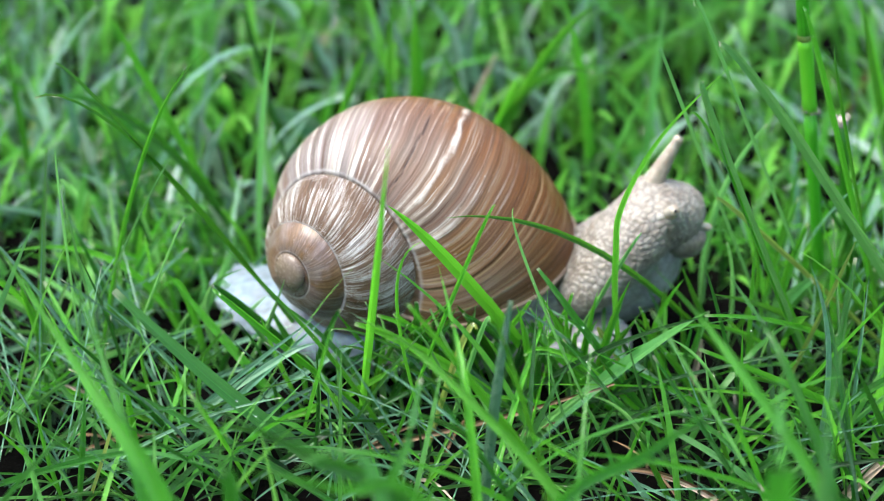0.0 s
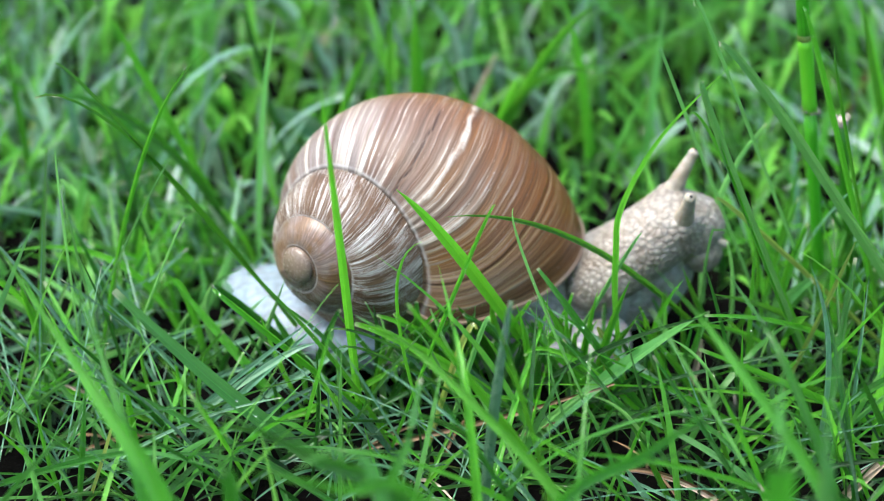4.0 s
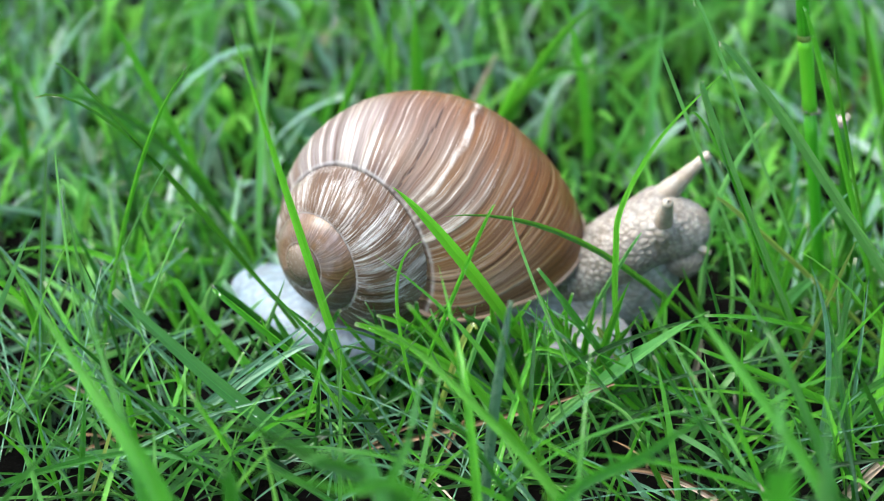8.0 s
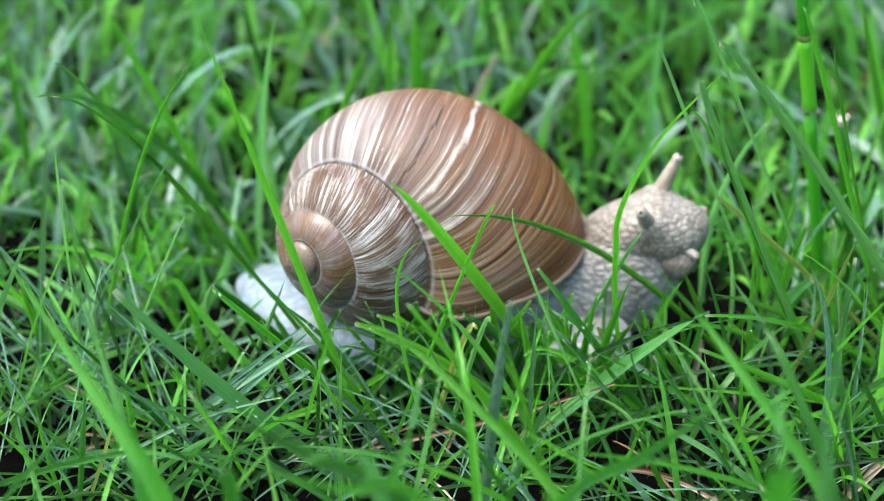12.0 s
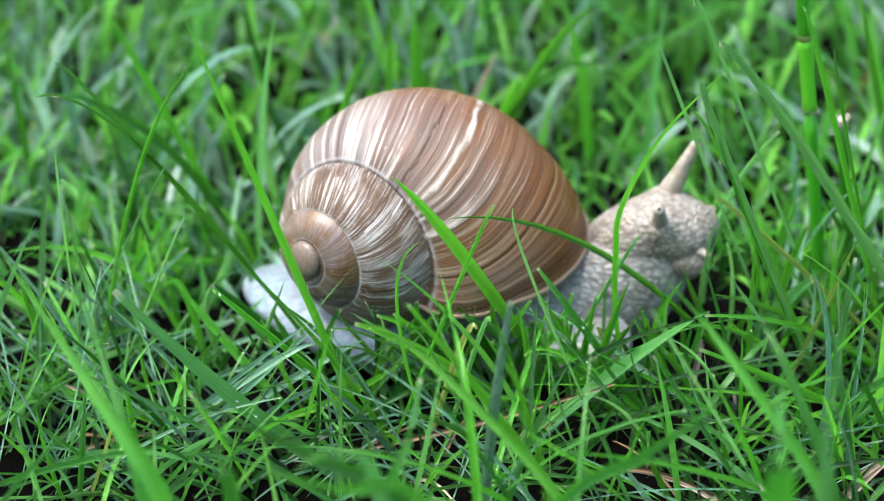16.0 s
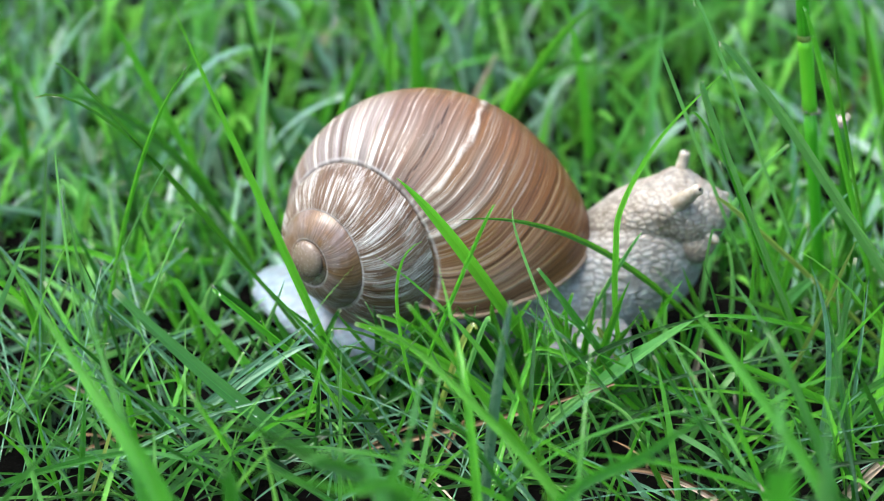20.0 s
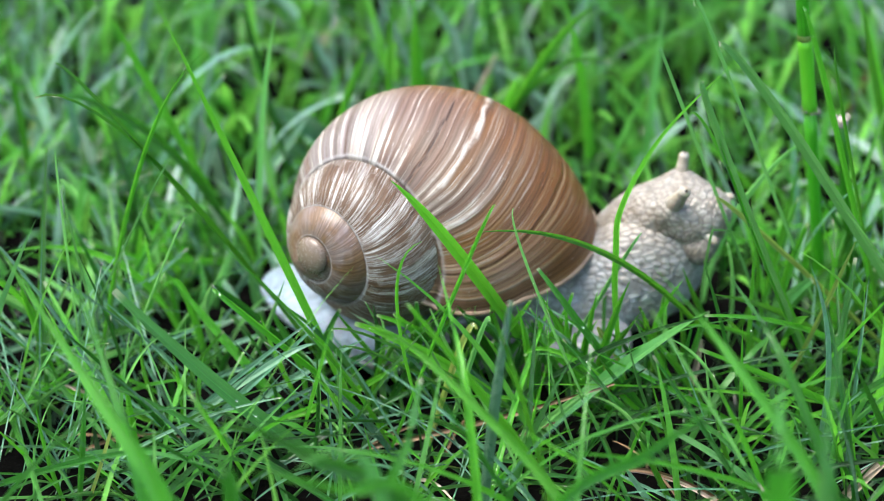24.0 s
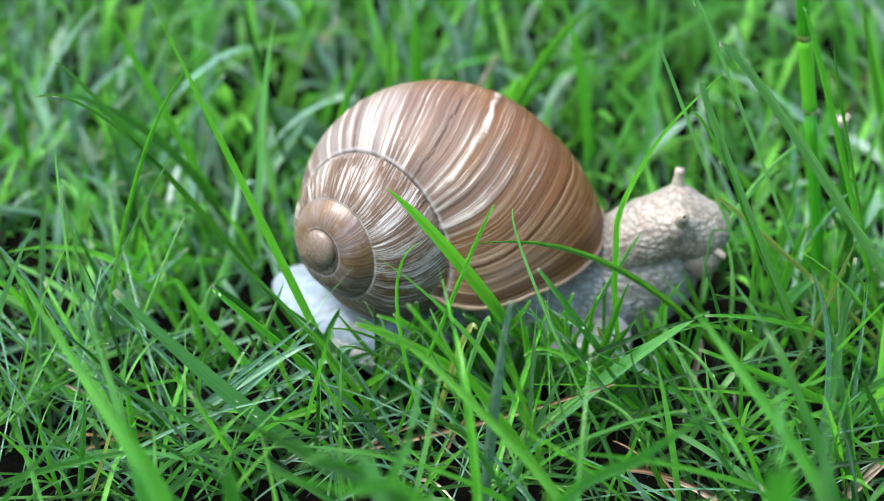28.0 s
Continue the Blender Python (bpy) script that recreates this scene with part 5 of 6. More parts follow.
blade(9.7, -13.3, (-4.6, -1.9, 10.3), (-7.8, -2.4, 15.8), 1.06)
blade(7.8, -18.0, (-6.0, 0.0, 8.3), (-10.7, 0.0, 15.0), 0.59)
blade(-3.2, -14.2, (-3.7, -2.9, 10.2), (-6.7, -3.6, 17.4), 0.46, LIGHT, blunt=1)
blade(-8.5, -13.3, (9.3, -1.6, 8.3), (12.6, -2.0, 14.8), 0.90, DEEP)
blade(18.1, -15.7, (-3.8, 0.0, 6.7), (-6.5, 0.0, 12.9), 1.07, DEEP, blunt=1)
blade(4.3, -9.4, (-2.0, -2.2, 4.7), (-4.6, -2.8, 6.9), 0.69, blunt=1)
blade(18.9, -17.5, (-2.6, 0.0, 9.8), (-6.5, 0.0, 18.3), 1.01)
blade(-5.7, -13.7, (2.6, 0.0, 7.1), (2.5, 0.0, 9.7), 0.67)
blade(8.1, -13.9, (1.0, 0.0, 7.4), (6.1, 0.0, 13.4), 0.93, DEEP, blunt=1)
blade(8.2, -9.4, (0.7, -3.5, 7.4), (-0.7, -4.4, 12.0), 0.42, LIGHT)
blade(-8.0, -18.8, (4.8, 0.0, 9.7), (10.6, 0.0, 16.7), 1.10, DEEP)
blade(2.8, -8.3, (5.3, -5.8, 10.1), (8.7, -7.2, 16.4), 0.94, blunt=1)
blade(6.3, -9.1, (-3.9, -3.2, 5.5), (-8.6, -4.0, 8.9), 0.93, blunt=1)
blade(23.1, -10.5, (-7.9, -9.9, 14.6), (-13.4, -12.4, 20.5), 0.48, BLUISH)
blade(6.0, -20.8, (-4.2, 0.0, 10.2), (-7.5, 0.0, 19.0), 0.64, LIGHT, blunt=1)
blade(2.1, -12.4, (1.4, -2.2, 8.7), (2.3, -2.8, 15.6), 0.59, LIGHT)
blade(-2.6, -12.2, (-0.5, 0.0, 5.0), (2.9, 0.0, 9.1), 0.81, DEEP)
blade(3.5, -19.9, (-0.7, 0.0, 8.2), (0.5, 0.0, 13.0), 0.63)
blade(-1.0, -13.9, (-2.0, -2.6, 8.0), (-5.7, -3.2, 14.2), 0.46, LIGHT, blunt=1)
blade(29.3, -12.0, (-0.4, 0.0, 8.6), (0.0, 0.0, 15.6), 0.83)
blade(28.6, -10.4, (0.5, -1.6, 7.0), (-0.0, -2.0, 11.6), 0.92, DEEP)
blade(10.5, -10.3, (4.1, -4.8, 10.1), (6.4, -6.0, 17.3), 0.89, blunt=1)
blade(39.5, -9.8, (-4.9, 0.0, 9.9), (-7.9, 0.0, 17.4), 0.85)
blade(18.6, -12.3, (-1.7, -5.1, 7.8), (-2.4, -6.4, 12.2), 0.45, LIGHT, blunt=1)
blade(32.2, -11.0, (-0.0, 0.0, 7.5), (-0.9, 0.0, 13.7), 0.72)
blade(31.4, -11.1, (2.4, 0.0, 6.1), (3.9, 0.0, 11.8), 0.72, LIGHT, blunt=1)
blade(28.7, -8.5, (-1.6, -7.7, 11.7), (-3.3, -9.6, 17.5), 0.74, blunt=1)
blade(27.8, -12.1, (0.4, -0.3, 9.5), (3.9, -0.4, 17.3), 0.81)
blade(29.3, -14.5, (-0.6, 0.0, 7.3), (-4.2, 0.0, 12.4), 1.06)
blade(16.8, -13.2, (3.8, -2.9, 9.0), (5.9, -3.6, 14.9), 0.60)
blade(19.2, -15.3, (5.5, 0.0, 5.1), (12.1, 0.0, 10.0), 0.81, DEEP)
blade(30.5, -18.7, (-2.8, 0.0, 7.5), (-5.6, 0.0, 14.6), 0.48, LIGHT, blunt=1)
blade(19.4, -13.7, (-0.7, -2.6, 9.0), (0.8, -3.2, 14.5), 1.01)
blade(19.7, -18.2, (1.6, 0.0, 11.0), (4.4, 0.0, 20.6), 1.10)
blade(27.4, -17.0, (-0.7, 0.0, 7.7), (-0.6, 0.0, 14.0), 0.61, DEEP, blunt=1)
blade(16.7, -15.3, (-0.1, 0.0, 7.8), (0.6, 0.0, 13.7), 0.55, blunt=1)
blade(17.6, -17.0, (1.1, 0.0, 9.4), (2.5, 0.0, 18.3), 0.99)
blade(26.7, -10.9, (2.3, -1.3, 6.2), (4.3, -1.6, 7.8), 0.39, BLUISH)
blade(19.8, -13.1, (1.8, -3.8, 11.4), (3.6, -4.8, 18.1), 0.40, LIGHT)
blade(18.0, -12.2, (-0.8, -6.1, 11.2), (-0.7, -7.6, 14.5), 0.75, blunt=1)
blade(30.2, -15.0, (3.1, 0.0, 7.8), (3.6, 0.0, 14.7), 0.84, DEEP)
blade(-11.9, -8.8, (-3.3, -6.4, 8.7), (-4.9, -8.0, 13.7), 0.38, LIGHT)
blade(-21.8, -15.0, (-3.9, 0.0, 4.7), (-5.0, 0.0, 9.2), 1.06, DEEP)
blade(-15.6, -11.7, (-4.7, 0.0, 7.2), (-6.8, 0.0, 12.0), 1.00, DEEP, blunt=1)
blade(-16.7, -15.6, (0.9, -1.3, 8.3), (3.5, -1.6, 15.3), 1.11, DEEP, blunt=1)
blade(-17.5, -15.9, (2.0, -0.6, 7.4), (3.2, -0.8, 13.3), 0.63, LIGHT)
blade(-4.8, -18.5, (-6.1, 0.0, 5.7), (-9.4, 0.0, 10.8), 0.59, BLUISH, blunt=1)
blade(-21.5, -19.4, (-1.3, 0.0, 8.4), (-4.9, 0.0, 15.7), 0.54, DEEP)
blade(-18.1, -17.0, (-0.7, 0.0, 6.9), (-4.0, 0.0, 10.8), 0.73)
blade(-17.8, -19.6, (-3.3, 0.0, 8.8), (-5.6, 0.0, 16.8), 0.64)
blade(-13.9, -16.0, (0.7, 0.0, 5.3), (2.1, 0.0, 8.6), 1.07, DEEP, blunt=1)
blade(-21.1, -7.2, (-1.5, -6.4, 6.4), (-3.6, -8.0, 7.9), 0.42, BLUISH, blunt=1)
blade(1.8, -20.6, (-5.2, 0.0, 10.3), (-13.6, 0.0, 18.3), 0.51, BLUISH)
blade(-19.0, -8.4, (4.0, -6.7, 8.9), (4.6, -8.4, 13.5), 0.43, LIGHT, blunt=1)
blade(-13.3, -19.0, (-3.4, 0.0, 6.8), (-8.0, 0.0, 11.1), 1.03, DEEP)
blade(-28.2, -13.8, (-1.0, 0.0, 4.6), (1.7, 0.0, 8.0), 1.12, DEEP)
blade(-16.3, -11.7, (-0.2, -1.0, 4.5), (2.1, -1.2, 6.3), 0.83, DEEP)


def field(name, label, count, seed, sample, seg=6, material=None):
    """Many leaves in one mesh, for the lawn that nobody could count. sample(rng, n): roots, heights, lean, widths."""
    rng = np.random.RandomState(seed)
    x, y, length, lean, width = sample(rng, count)
    n = len(x)
    az = rng.rand(n) * 2 * np.pi
    t = np.linspace(0, 1, seg)
    bend = lean * (0.35 + 0.65 * t[:, None] ** 1.3)
    step = length / (seg - 1)
    out = np.concatenate([np.zeros((1, n)), np.cumsum(np.sin(bend[1:]) * step, 0)])
    up = np.concatenate([np.zeros((1, n)), np.cumsum(np.cos(bend[1:]) * step, 0)])
    px, py = x + out * np.cos(az), y + out * np.sin(az)
    pz = np.maximum(up, 0) + soil_height(x, y) - 0.0004
    turn = az + np.pi / 2 + rng.randn(n) * 0.7
    w = 0.5 * width * np.clip(1 - t[:, None] ** 4.0, 0.04, 1) * (0.75 + 0.25 * np.sin(np.pi * t[:, None]))
    sx, sy = np.cos(turn) * w, np.sin(turn) * w
    v = np.empty((n, seg, 3, 3))
    for k, s in enumerate((-1, 0, 1)):
        v[:, :, k, 0] = (px + s * sx).T + (0 if s else 1) * (np.cos(az) * 0.12 * w).T
        v[:, :, k, 1] = (py + s * sy).T + (0 if s else 1) * (np.sin(az) * 0.12 * w).T
        v[:, :, k, 2] = pz.T - (0 if s else 1) * 0.25 * w.T
    one = grid_faces(seg, 3, False)
    f = (one[None] + (np.arange(n) * seg * 3)[:, None, None]).reshape(-1, 4)
    me = bpy.data.meshes.new(name)
    me.vertices.add(n * seg * 3)
    me.vertices.foreach_set("co", v.astype(np.float32).ravel())
    me.loops.add(f.size)
    me.loops.foreach_set("vertex_index", f.astype(np.int32).ravel())
    me.polygons.add(len(f))
    me.polygons.foreach_set("loop_start", np.arange(0, f.size, 4, dtype=np.int32))
    me.update(calc_edges=True)
    me.polygons.foreach_set("use_smooth", [True] * len(f))
    me.materials.append(material or FIELD)
    uv = np.stack(np.broadcast_arrays(np.array([0, 0.5, 1.0])[None, None], t[None, :, None] * 0.95), -1)
    set_uv(me, np.tile(uv.reshape(-1, 2), (n, 1)))
    return tagged(new(name, me), label, "grass", kind="stuff")


def clear_of_snail(x, y, rim=0.0):
    """True where nothing of the snail stands."""
    foot = ((x + 0.002) / (0.030 + rim)) ** 2 + ((y - 0.002) / (0.015 + rim)) ** 2 > 1
    neck = ((x - 0.026) / (0.014 + rim)) ** 2 + ((y - 0.001) / (0.009 + rim)) ** 2 > 1
    return foot & neck


def front_lawn(rng, n):
    x, y = rng.uniform(-0.10, 0.10, n), rng.uniform(-0.085, 0.012, n)
    keep = clear_of_snail(x, y, 0.0)
    x, y = x[keep], y[keep]
    side = np.clip((np.abs(x - 0.004) - 0.040) / 0.02, 0, 1)
    top = np.clip(0.70 * -y + 0.0015, 0.005, 0.022) * (1 - side) + 0.026 * side
    length = top * rng.uniform(0.6, 1.35, len(x))
    return x, y, length, rng.uniform(0.25, 1.75, len(x)), rng.uniform(0.0004, 0.0012, len(x))


def stubble(rng, n):
    x, y = rng.uniform(-0.09, 0.09, n), rng.uniform(-0.075, 0.03, n)
    keep = clear_of_snail(x, y, 0.001)
    x, y = x[keep], y[keep]
    return x, y, rng.uniform(0.003, 0.009, len(x)), rng.uniform(0.3, 1.8, len(x)), rng.uniform(0.0004, 0.0010, len(x))


def fine_lawn(rng, n):
    x, y, length, lean, width = front_lawn(rng, n)
    return x, y, length * 1.6, np.clip(lean * 0.8 + 0.6, 0.6, 1.8), width * 0.85


def back_lawn(rng, n):
    x, y = rng.uniform(-0.14, 0.14, n), 0.012 + 0.188 * rng.rand(n) ** 1.15
    keep = clear_of_snail(x, y, 0.004)
    x, y = x[keep], y[keep]
    high = np.clip((y - 0.030) / 0.040, 0, 1)
    return x, y, 0.008 + (0.008 + 0.026 * high) * rng.rand(len(x)) ** 1.5, rng.uniform(0.35, 1.9, len(x)), rng.uniform(0.0006, 0.0018, len(x))


def pale_lawn(rng, n):
    x, y, length, lean, width = back_lawn(rng, n)
    # patches of leaves that carry the painted sky highlights
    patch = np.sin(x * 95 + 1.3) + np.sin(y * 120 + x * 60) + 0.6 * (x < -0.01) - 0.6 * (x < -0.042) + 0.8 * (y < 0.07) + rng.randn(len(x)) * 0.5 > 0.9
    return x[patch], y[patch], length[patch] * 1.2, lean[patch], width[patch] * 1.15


def tall_lawn(rng, n):
    x, y = rng.uniform(-0.10, 0.10, n), rng.uniform(0.050, 0.13, n)
    return x, y, rng.uniform(0.026, 0.056, n), rng.uniform(0.2, 1.3, n), rng.uniform(0.0009, 0.0022, n)


def wide_lawn(rng, n):
    r, a = 0.10 + 2.3 * rng.rand(n) ** 2.0, rng.rand(n) * 2 * np.pi
    x, y = r * np.cos(a), r * np.sin(a)
    keep = (np.abs(x) > 0.135) | (y > 0.195) | (y < -0.085)
    keep &= np.hypot(x, y + 0.285) > 0.05
    x, y = x[keep], y[keep]
    low = np.where((np.abs(x) < 0.1) & (y < 0) & (y > -0.35), 0.5, 1.0)
    return x, y, rng.uniform(0.02, 0.05, len(x)) * low, rng.uniform(0.1, 1.2, len(x)), rng.uniform(0.0014, 0.0034, len(x))


field("short_grass", "short tangled grass round the snail", 190, 11, front_lawn)
# low blades whose dark colour stands for shade near the soil
field("undergrowth", "low grass stubble over the soil, coloured dark for shade among the blades", 1300, 17, stubble, 5, UNDER)
field("fine_grass", "fine bright grass leaves crossing each other before the snail", 170, 16, fine_lawn, 9, BRIGHT)
field("lawn", "dense fresh green lawn grass", 3900, 12, back_lawn)
field("tall_grass", "tall grass leaves standing behind the snail", 90, 14, tall_lawn, 12)
field("pale_grass", "grass leaves coloured pale to show the sky's reflection", 2600, 15, pale_lawn, 8, PALER)
field("outer_lawn", "lawn grass spreading away on all sides", 42000, 13, wide_lawn, 5)

# ---- single leaves that can be told apart in the tangle in front and at the sides ----
def scatter(count, seed, left, right, near, far, lengths, leans, widths, top, materials):
    rng = random.Random(seed)
    made = 0
    for _ in range(count * 6):
        x, y = rng.uniform(left, right), rng.uniform(near, far)
        long, lean, az = rng.uniform(*lengths), radians(rng.uniform(*leans)), rng.uniform(0, 2 * math.pi)
        tip = [long * math.sin(lean) * math.cos(az), long * math.sin(lean) * math.sin(az), long * math.cos(lean)]
        sag = rng.uniform(0.01, 0.13) * long
        mid = [0.5 * tip[0] - 0.25 * sag * math.cos(az), 0.5 * tip[1] - 0.25 * sag * math.sin(az), 0.5 * tip[2] + sag * math.sin(lean) * 0.8]
        places = [(x + k[0], y + k[1], k[2]) for k in (mid, tip, (0, 0, 0), [0.72 * tip[i] + 0.13 * mid[i] for i in range(3)], [0.375 * tip[i] + 0.75 * mid[i] for i in range(3)])]
        if any(not clear_of_snail(np.float64(px * 0.001), np.float64(py * 0.001), 0.004) for px, py, pz in places):
            continue
        if any(pz > top(px, py) for px, py, pz in places):
            continue
        if abs(x) < 45 and y > -18 and long > 26:
            continue
        twist = rng.uniform(-1.2, 1.2)
        face = (math.sin(twist), -math.cos(twist), 0.7 + 0.5 * math.sin(lean))
        kind = rng.choice(materials)
        blade(x, y, mid, tip, rng.uniform(*widths) * (0.65 if kind == BLUISH else 1), kind, int(rng.random() < 0.3), rng.uniform(0.45, 1.05), face)
        made += 1
        if made == count:
            break


def low_top(x, y):
    """How high leaves stand: low before the snail, taller away from it."""
    side = min(max((abs(x - 4) - 36) / 16, 0), 1)
    return (2.5 + 0.75 * max(-y, 0)) * (1 - side) + 34 * side


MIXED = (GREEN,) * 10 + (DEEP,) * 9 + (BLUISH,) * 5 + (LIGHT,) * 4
scatter(120, 21, -62, 62, -52, -8, (22, 56), (20, 82), (0.35, 1.0), low_top, MIXED)
scatter(20, 22, -66, -36, -34, 0, (22, 42), (25, 78), (0.5, 1.4), low_top, (LIGHT, BLUISH, LIGHT, GREEN))
scatter(34, 23, 42, 68, -34, 10, (24, 48), (12, 65), (0.5, 1.6), low_top, MIXED)
scatter(45, 25, -48, -27, -6, 24, (9, 24), (10, 70), (0.5, 1.3), lambda x, y: 20, (BLUISH, GREEN, DEEP))
scatter(16, 26, 42, 54, -8, 16, (12, 28), (10, 60), (0.6, 1.4), lambda x, y: 24, (GREEN, DEEP, BLUISH))

scatter(30, 28, 38, 66, -14, 24, (14, 32), (10, 75), (0.5, 1.3), lambda x, y: 26, (GREEN, GREEN, BLUISH))
scatter(32, 29, -62, -20, 17, 46, (16, 34), (15, 75), (0.9, 2.2), lambda x, y: 30, (LIGHT, BLUISH, BLUISH, LIGHT, GREEN))
scatter(75, 30, -46, -19, -8, 18, (8, 22), (15, 85), (0.5, 1.3), lambda x, y: 15, (LIGHT, BLUISH, LIGHT, GREEN))
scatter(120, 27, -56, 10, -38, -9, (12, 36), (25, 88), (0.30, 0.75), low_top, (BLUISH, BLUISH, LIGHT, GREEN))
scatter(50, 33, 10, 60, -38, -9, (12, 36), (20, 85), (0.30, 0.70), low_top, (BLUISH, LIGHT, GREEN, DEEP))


def litter(count, seed):
    """Short dead stalks lying about on the soil."""
    rng = random.Random(seed)
    for _ in range(count):
        x, y, long, az = rng.uniform(-58, 58), rng.uniform(-46, -12), rng.uniform(7, 20), rng.uniform(0, 6.28)
        tip = (long * math.cos(az), 0.7 * long * math.sin(az), rng.uniform(0.6, 3.0))
        if clear_of_snail(np.float64((x + tip[0]) * 0.001), np.float64((y + tip[1]) * 0.001), 0.003):
            blade(x, y, (tip[0] * 0.5, tip[1] * 0.5 + 0.6, tip[2] * 0.5 + 1.4), tip, rng.uniform(0.35, 0.65), rng.choice((STRAW, STRAW, PALE)), 1, 0.5, (0, -0.6, 1))


litter(9, 9)

# ---- stems, and water on the leaves ----
def tube(points, radii, sides=14, rough=0.0, seed=1):
    """Rings of the given radii round a bent line."""
    rng = np.random.RandomState(seed)
    p = np.asarray(points, float)
    d = np.gradient(p, axis=0)
    d /= np.linalg.norm(d, axis=1)[:, None]
    x = np.cross(d, (0, 1, 0.2))
    x /= np.linalg.norm(x, axis=1)[:, None]
    y = np.cross(d, x)
    a = np.linspace(0, 2 * np.pi, sides, endpoint=False)
    r = np.asarray(radii)[:, None] * (1 + rough * rng.randn(len(p), sides))
    v = p[:, None] + (r * np.cos(a))[..., None] * x[:, None] + (r * np.sin(a))[..., None] * y[:, None]
    f = [tuple(q) for q in grid_faces(len(p), sides, True)] + [tuple(range(sides))[::-1], tuple(range((len(p) - 1) * sides, len(p) * sides))]
    return v.reshape(-1, 3), f


def stem_piece(name, parent, a, b, r0, r1, material, label="", bulge=0.0):
    t = np.linspace(0, 1, 9)
    a, b = np.array(a), np.array(b)
    pts = a + t[:, None] * (b - a)
    v, f = tube(pts, r0 + (r1 - r0) * t + bulge * np.sin(np.pi * t))
    me = mesh_from(name, v, f, material)
    set_uv(me, np.stack([np.tile(np.linspace(0, 1, 14), 9), np.repeat(t * 0.9, 14)], -1))
    return part_mesh(name, me, parent, label)


def fray(parent, at, spread, count, seed):
    """Torn fibres round a cut."""
    rng = random.Random(seed)
    vs, fs = [], []
    for k in range(count):
        a = 2 * math.pi * k / count + rng.uniform(-0.3, 0.3)
        out = Vector((math.cos(a), math.sin(a), rng.uniform(0.2, 1.6))).normalized()
        root = Vector(at) + Vector((math.cos(a), math.sin(a), 0)) * spread * 0.9
        tip = root + out * spread * rng.uniform(0.5, 1.1)
        v, f = tube([root, (root + tip) / 2 + Vector((0, 0, 0.0002)), tip], [0.00016, 0.00012, 0.00003], 5)
        fs += [tuple(i + len(vs) for i in q) for q in f]
        vs += [tuple(q) for q in v]
    return part_mesh("frayed_fibres", mesh_from("frayed_fibres", vs, fs, FRAY), parent, "pale torn fibres round the cut")


tall_stem = tagged(new("grass_plant"), "thick green grass stem with a swollen node and torn sheath", "grass")
stem_piece("lower_stem", tall_stem, (0.0533, 0.0067, -0.0010), (0.0493, 0.0067, 0.0303), 0.00085, 0.00085, GREEN)
stem_piece("sheath", tall_stem, (0.0493, 0.0067, 0.0303), (0.0477, 0.0067, 0.0416), 0.00100, 0.00095, GREEN, "pale green leaf sheath")
stem_piece("node", tall_stem, (0.0477, 0.0067, 0.0412), (0.0477, 0.0067, 0.0421), 0.00094, 0.00092, YELLOW, "pale swollen node", 0.00010)
stem_piece("upper_stem", tall_stem, (0.0477, 0.0067, 0.0416), (0.0465, 0.0067, 0.0503), 0.00090, 0.00085, GREEN)
fray(tall_stem, (0.0493, 0.0067, 0.0303), 0.0009, 11, 4)
cut_stem = tagged(new("grass_plant"), "mown grass stem with a frayed whitish end", "grass")
stem_piece("stalk", cut_stem, (0.0577, 0.0053, -0.0010), (0.0535, 0.0053, 0.0290), 0.00075, 0.00070, GREEN)
stem_piece("cut_end", cut_stem, (0.0535, 0.0053, 0.0290), (0.0535, 0.0053, 0.0300), 0.00074, 0.00078, FRAY, "whitish dried cut end", 0.0001)
fray(cut_stem, (0.0535, 0.0053, 0.0298), 0.0008, 14, 5)


def droplets():
    rng = random.Random(8)
    meshes = []
    for radius in (0.00013, 0.00019, 0.00028):
        bm = bmesh.new()
        bmesh.ops.create_icosphere(bm, subdivisions=3, radius=radius)
        bmesh.ops.scale(bm, vec=(1, 1, 0.82), verts=bm.verts)
        me = bpy.data.meshes.new("water_droplet")
        bm.to_mesh(me)
        bm.free()
        me.materials.append(WATER)
        me.polygons.foreach_set("use_smooth", [True] * len(me.polygons))
        meshes.append((radius, me))
    spots = []
    for root, mid, tip in LEAVES:
        if rng.random() < 0.55:
            ctrl = 2 * mid - 0.5 * tip
            for _ in range(rng.choice((1, 1, 2, 3))):
                t = rng.uniform(0.35, 0.97)
                spots.append((root + 2 * t * (1 - t) * ctrl + t * t * tip, rng.choice((0, 0, 0, 1, 1, 2))))
    for p, k in spots[:260]:
        radius, me = meshes[k]
        ob = new("water_droplet", me)
        ob.location = p + Vector((0, -0.4 * radius, 0.45 * radius))
        tagged(ob, "tiny clear water droplet clinging to a grass leaf", "water droplet", group="water droplets")


droplets()




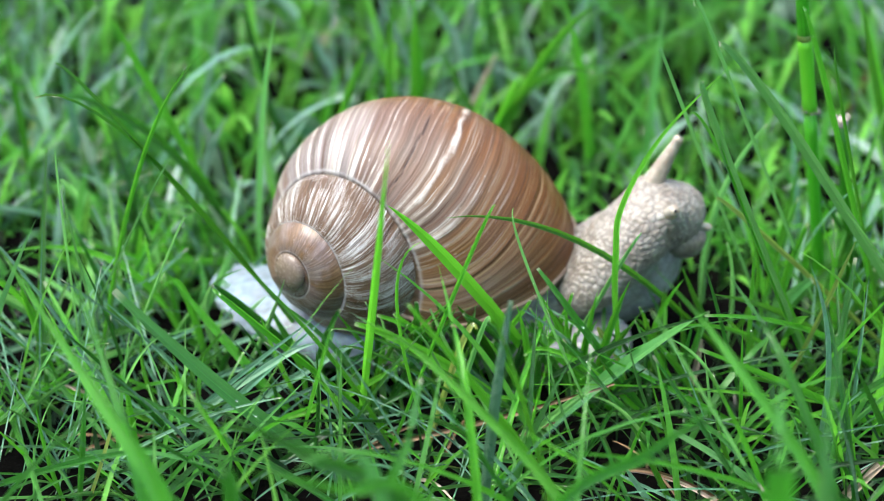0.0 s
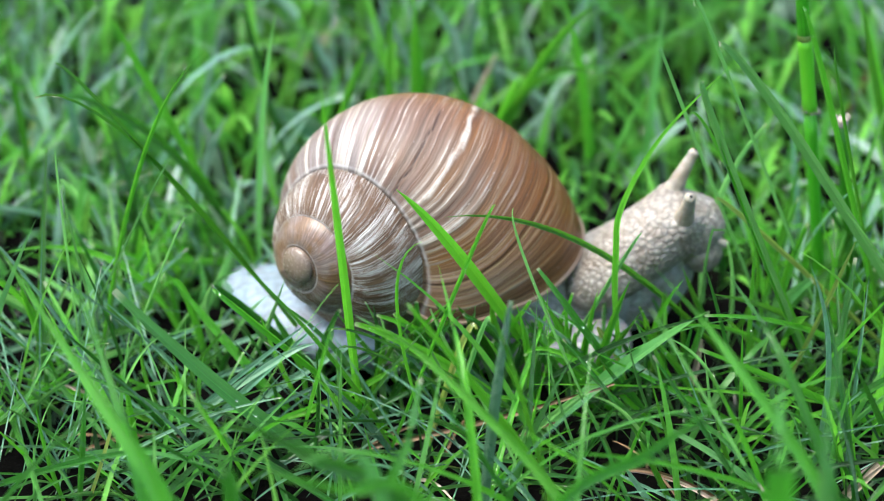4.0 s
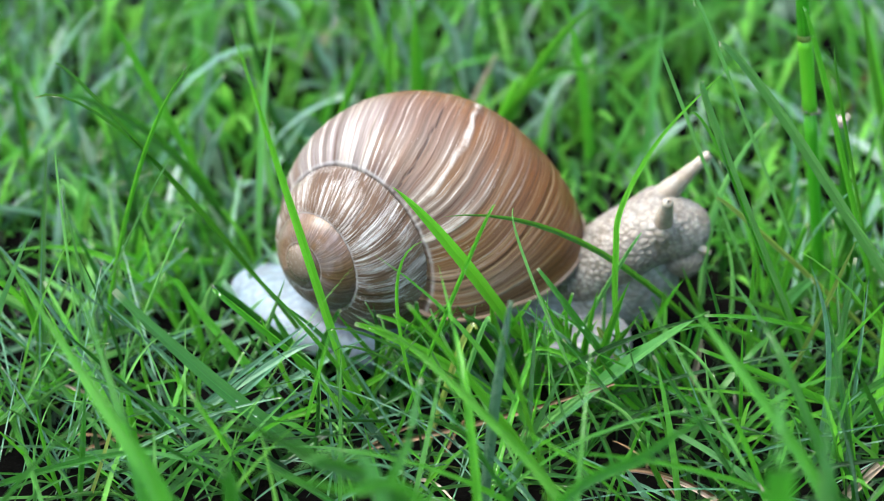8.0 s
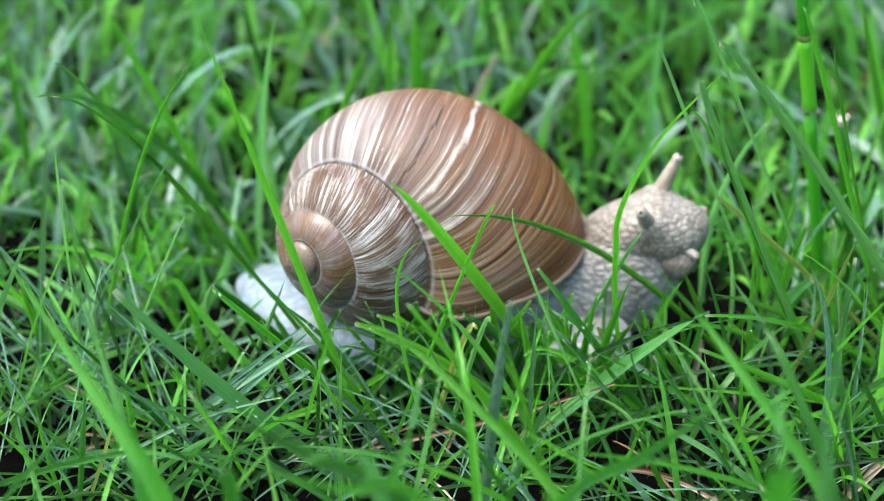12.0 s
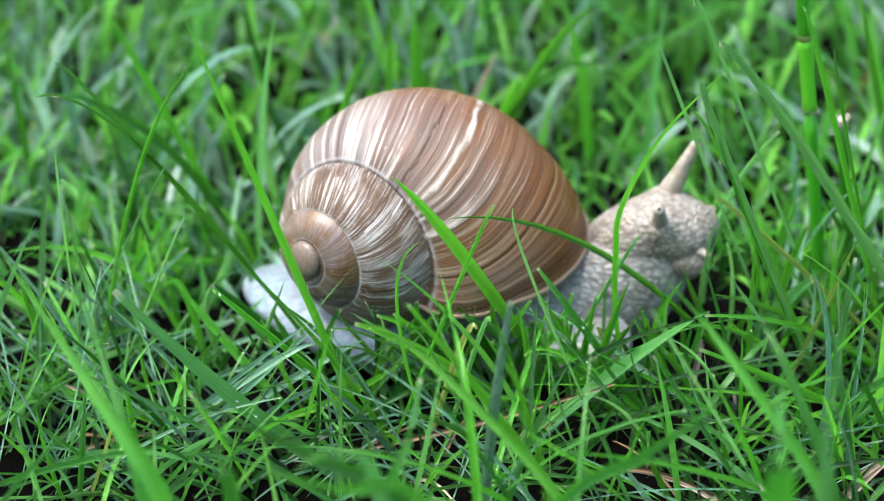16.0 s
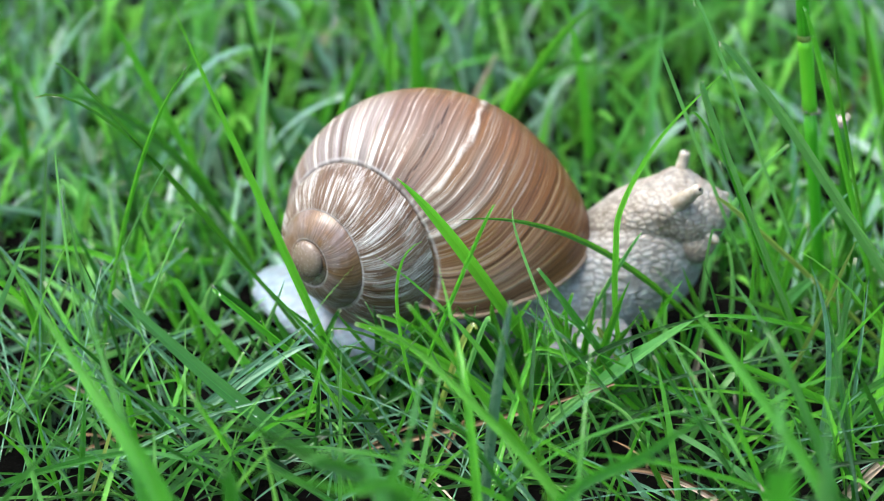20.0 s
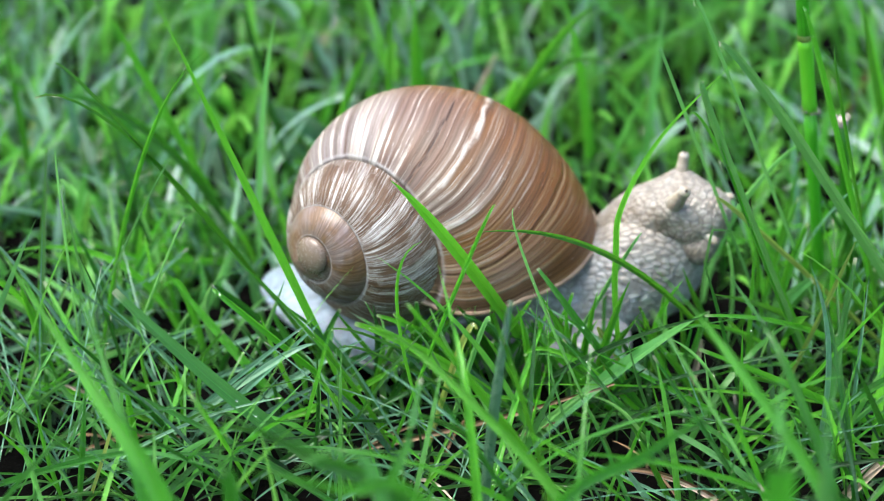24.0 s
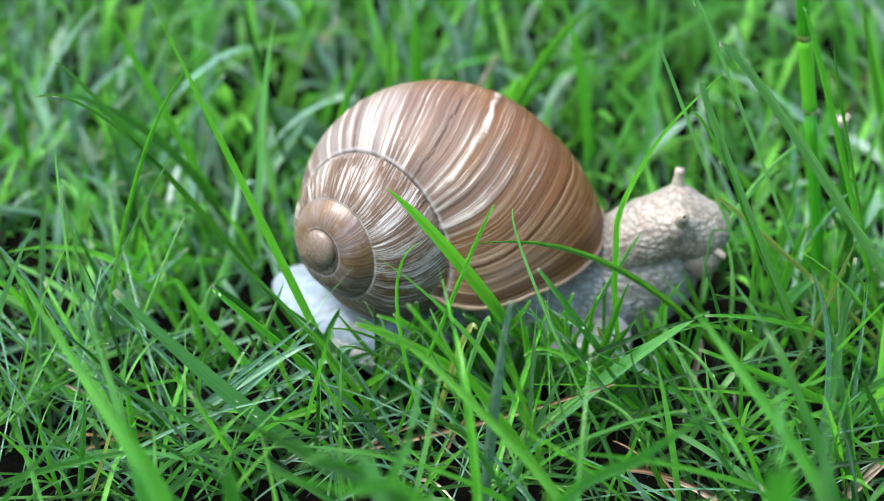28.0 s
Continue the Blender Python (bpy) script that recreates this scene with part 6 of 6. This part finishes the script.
def motions():
    walk(shell, [
        (0, pose(-0.01885, -0.01183, 0.01775, 85.00, 0.56, -44.45)),
        (1, pose(-0.01869, -0.01186, 0.01800, 84.80, 0.82, -44.38)),
        (2, pose(-0.01840, -0.01181, 0.01825, 84.64, 1.05, -44.52)),
        (3, pose(-0.01811, -0.01182, 0.01852, 84.22, 1.00, -44.41)),
        (3.5, pose(-0.01800, -0.01180, 0.01858, 84.02, 0.99, -44.44)),
        (5.5, pose(-0.01743, -0.01191, 0.01897, 83.68, 0.54, -43.90)),
        (6, pose(-0.01743, -0.01191, 0.01901, 83.75, 0.74, -43.88)),
        (7, pose(-0.01734, -0.01185, 0.01907, 83.72, 0.76, -44.03)),
        (8, pose(-0.01734, -0.01193, 0.01912, 83.46, 0.69, -43.75)),
        (9, pose(-0.01740, -0.01194, 0.01925, 83.39, 0.81, -43.75)),
        (10, pose(-0.01744, -0.01192, 0.01917, 83.39, 0.69, -43.77)),
        (11, pose(-0.01741, -0.01193, 0.01933, 83.14, 0.60, -43.76)),
        (12, pose(-0.01732, -0.01189, 0.01950, 83.33, 0.47, -43.93)),
        (12.5, pose(-0.01724, -0.01196, 0.01962, 82.96, 0.30, -43.64)),
        (14.5, pose(-0.01707, -0.01194, 0.01971, 83.12, 0.15, -43.70)),
        (16, pose(-0.01691, -0.01200, 0.01969, 83.10, 0.19, -43.48)),
        (17, pose(-0.01678, -0.01200, 0.01966, 83.13, -0.00, -43.48)),
        (18, pose(-0.01666, -0.01199, 0.01963, 83.11, -0.14, -43.51)),
        (19, pose(-0.01658, -0.01195, 0.01962, 83.24, -0.06, -43.67)),
        (20, pose(-0.01652, -0.01189, 0.01962, 83.13, -0.05, -43.83)),
        (21, pose(-0.01639, -0.01186, 0.01968, 83.26, -0.09, -43.96)),
        (21.5, pose(-0.01632, -0.01184, 0.01969, 83.05, -0.43, -43.96)),
        (23.5, pose(-0.01607, -0.01175, 0.01983, 82.96, -0.58, -44.22)),
        (24, pose(-0.01595, -0.01177, 0.02011, 82.80, -0.33, -44.19)),
        (25, pose(-0.01573, -0.01173, 0.02030, 82.55, -0.37, -44.25)),
        (26, pose(-0.01545, -0.01172, 0.02054, 82.57, -0.12, -44.31)),
        (27, pose(-0.01517, -0.01169, 0.02074, 82.50, -0.15, -44.40)),
        (28, pose(-0.01492, -0.01165, 0.02109, 82.20, -0.40, -44.48)),
    ])
    walk(head, [
        (0, pose(0.02887, 0.00150, 0.01723, 0.00, 5.70, 32.96)),
        (1, pose(0.02967, 0.00150, 0.01687, 0.00, 6.78, 30.21)),
        (2, pose(0.03046, 0.00150, 0.01650, 0.00, 7.86, 27.47)),
        (3, pose(0.03106, 0.00150, 0.01615, 0.00, 8.92, 25.03)),
        (3.5, pose(0.03126, 0.00150, 0.01599, 0.00, 9.50, 24.05)),
        (4.5, pose(0.03155, 0.00150, 0.01567, 0.00, 10.81, 22.55)),
        (5.5, pose(0.03158, 0.00150, 0.01540, 0.00, 11.80, 20.93)),
        (6, pose(0.03145, 0.00150, 0.01530, 0.00, 11.98, 19.83)),
        (7, pose(0.03047, 0.00150, 0.01524, 0.00, 11.58, 17.31)),
        (8, pose(0.02925, 0.00150, 0.01529, 0.00, 9.38, 12.46)),
        (9, pose(0.02853, 0.00150, 0.01530, 0.00, 3.12, 1.49)),
        (10, pose(0.02816, 0.00150, 0.01534, 0.00, -2.09, -8.83)),
        (11, pose(0.02842, 0.00150, 0.01550, 0.00, 0.26, -11.36)),
        (12, pose(0.02889, 0.00150, 0.01563, 0.00, 3.78, -10.91)),
        (12.5, pose(0.02904, 0.00150, 0.01563, 0.00, 4.11, -10.73)),
        (13.5, pose(0.02931, 0.00150, 0.01558, 0.00, 4.10, -9.87)),
        (14.5, pose(0.02959, 0.00150, 0.01552, 0.00, 3.70, -8.82)),
        (16, pose(0.03015, 0.00150, 0.01558, 0.00, 3.67, -8.08)),
        (17, pose(0.03092, 0.00150, 0.01588, 0.00, 5.53, -9.24)),
        (18, pose(0.03175, 0.00150, 0.01647, 0.00, 7.23, -12.10)),
        (19, pose(0.03218, 0.00150, 0.01756, 0.00, 5.36, -18.86)),
        (19.5, pose(0.03222, 0.00150, 0.01813, 0.00, 4.63, -20.63)),
        (20, pose(0.03156, 0.00150, 0.01849, 0.00, 7.01, -11.71)),
        (21, pose(0.03133, 0.00150, 0.01888, 0.00, 3.23, -7.89)),
        (21.5, pose(0.03139, 0.00150, 0.01882, 0.00, 2.38, -9.56)),
        (22.5, pose(0.03162, 0.00150, 0.01864, 0.00, 0.79, -15.10)),
        (23.5, pose(0.03185, 0.00150, 0.01833, 0.00, 0.17, -19.51)),
        (24, pose(0.03192, 0.00150, 0.01813, 0.00, 0.56, -19.76)),
        (25, pose(0.03197, 0.00150, 0.01762, 0.00, 2.63, -16.59)),
        (26, pose(0.03197, 0.00150, 0.01702, 0.00, 5.76, -10.91)),
        (27, pose(0.03194, 0.00150, 0.01639, 0.00, 9.31, -4.23)),
        (28, pose(0.03193, 0.00150, 0.01577, 0.00, 12.65, 1.95)),
    ])
    walk(forebody, [
        (0, pose(-0.00191, 0.00000, -0.00143, 0.00, -2.53, 3.30)),
        (1, pose(-0.00162, 0.00000, -0.00099, 0.00, -1.03, 3.02)),
        (2, pose(-0.00130, 0.00000, -0.00057, 0.00, 0.41, 2.75)),
        (3, pose(-0.00106, 0.00000, -0.00027, 0.00, 1.57, 2.50)),
        (3.5, pose(-0.00100, 0.00000, -0.00017, 0.00, 2.04, 2.41)),
        (4.5, pose(-0.00096, 0.00000, -0.00002, 0.00, 2.83, 2.25)),
        (5.5, pose(-0.00109, 0.00000, -0.00000, 0.00, 3.31, 2.09)),
        (6, pose(-0.00125, 0.00000, -0.00006, 0.00, 3.39, 1.98)),
        (7, pose(-0.00205, 0.00000, -0.00054, 0.00, 2.62, 1.73)),
        (8, pose(-0.00297, 0.00000, -0.00117, 0.00, 1.49, 1.25)),
        (9, pose(-0.00355, 0.00000, -0.00151, 0.00, 1.16, 0.15)),
        (10, pose(-0.00379, 0.00000, -0.00164, 0.00, 1.09, -0.88)),
        (11, pose(-0.00350, 0.00000, -0.00155, 0.00, 0.85, -1.14)),
        (12, pose(-0.00307, 0.00000, -0.00136, 0.00, 0.78, -1.09)),
        (12.5, pose(-0.00296, 0.00000, -0.00128, 0.00, 0.91, -1.07)),
        (13.5, pose(-0.00279, 0.00000, -0.00113, 0.00, 1.28, -0.99)),
        (14.5, pose(-0.00264, 0.00000, -0.00097, 0.00, 1.71, -0.88)),
        (16, pose(-0.00219, 0.00000, -0.00069, 0.00, 2.14, -0.81)),
        (17, pose(-0.00144, 0.00000, -0.00035, 0.00, 2.11, -0.92)),
        (18, pose(-0.00047, 0.00000, 0.00000, 0.00, 1.57, -1.21)),
        (19, pose(0.00046, 0.00000, 0.00024, 0.00, 0.07, -1.89)),
        (19.5, pose(0.00080, 0.00000, 0.00029, 0.00, -0.89, -2.06)),
        (20, pose(0.00051, 0.00000, -0.00008, 0.00, -2.42, -1.17)),
        (21, pose(0.00053, 0.00000, -0.00016, 0.00, -3.14, -0.79)),
        (21.5, pose(0.00055, 0.00000, -0.00012, 0.00, -2.90, -0.96)),
        (22.5, pose(0.00062, 0.00000, 0.00001, 0.00, -2.19, -1.51)),
        (23.5, pose(0.00063, 0.00000, 0.00014, 0.00, -1.34, -1.95)),
        (24, pose(0.00057, 0.00000, 0.00016, 0.00, -0.92, -1.98)),
        (25, pose(0.00032, 0.00000, 0.00014, 0.00, -0.09, -1.66)),
        (26, pose(-0.00002, 0.00000, 0.00010, 0.00, 0.80, -1.09)),
        (27, pose(-0.00038, 0.00000, 0.00007, 0.00, 1.75, -0.42)),
        (28, pose(-0.00070, 0.00000, 0.00007, 0.00, 2.72, 0.20)),
    ])
    walk(far_tentacle, [
        (0, pose(0.03192, 0.00460, 0.02787, -10.06, 28.09, 0.00)),
        (0.5, pose(0.03251, 0.00460, 0.02804, -9.42, 27.95, 0.00)),
        (1, pose(0.03144, 0.00460, 0.02700, -10.71, 21.32, 0.00)),
        (2, pose(0.03137, 0.00460, 0.02673, -10.44, 14.66, 0.00)),
        (3, pose(0.03216, 0.00460, 0.02603, -10.41, 15.90, 0.00)),
        (3.5, pose(0.03315, 0.00460, 0.02594, -9.84, 20.80, 0.00)),
        (5.5, pose(0.03668, 0.00460, 0.02506, -8.01, 39.10, 0.00)),
        (6, pose(0.03736, 0.00460, 0.02514, -7.41, 41.82, 0.00)),
        (7, pose(0.03706, 0.00460, 0.02524, -6.90, 43.76, 0.00)),
        (8, pose(0.03608, 0.00460, 0.02515, -6.71, 44.86, 0.00)),
        (9, pose(0.03369, 0.00460, 0.02577, -6.68, 34.99, 0.00)),
        (10, pose(0.03225, 0.00460, 0.02567, -6.62, 29.04, 0.00)),
        (11, pose(0.03061, 0.00460, 0.02523, -7.83, 17.81, 0.00)),
        (12, pose(0.03199, 0.00460, 0.02498, -8.15, 24.34, 0.00)),
        (12.5, pose(0.03230, 0.00460, 0.02497, -8.12, 25.41, 0.00)),
        (14.5, pose(0.03347, 0.00460, 0.02577, -7.10, 27.00, 0.00)),
        (16, pose(0.03430, 0.00460, 0.02708, -6.23, 25.27, 0.00)),
        (17, pose(0.03518, 0.00460, 0.02761, -6.17, 24.73, 0.00)),
        (18, pose(0.03604, 0.00460, 0.02839, -6.18, 23.64, 0.00)),
        (19, pose(0.03744, 0.00460, 0.02882, -6.32, 29.26, 0.00)),
        (19.5, pose(0.03790, 0.00460, 0.02873, -6.54, 33.09, 0.00)),
        (20, pose(0.03280, 0.00460, 0.02559, -13.03, 13.59, 0.00)),
        (20.5, pose(0.03254, 0.00460, 0.02462, -16.62, 19.99, 0.00)),
        (21, pose(0.03232, 0.00460, 0.02453, -17.42, 19.81, 0.00)),
        (21.5, pose(0.03231, 0.00460, 0.02453, -17.12, 17.89, 0.00)),
        (23.5, pose(0.03252, 0.00460, 0.02506, -13.45, 7.41, 0.00)),
        (25, pose(0.03278, 0.00460, 0.02576, -10.55, 7.16, 0.00)),
        (26, pose(0.03273, 0.00460, 0.02541, -10.41, 7.11, 0.00)),
        (27, pose(0.03268, 0.00460, 0.02488, -10.46, 7.52, 0.00)),
        (28, pose(0.03210, 0.00460, 0.02294, -13.54, 3.74, 0.00)),
    ])
    walk(near_tentacle, [
        (0, pose(0.03089, -0.00470, 0.02193, 46.94, 14.84, 0.00)),
        (1, pose(0.03153, -0.00470, 0.02229, 41.24, 11.54, 0.00)),
        (3, pose(0.03223, -0.00470, 0.02334, 31.30, 2.98, 0.00)),
        (3.5, pose(0.03250, -0.00470, 0.02387, 28.41, 3.57, 0.00)),
        (5.5, pose(0.03319, -0.00470, 0.02457, 24.03, 6.52, 0.00)),
        (6, pose(0.03275, -0.00470, 0.02466, 23.51, 4.40, 0.00)),
        (7, pose(0.03165, -0.00470, 0.02456, 23.45, 4.53, 0.00)),
        (8, pose(0.02985, -0.00470, 0.02343, 26.68, 2.83, 0.00)),
        (9, pose(0.02718, -0.00470, 0.02325, 26.98, -7.87, 0.00)),
        (10, pose(0.02588, -0.00470, 0.02247, 30.79, -11.86, 0.00)),
        (11, pose(0.02559, -0.00470, 0.02229, 32.08, -17.47, 0.00)),
        (12, pose(0.02620, -0.00470, 0.02177, 35.18, -19.41, 0.00)),
        (12.5, pose(0.02599, -0.00470, 0.02141, 36.23, -25.22, 0.00)),
        (14.5, pose(0.02705, -0.00470, 0.02124, 37.32, -20.60, 0.00)),
        (15.5, pose(0.02777, -0.00470, 0.02194, 34.03, -14.22, 0.00)),
        (16.5, pose(0.02950, -0.00470, 0.02273, 31.76, -0.72, 0.00)),
        (17, pose(0.03014, -0.00470, 0.02352, 29.32, 1.22, 0.00)),
        (18, pose(0.03143, -0.00470, 0.02448, 28.13, 6.00, 0.00)),
        (19, pose(0.03258, -0.00470, 0.02500, 30.45, 16.43, 0.00)),
        (20, pose(0.03397, -0.00470, 0.02534, 28.84, 32.38, 0.00)),
        (21, pose(0.03299, -0.00470, 0.02579, 29.80, 25.22, 0.00)),
        (21.5, pose(0.03209, -0.00470, 0.02596, 30.41, 16.64, 0.00)),
        (23.5, pose(0.03205, -0.00470, 0.02526, 32.80, 17.26, 0.00)),
        (25, pose(0.03239, -0.00470, 0.02447, 32.55, 17.93, 0.00)),
        (26, pose(0.03216, -0.00470, 0.02317, 35.95, 14.18, 0.00)),
        (27, pose(0.03200, -0.00470, 0.02194, 39.61, 8.79, 0.00)),
        (28, pose(0.03205, -0.00470, 0.02107, 41.47, 4.45, 0.00)),
    ])
    walk(tail, [
        (0, pose(0.00080, 0, 0)),
        (3, pose(0.00220, 0, 0)),
        (6, pose(0.00350, 0, 0)),
        (8, pose(0.00380, 0, 0)),
        (12.5, pose(0.00450, 0, 0)),
        (17, pose(0.00570, 0, 0)),
        (21.5, pose(0.00700, 0, 0)),
        (28, pose(0.00950, 0, 0)),
    ])
    walk(tall_blade, [
        (0, pose(0.00000, 0.00000, 0.00000, 27.44, 19.01, 13.27)),
        (1, pose(0.00000, 0.00000, 0.00000, 26.41, 17.36, 12.45)),
        (2, pose(0.00000, 0.00000, 0.00000, 24.13, 16.28, 11.16)),
        (3, pose(0.00000, 0.00000, 0.00000, 20.39, 15.71, 9.31)),
        (3.5, pose(0.00000, 0.00000, 0.00000, 18.77, 15.18, 8.49)),
        (5.5, pose(0.00000, 0.00000, 0.00000, 12.03, 10.26, 4.99)),
        (6, pose(0.00000, 0.00000, 0.00000, 10.70, 8.68, 4.31)),
        (8, pose(0.00000, 0.00000, 0.00000, 7.16, 6.26, 2.75)),
        (11, pose(0.00000, 0.00000, 0.00000, 3.65, 2.69, 1.30)),
        (12.5, pose(0.00000, 0.00000, 0.00000, 2.48, 2.03, 0.87)),
        (14.5, pose(0.00000, 0.00000, 0.00000, 1.08, 0.89, 0.37)),
        (17, pose(0.00000, 0.00000, 0.00000, 0.01, 0.00, 0.00)),
        (21, pose(0.00000, 0.00000, 0.00000, -1.38, -1.27, -0.45)),
        (25, pose(0.00000, 0.00000, 0.00000, -2.60, -3.03, -0.81)),
        (28, pose(0.00000, 0.00000, 0.00000, -2.84, -3.33, -0.88)),
    ])
    walk(arching_blade, [
        (0, pose(0.00000, 0.00000, 0.00000, 2.69, -1.99, -2.83)),
        (12.5, pose(0.00000, 0.00000, 0.00000, 2.05, -1.91, -2.34)),
        (14.5, pose(0.00000, 0.00000, 0.00000, 1.00, -0.96, -1.14)),
        (17, pose(0.00000, 0.00000, 0.00000, -0.04, 0.02, 0.03)),
        (20, pose(0.00000, 0.00000, 0.00000, -0.64, 0.80, 0.81)),
        (25, pose(0.00000, 0.00000, 0.00000, -2.61, 1.93, 2.67)),
        (28, pose(0.00000, 0.00000, 0.00000, -5.30, 6.44, 6.50)),
    ])
    walk(pushed_blade, [
        (0, pose(0.00000, 0.00000, 0.00000, 0.06, -0.02, -0.01)),
        (11, pose(0.00000, 0.00000, 0.00000, -0.25, -0.22, -0.02)),
        (12.5, pose(0.00000, 0.00000, 0.00000, 0.06, -0.02, -0.01)),
        (14.5, pose(0.00000, 0.00000, 0.00000, 1.27, 1.41, 0.21)),
        (17, pose(0.00000, 0.00000, 0.00000, 2.14, 2.82, 0.51)),
        (20, pose(0.00000, 0.00000, 0.00000, 4.81, 4.09, 0.56)),
        (25, pose(0.00000, 0.00000, 0.00000, 3.18, 6.99, 1.69)),
        (28, pose(0.00000, 0.00000, 0.00000, 3.75, 6.39, 1.44)),
    ])
    walk(draped_blade, [
        (0, pose(0.00000, 0.00000, 0.00000, -0.12, 0.06, -0.15)),
        (11, pose(0.00000, 0.00000, 0.00000, -0.49, -0.28, -0.75)),
        (17, pose(0.00000, 0.00000, 0.00000, 0.31, 0.56, 0.57)),
        (20, pose(0.00000, 0.00000, 0.00000, 1.35, 2.10, 2.38)),
        (24, pose(0.00000, 0.00000, 0.00000, 4.56, 4.52, 7.32)),
        (28, pose(0.00000, 0.00000, 0.00000, 5.25, 2.74, 7.90)),
    ])
    walk(broad_blade, [
        (0, pose(0.00000, 0.00000, 0.00000, 5.66, -1.57, 3.08)),
        (3, pose(0.00000, 0.00000, 0.00000, 3.78, 0.62, 2.36)),
        (6, pose(0.00000, 0.00000, 0.00000, 2.85, 0.24, 1.73)),
        (8, pose(0.00000, 0.00000, 0.00000, 2.50, -0.01, 1.48)),
        (11, pose(0.00000, 0.00000, 0.00000, 1.49, -0.67, 0.77)),
        (12.5, pose(0.00000, 0.00000, 0.00000, 0.88, -0.38, 0.46)),
        (17, pose(0.00000, 0.00000, 0.00000, 0.14, 0.22, 0.12)),
        (20, pose(0.00000, 0.00000, 0.00000, 0.92, 0.91, 0.69)),
        (25, pose(0.00000, 0.00000, 0.00000, 0.89, -0.60, 0.43)),
        (28, pose(0.00000, 0.00000, 0.00000, 1.88, -1.36, 0.89)),
    ])


motions()
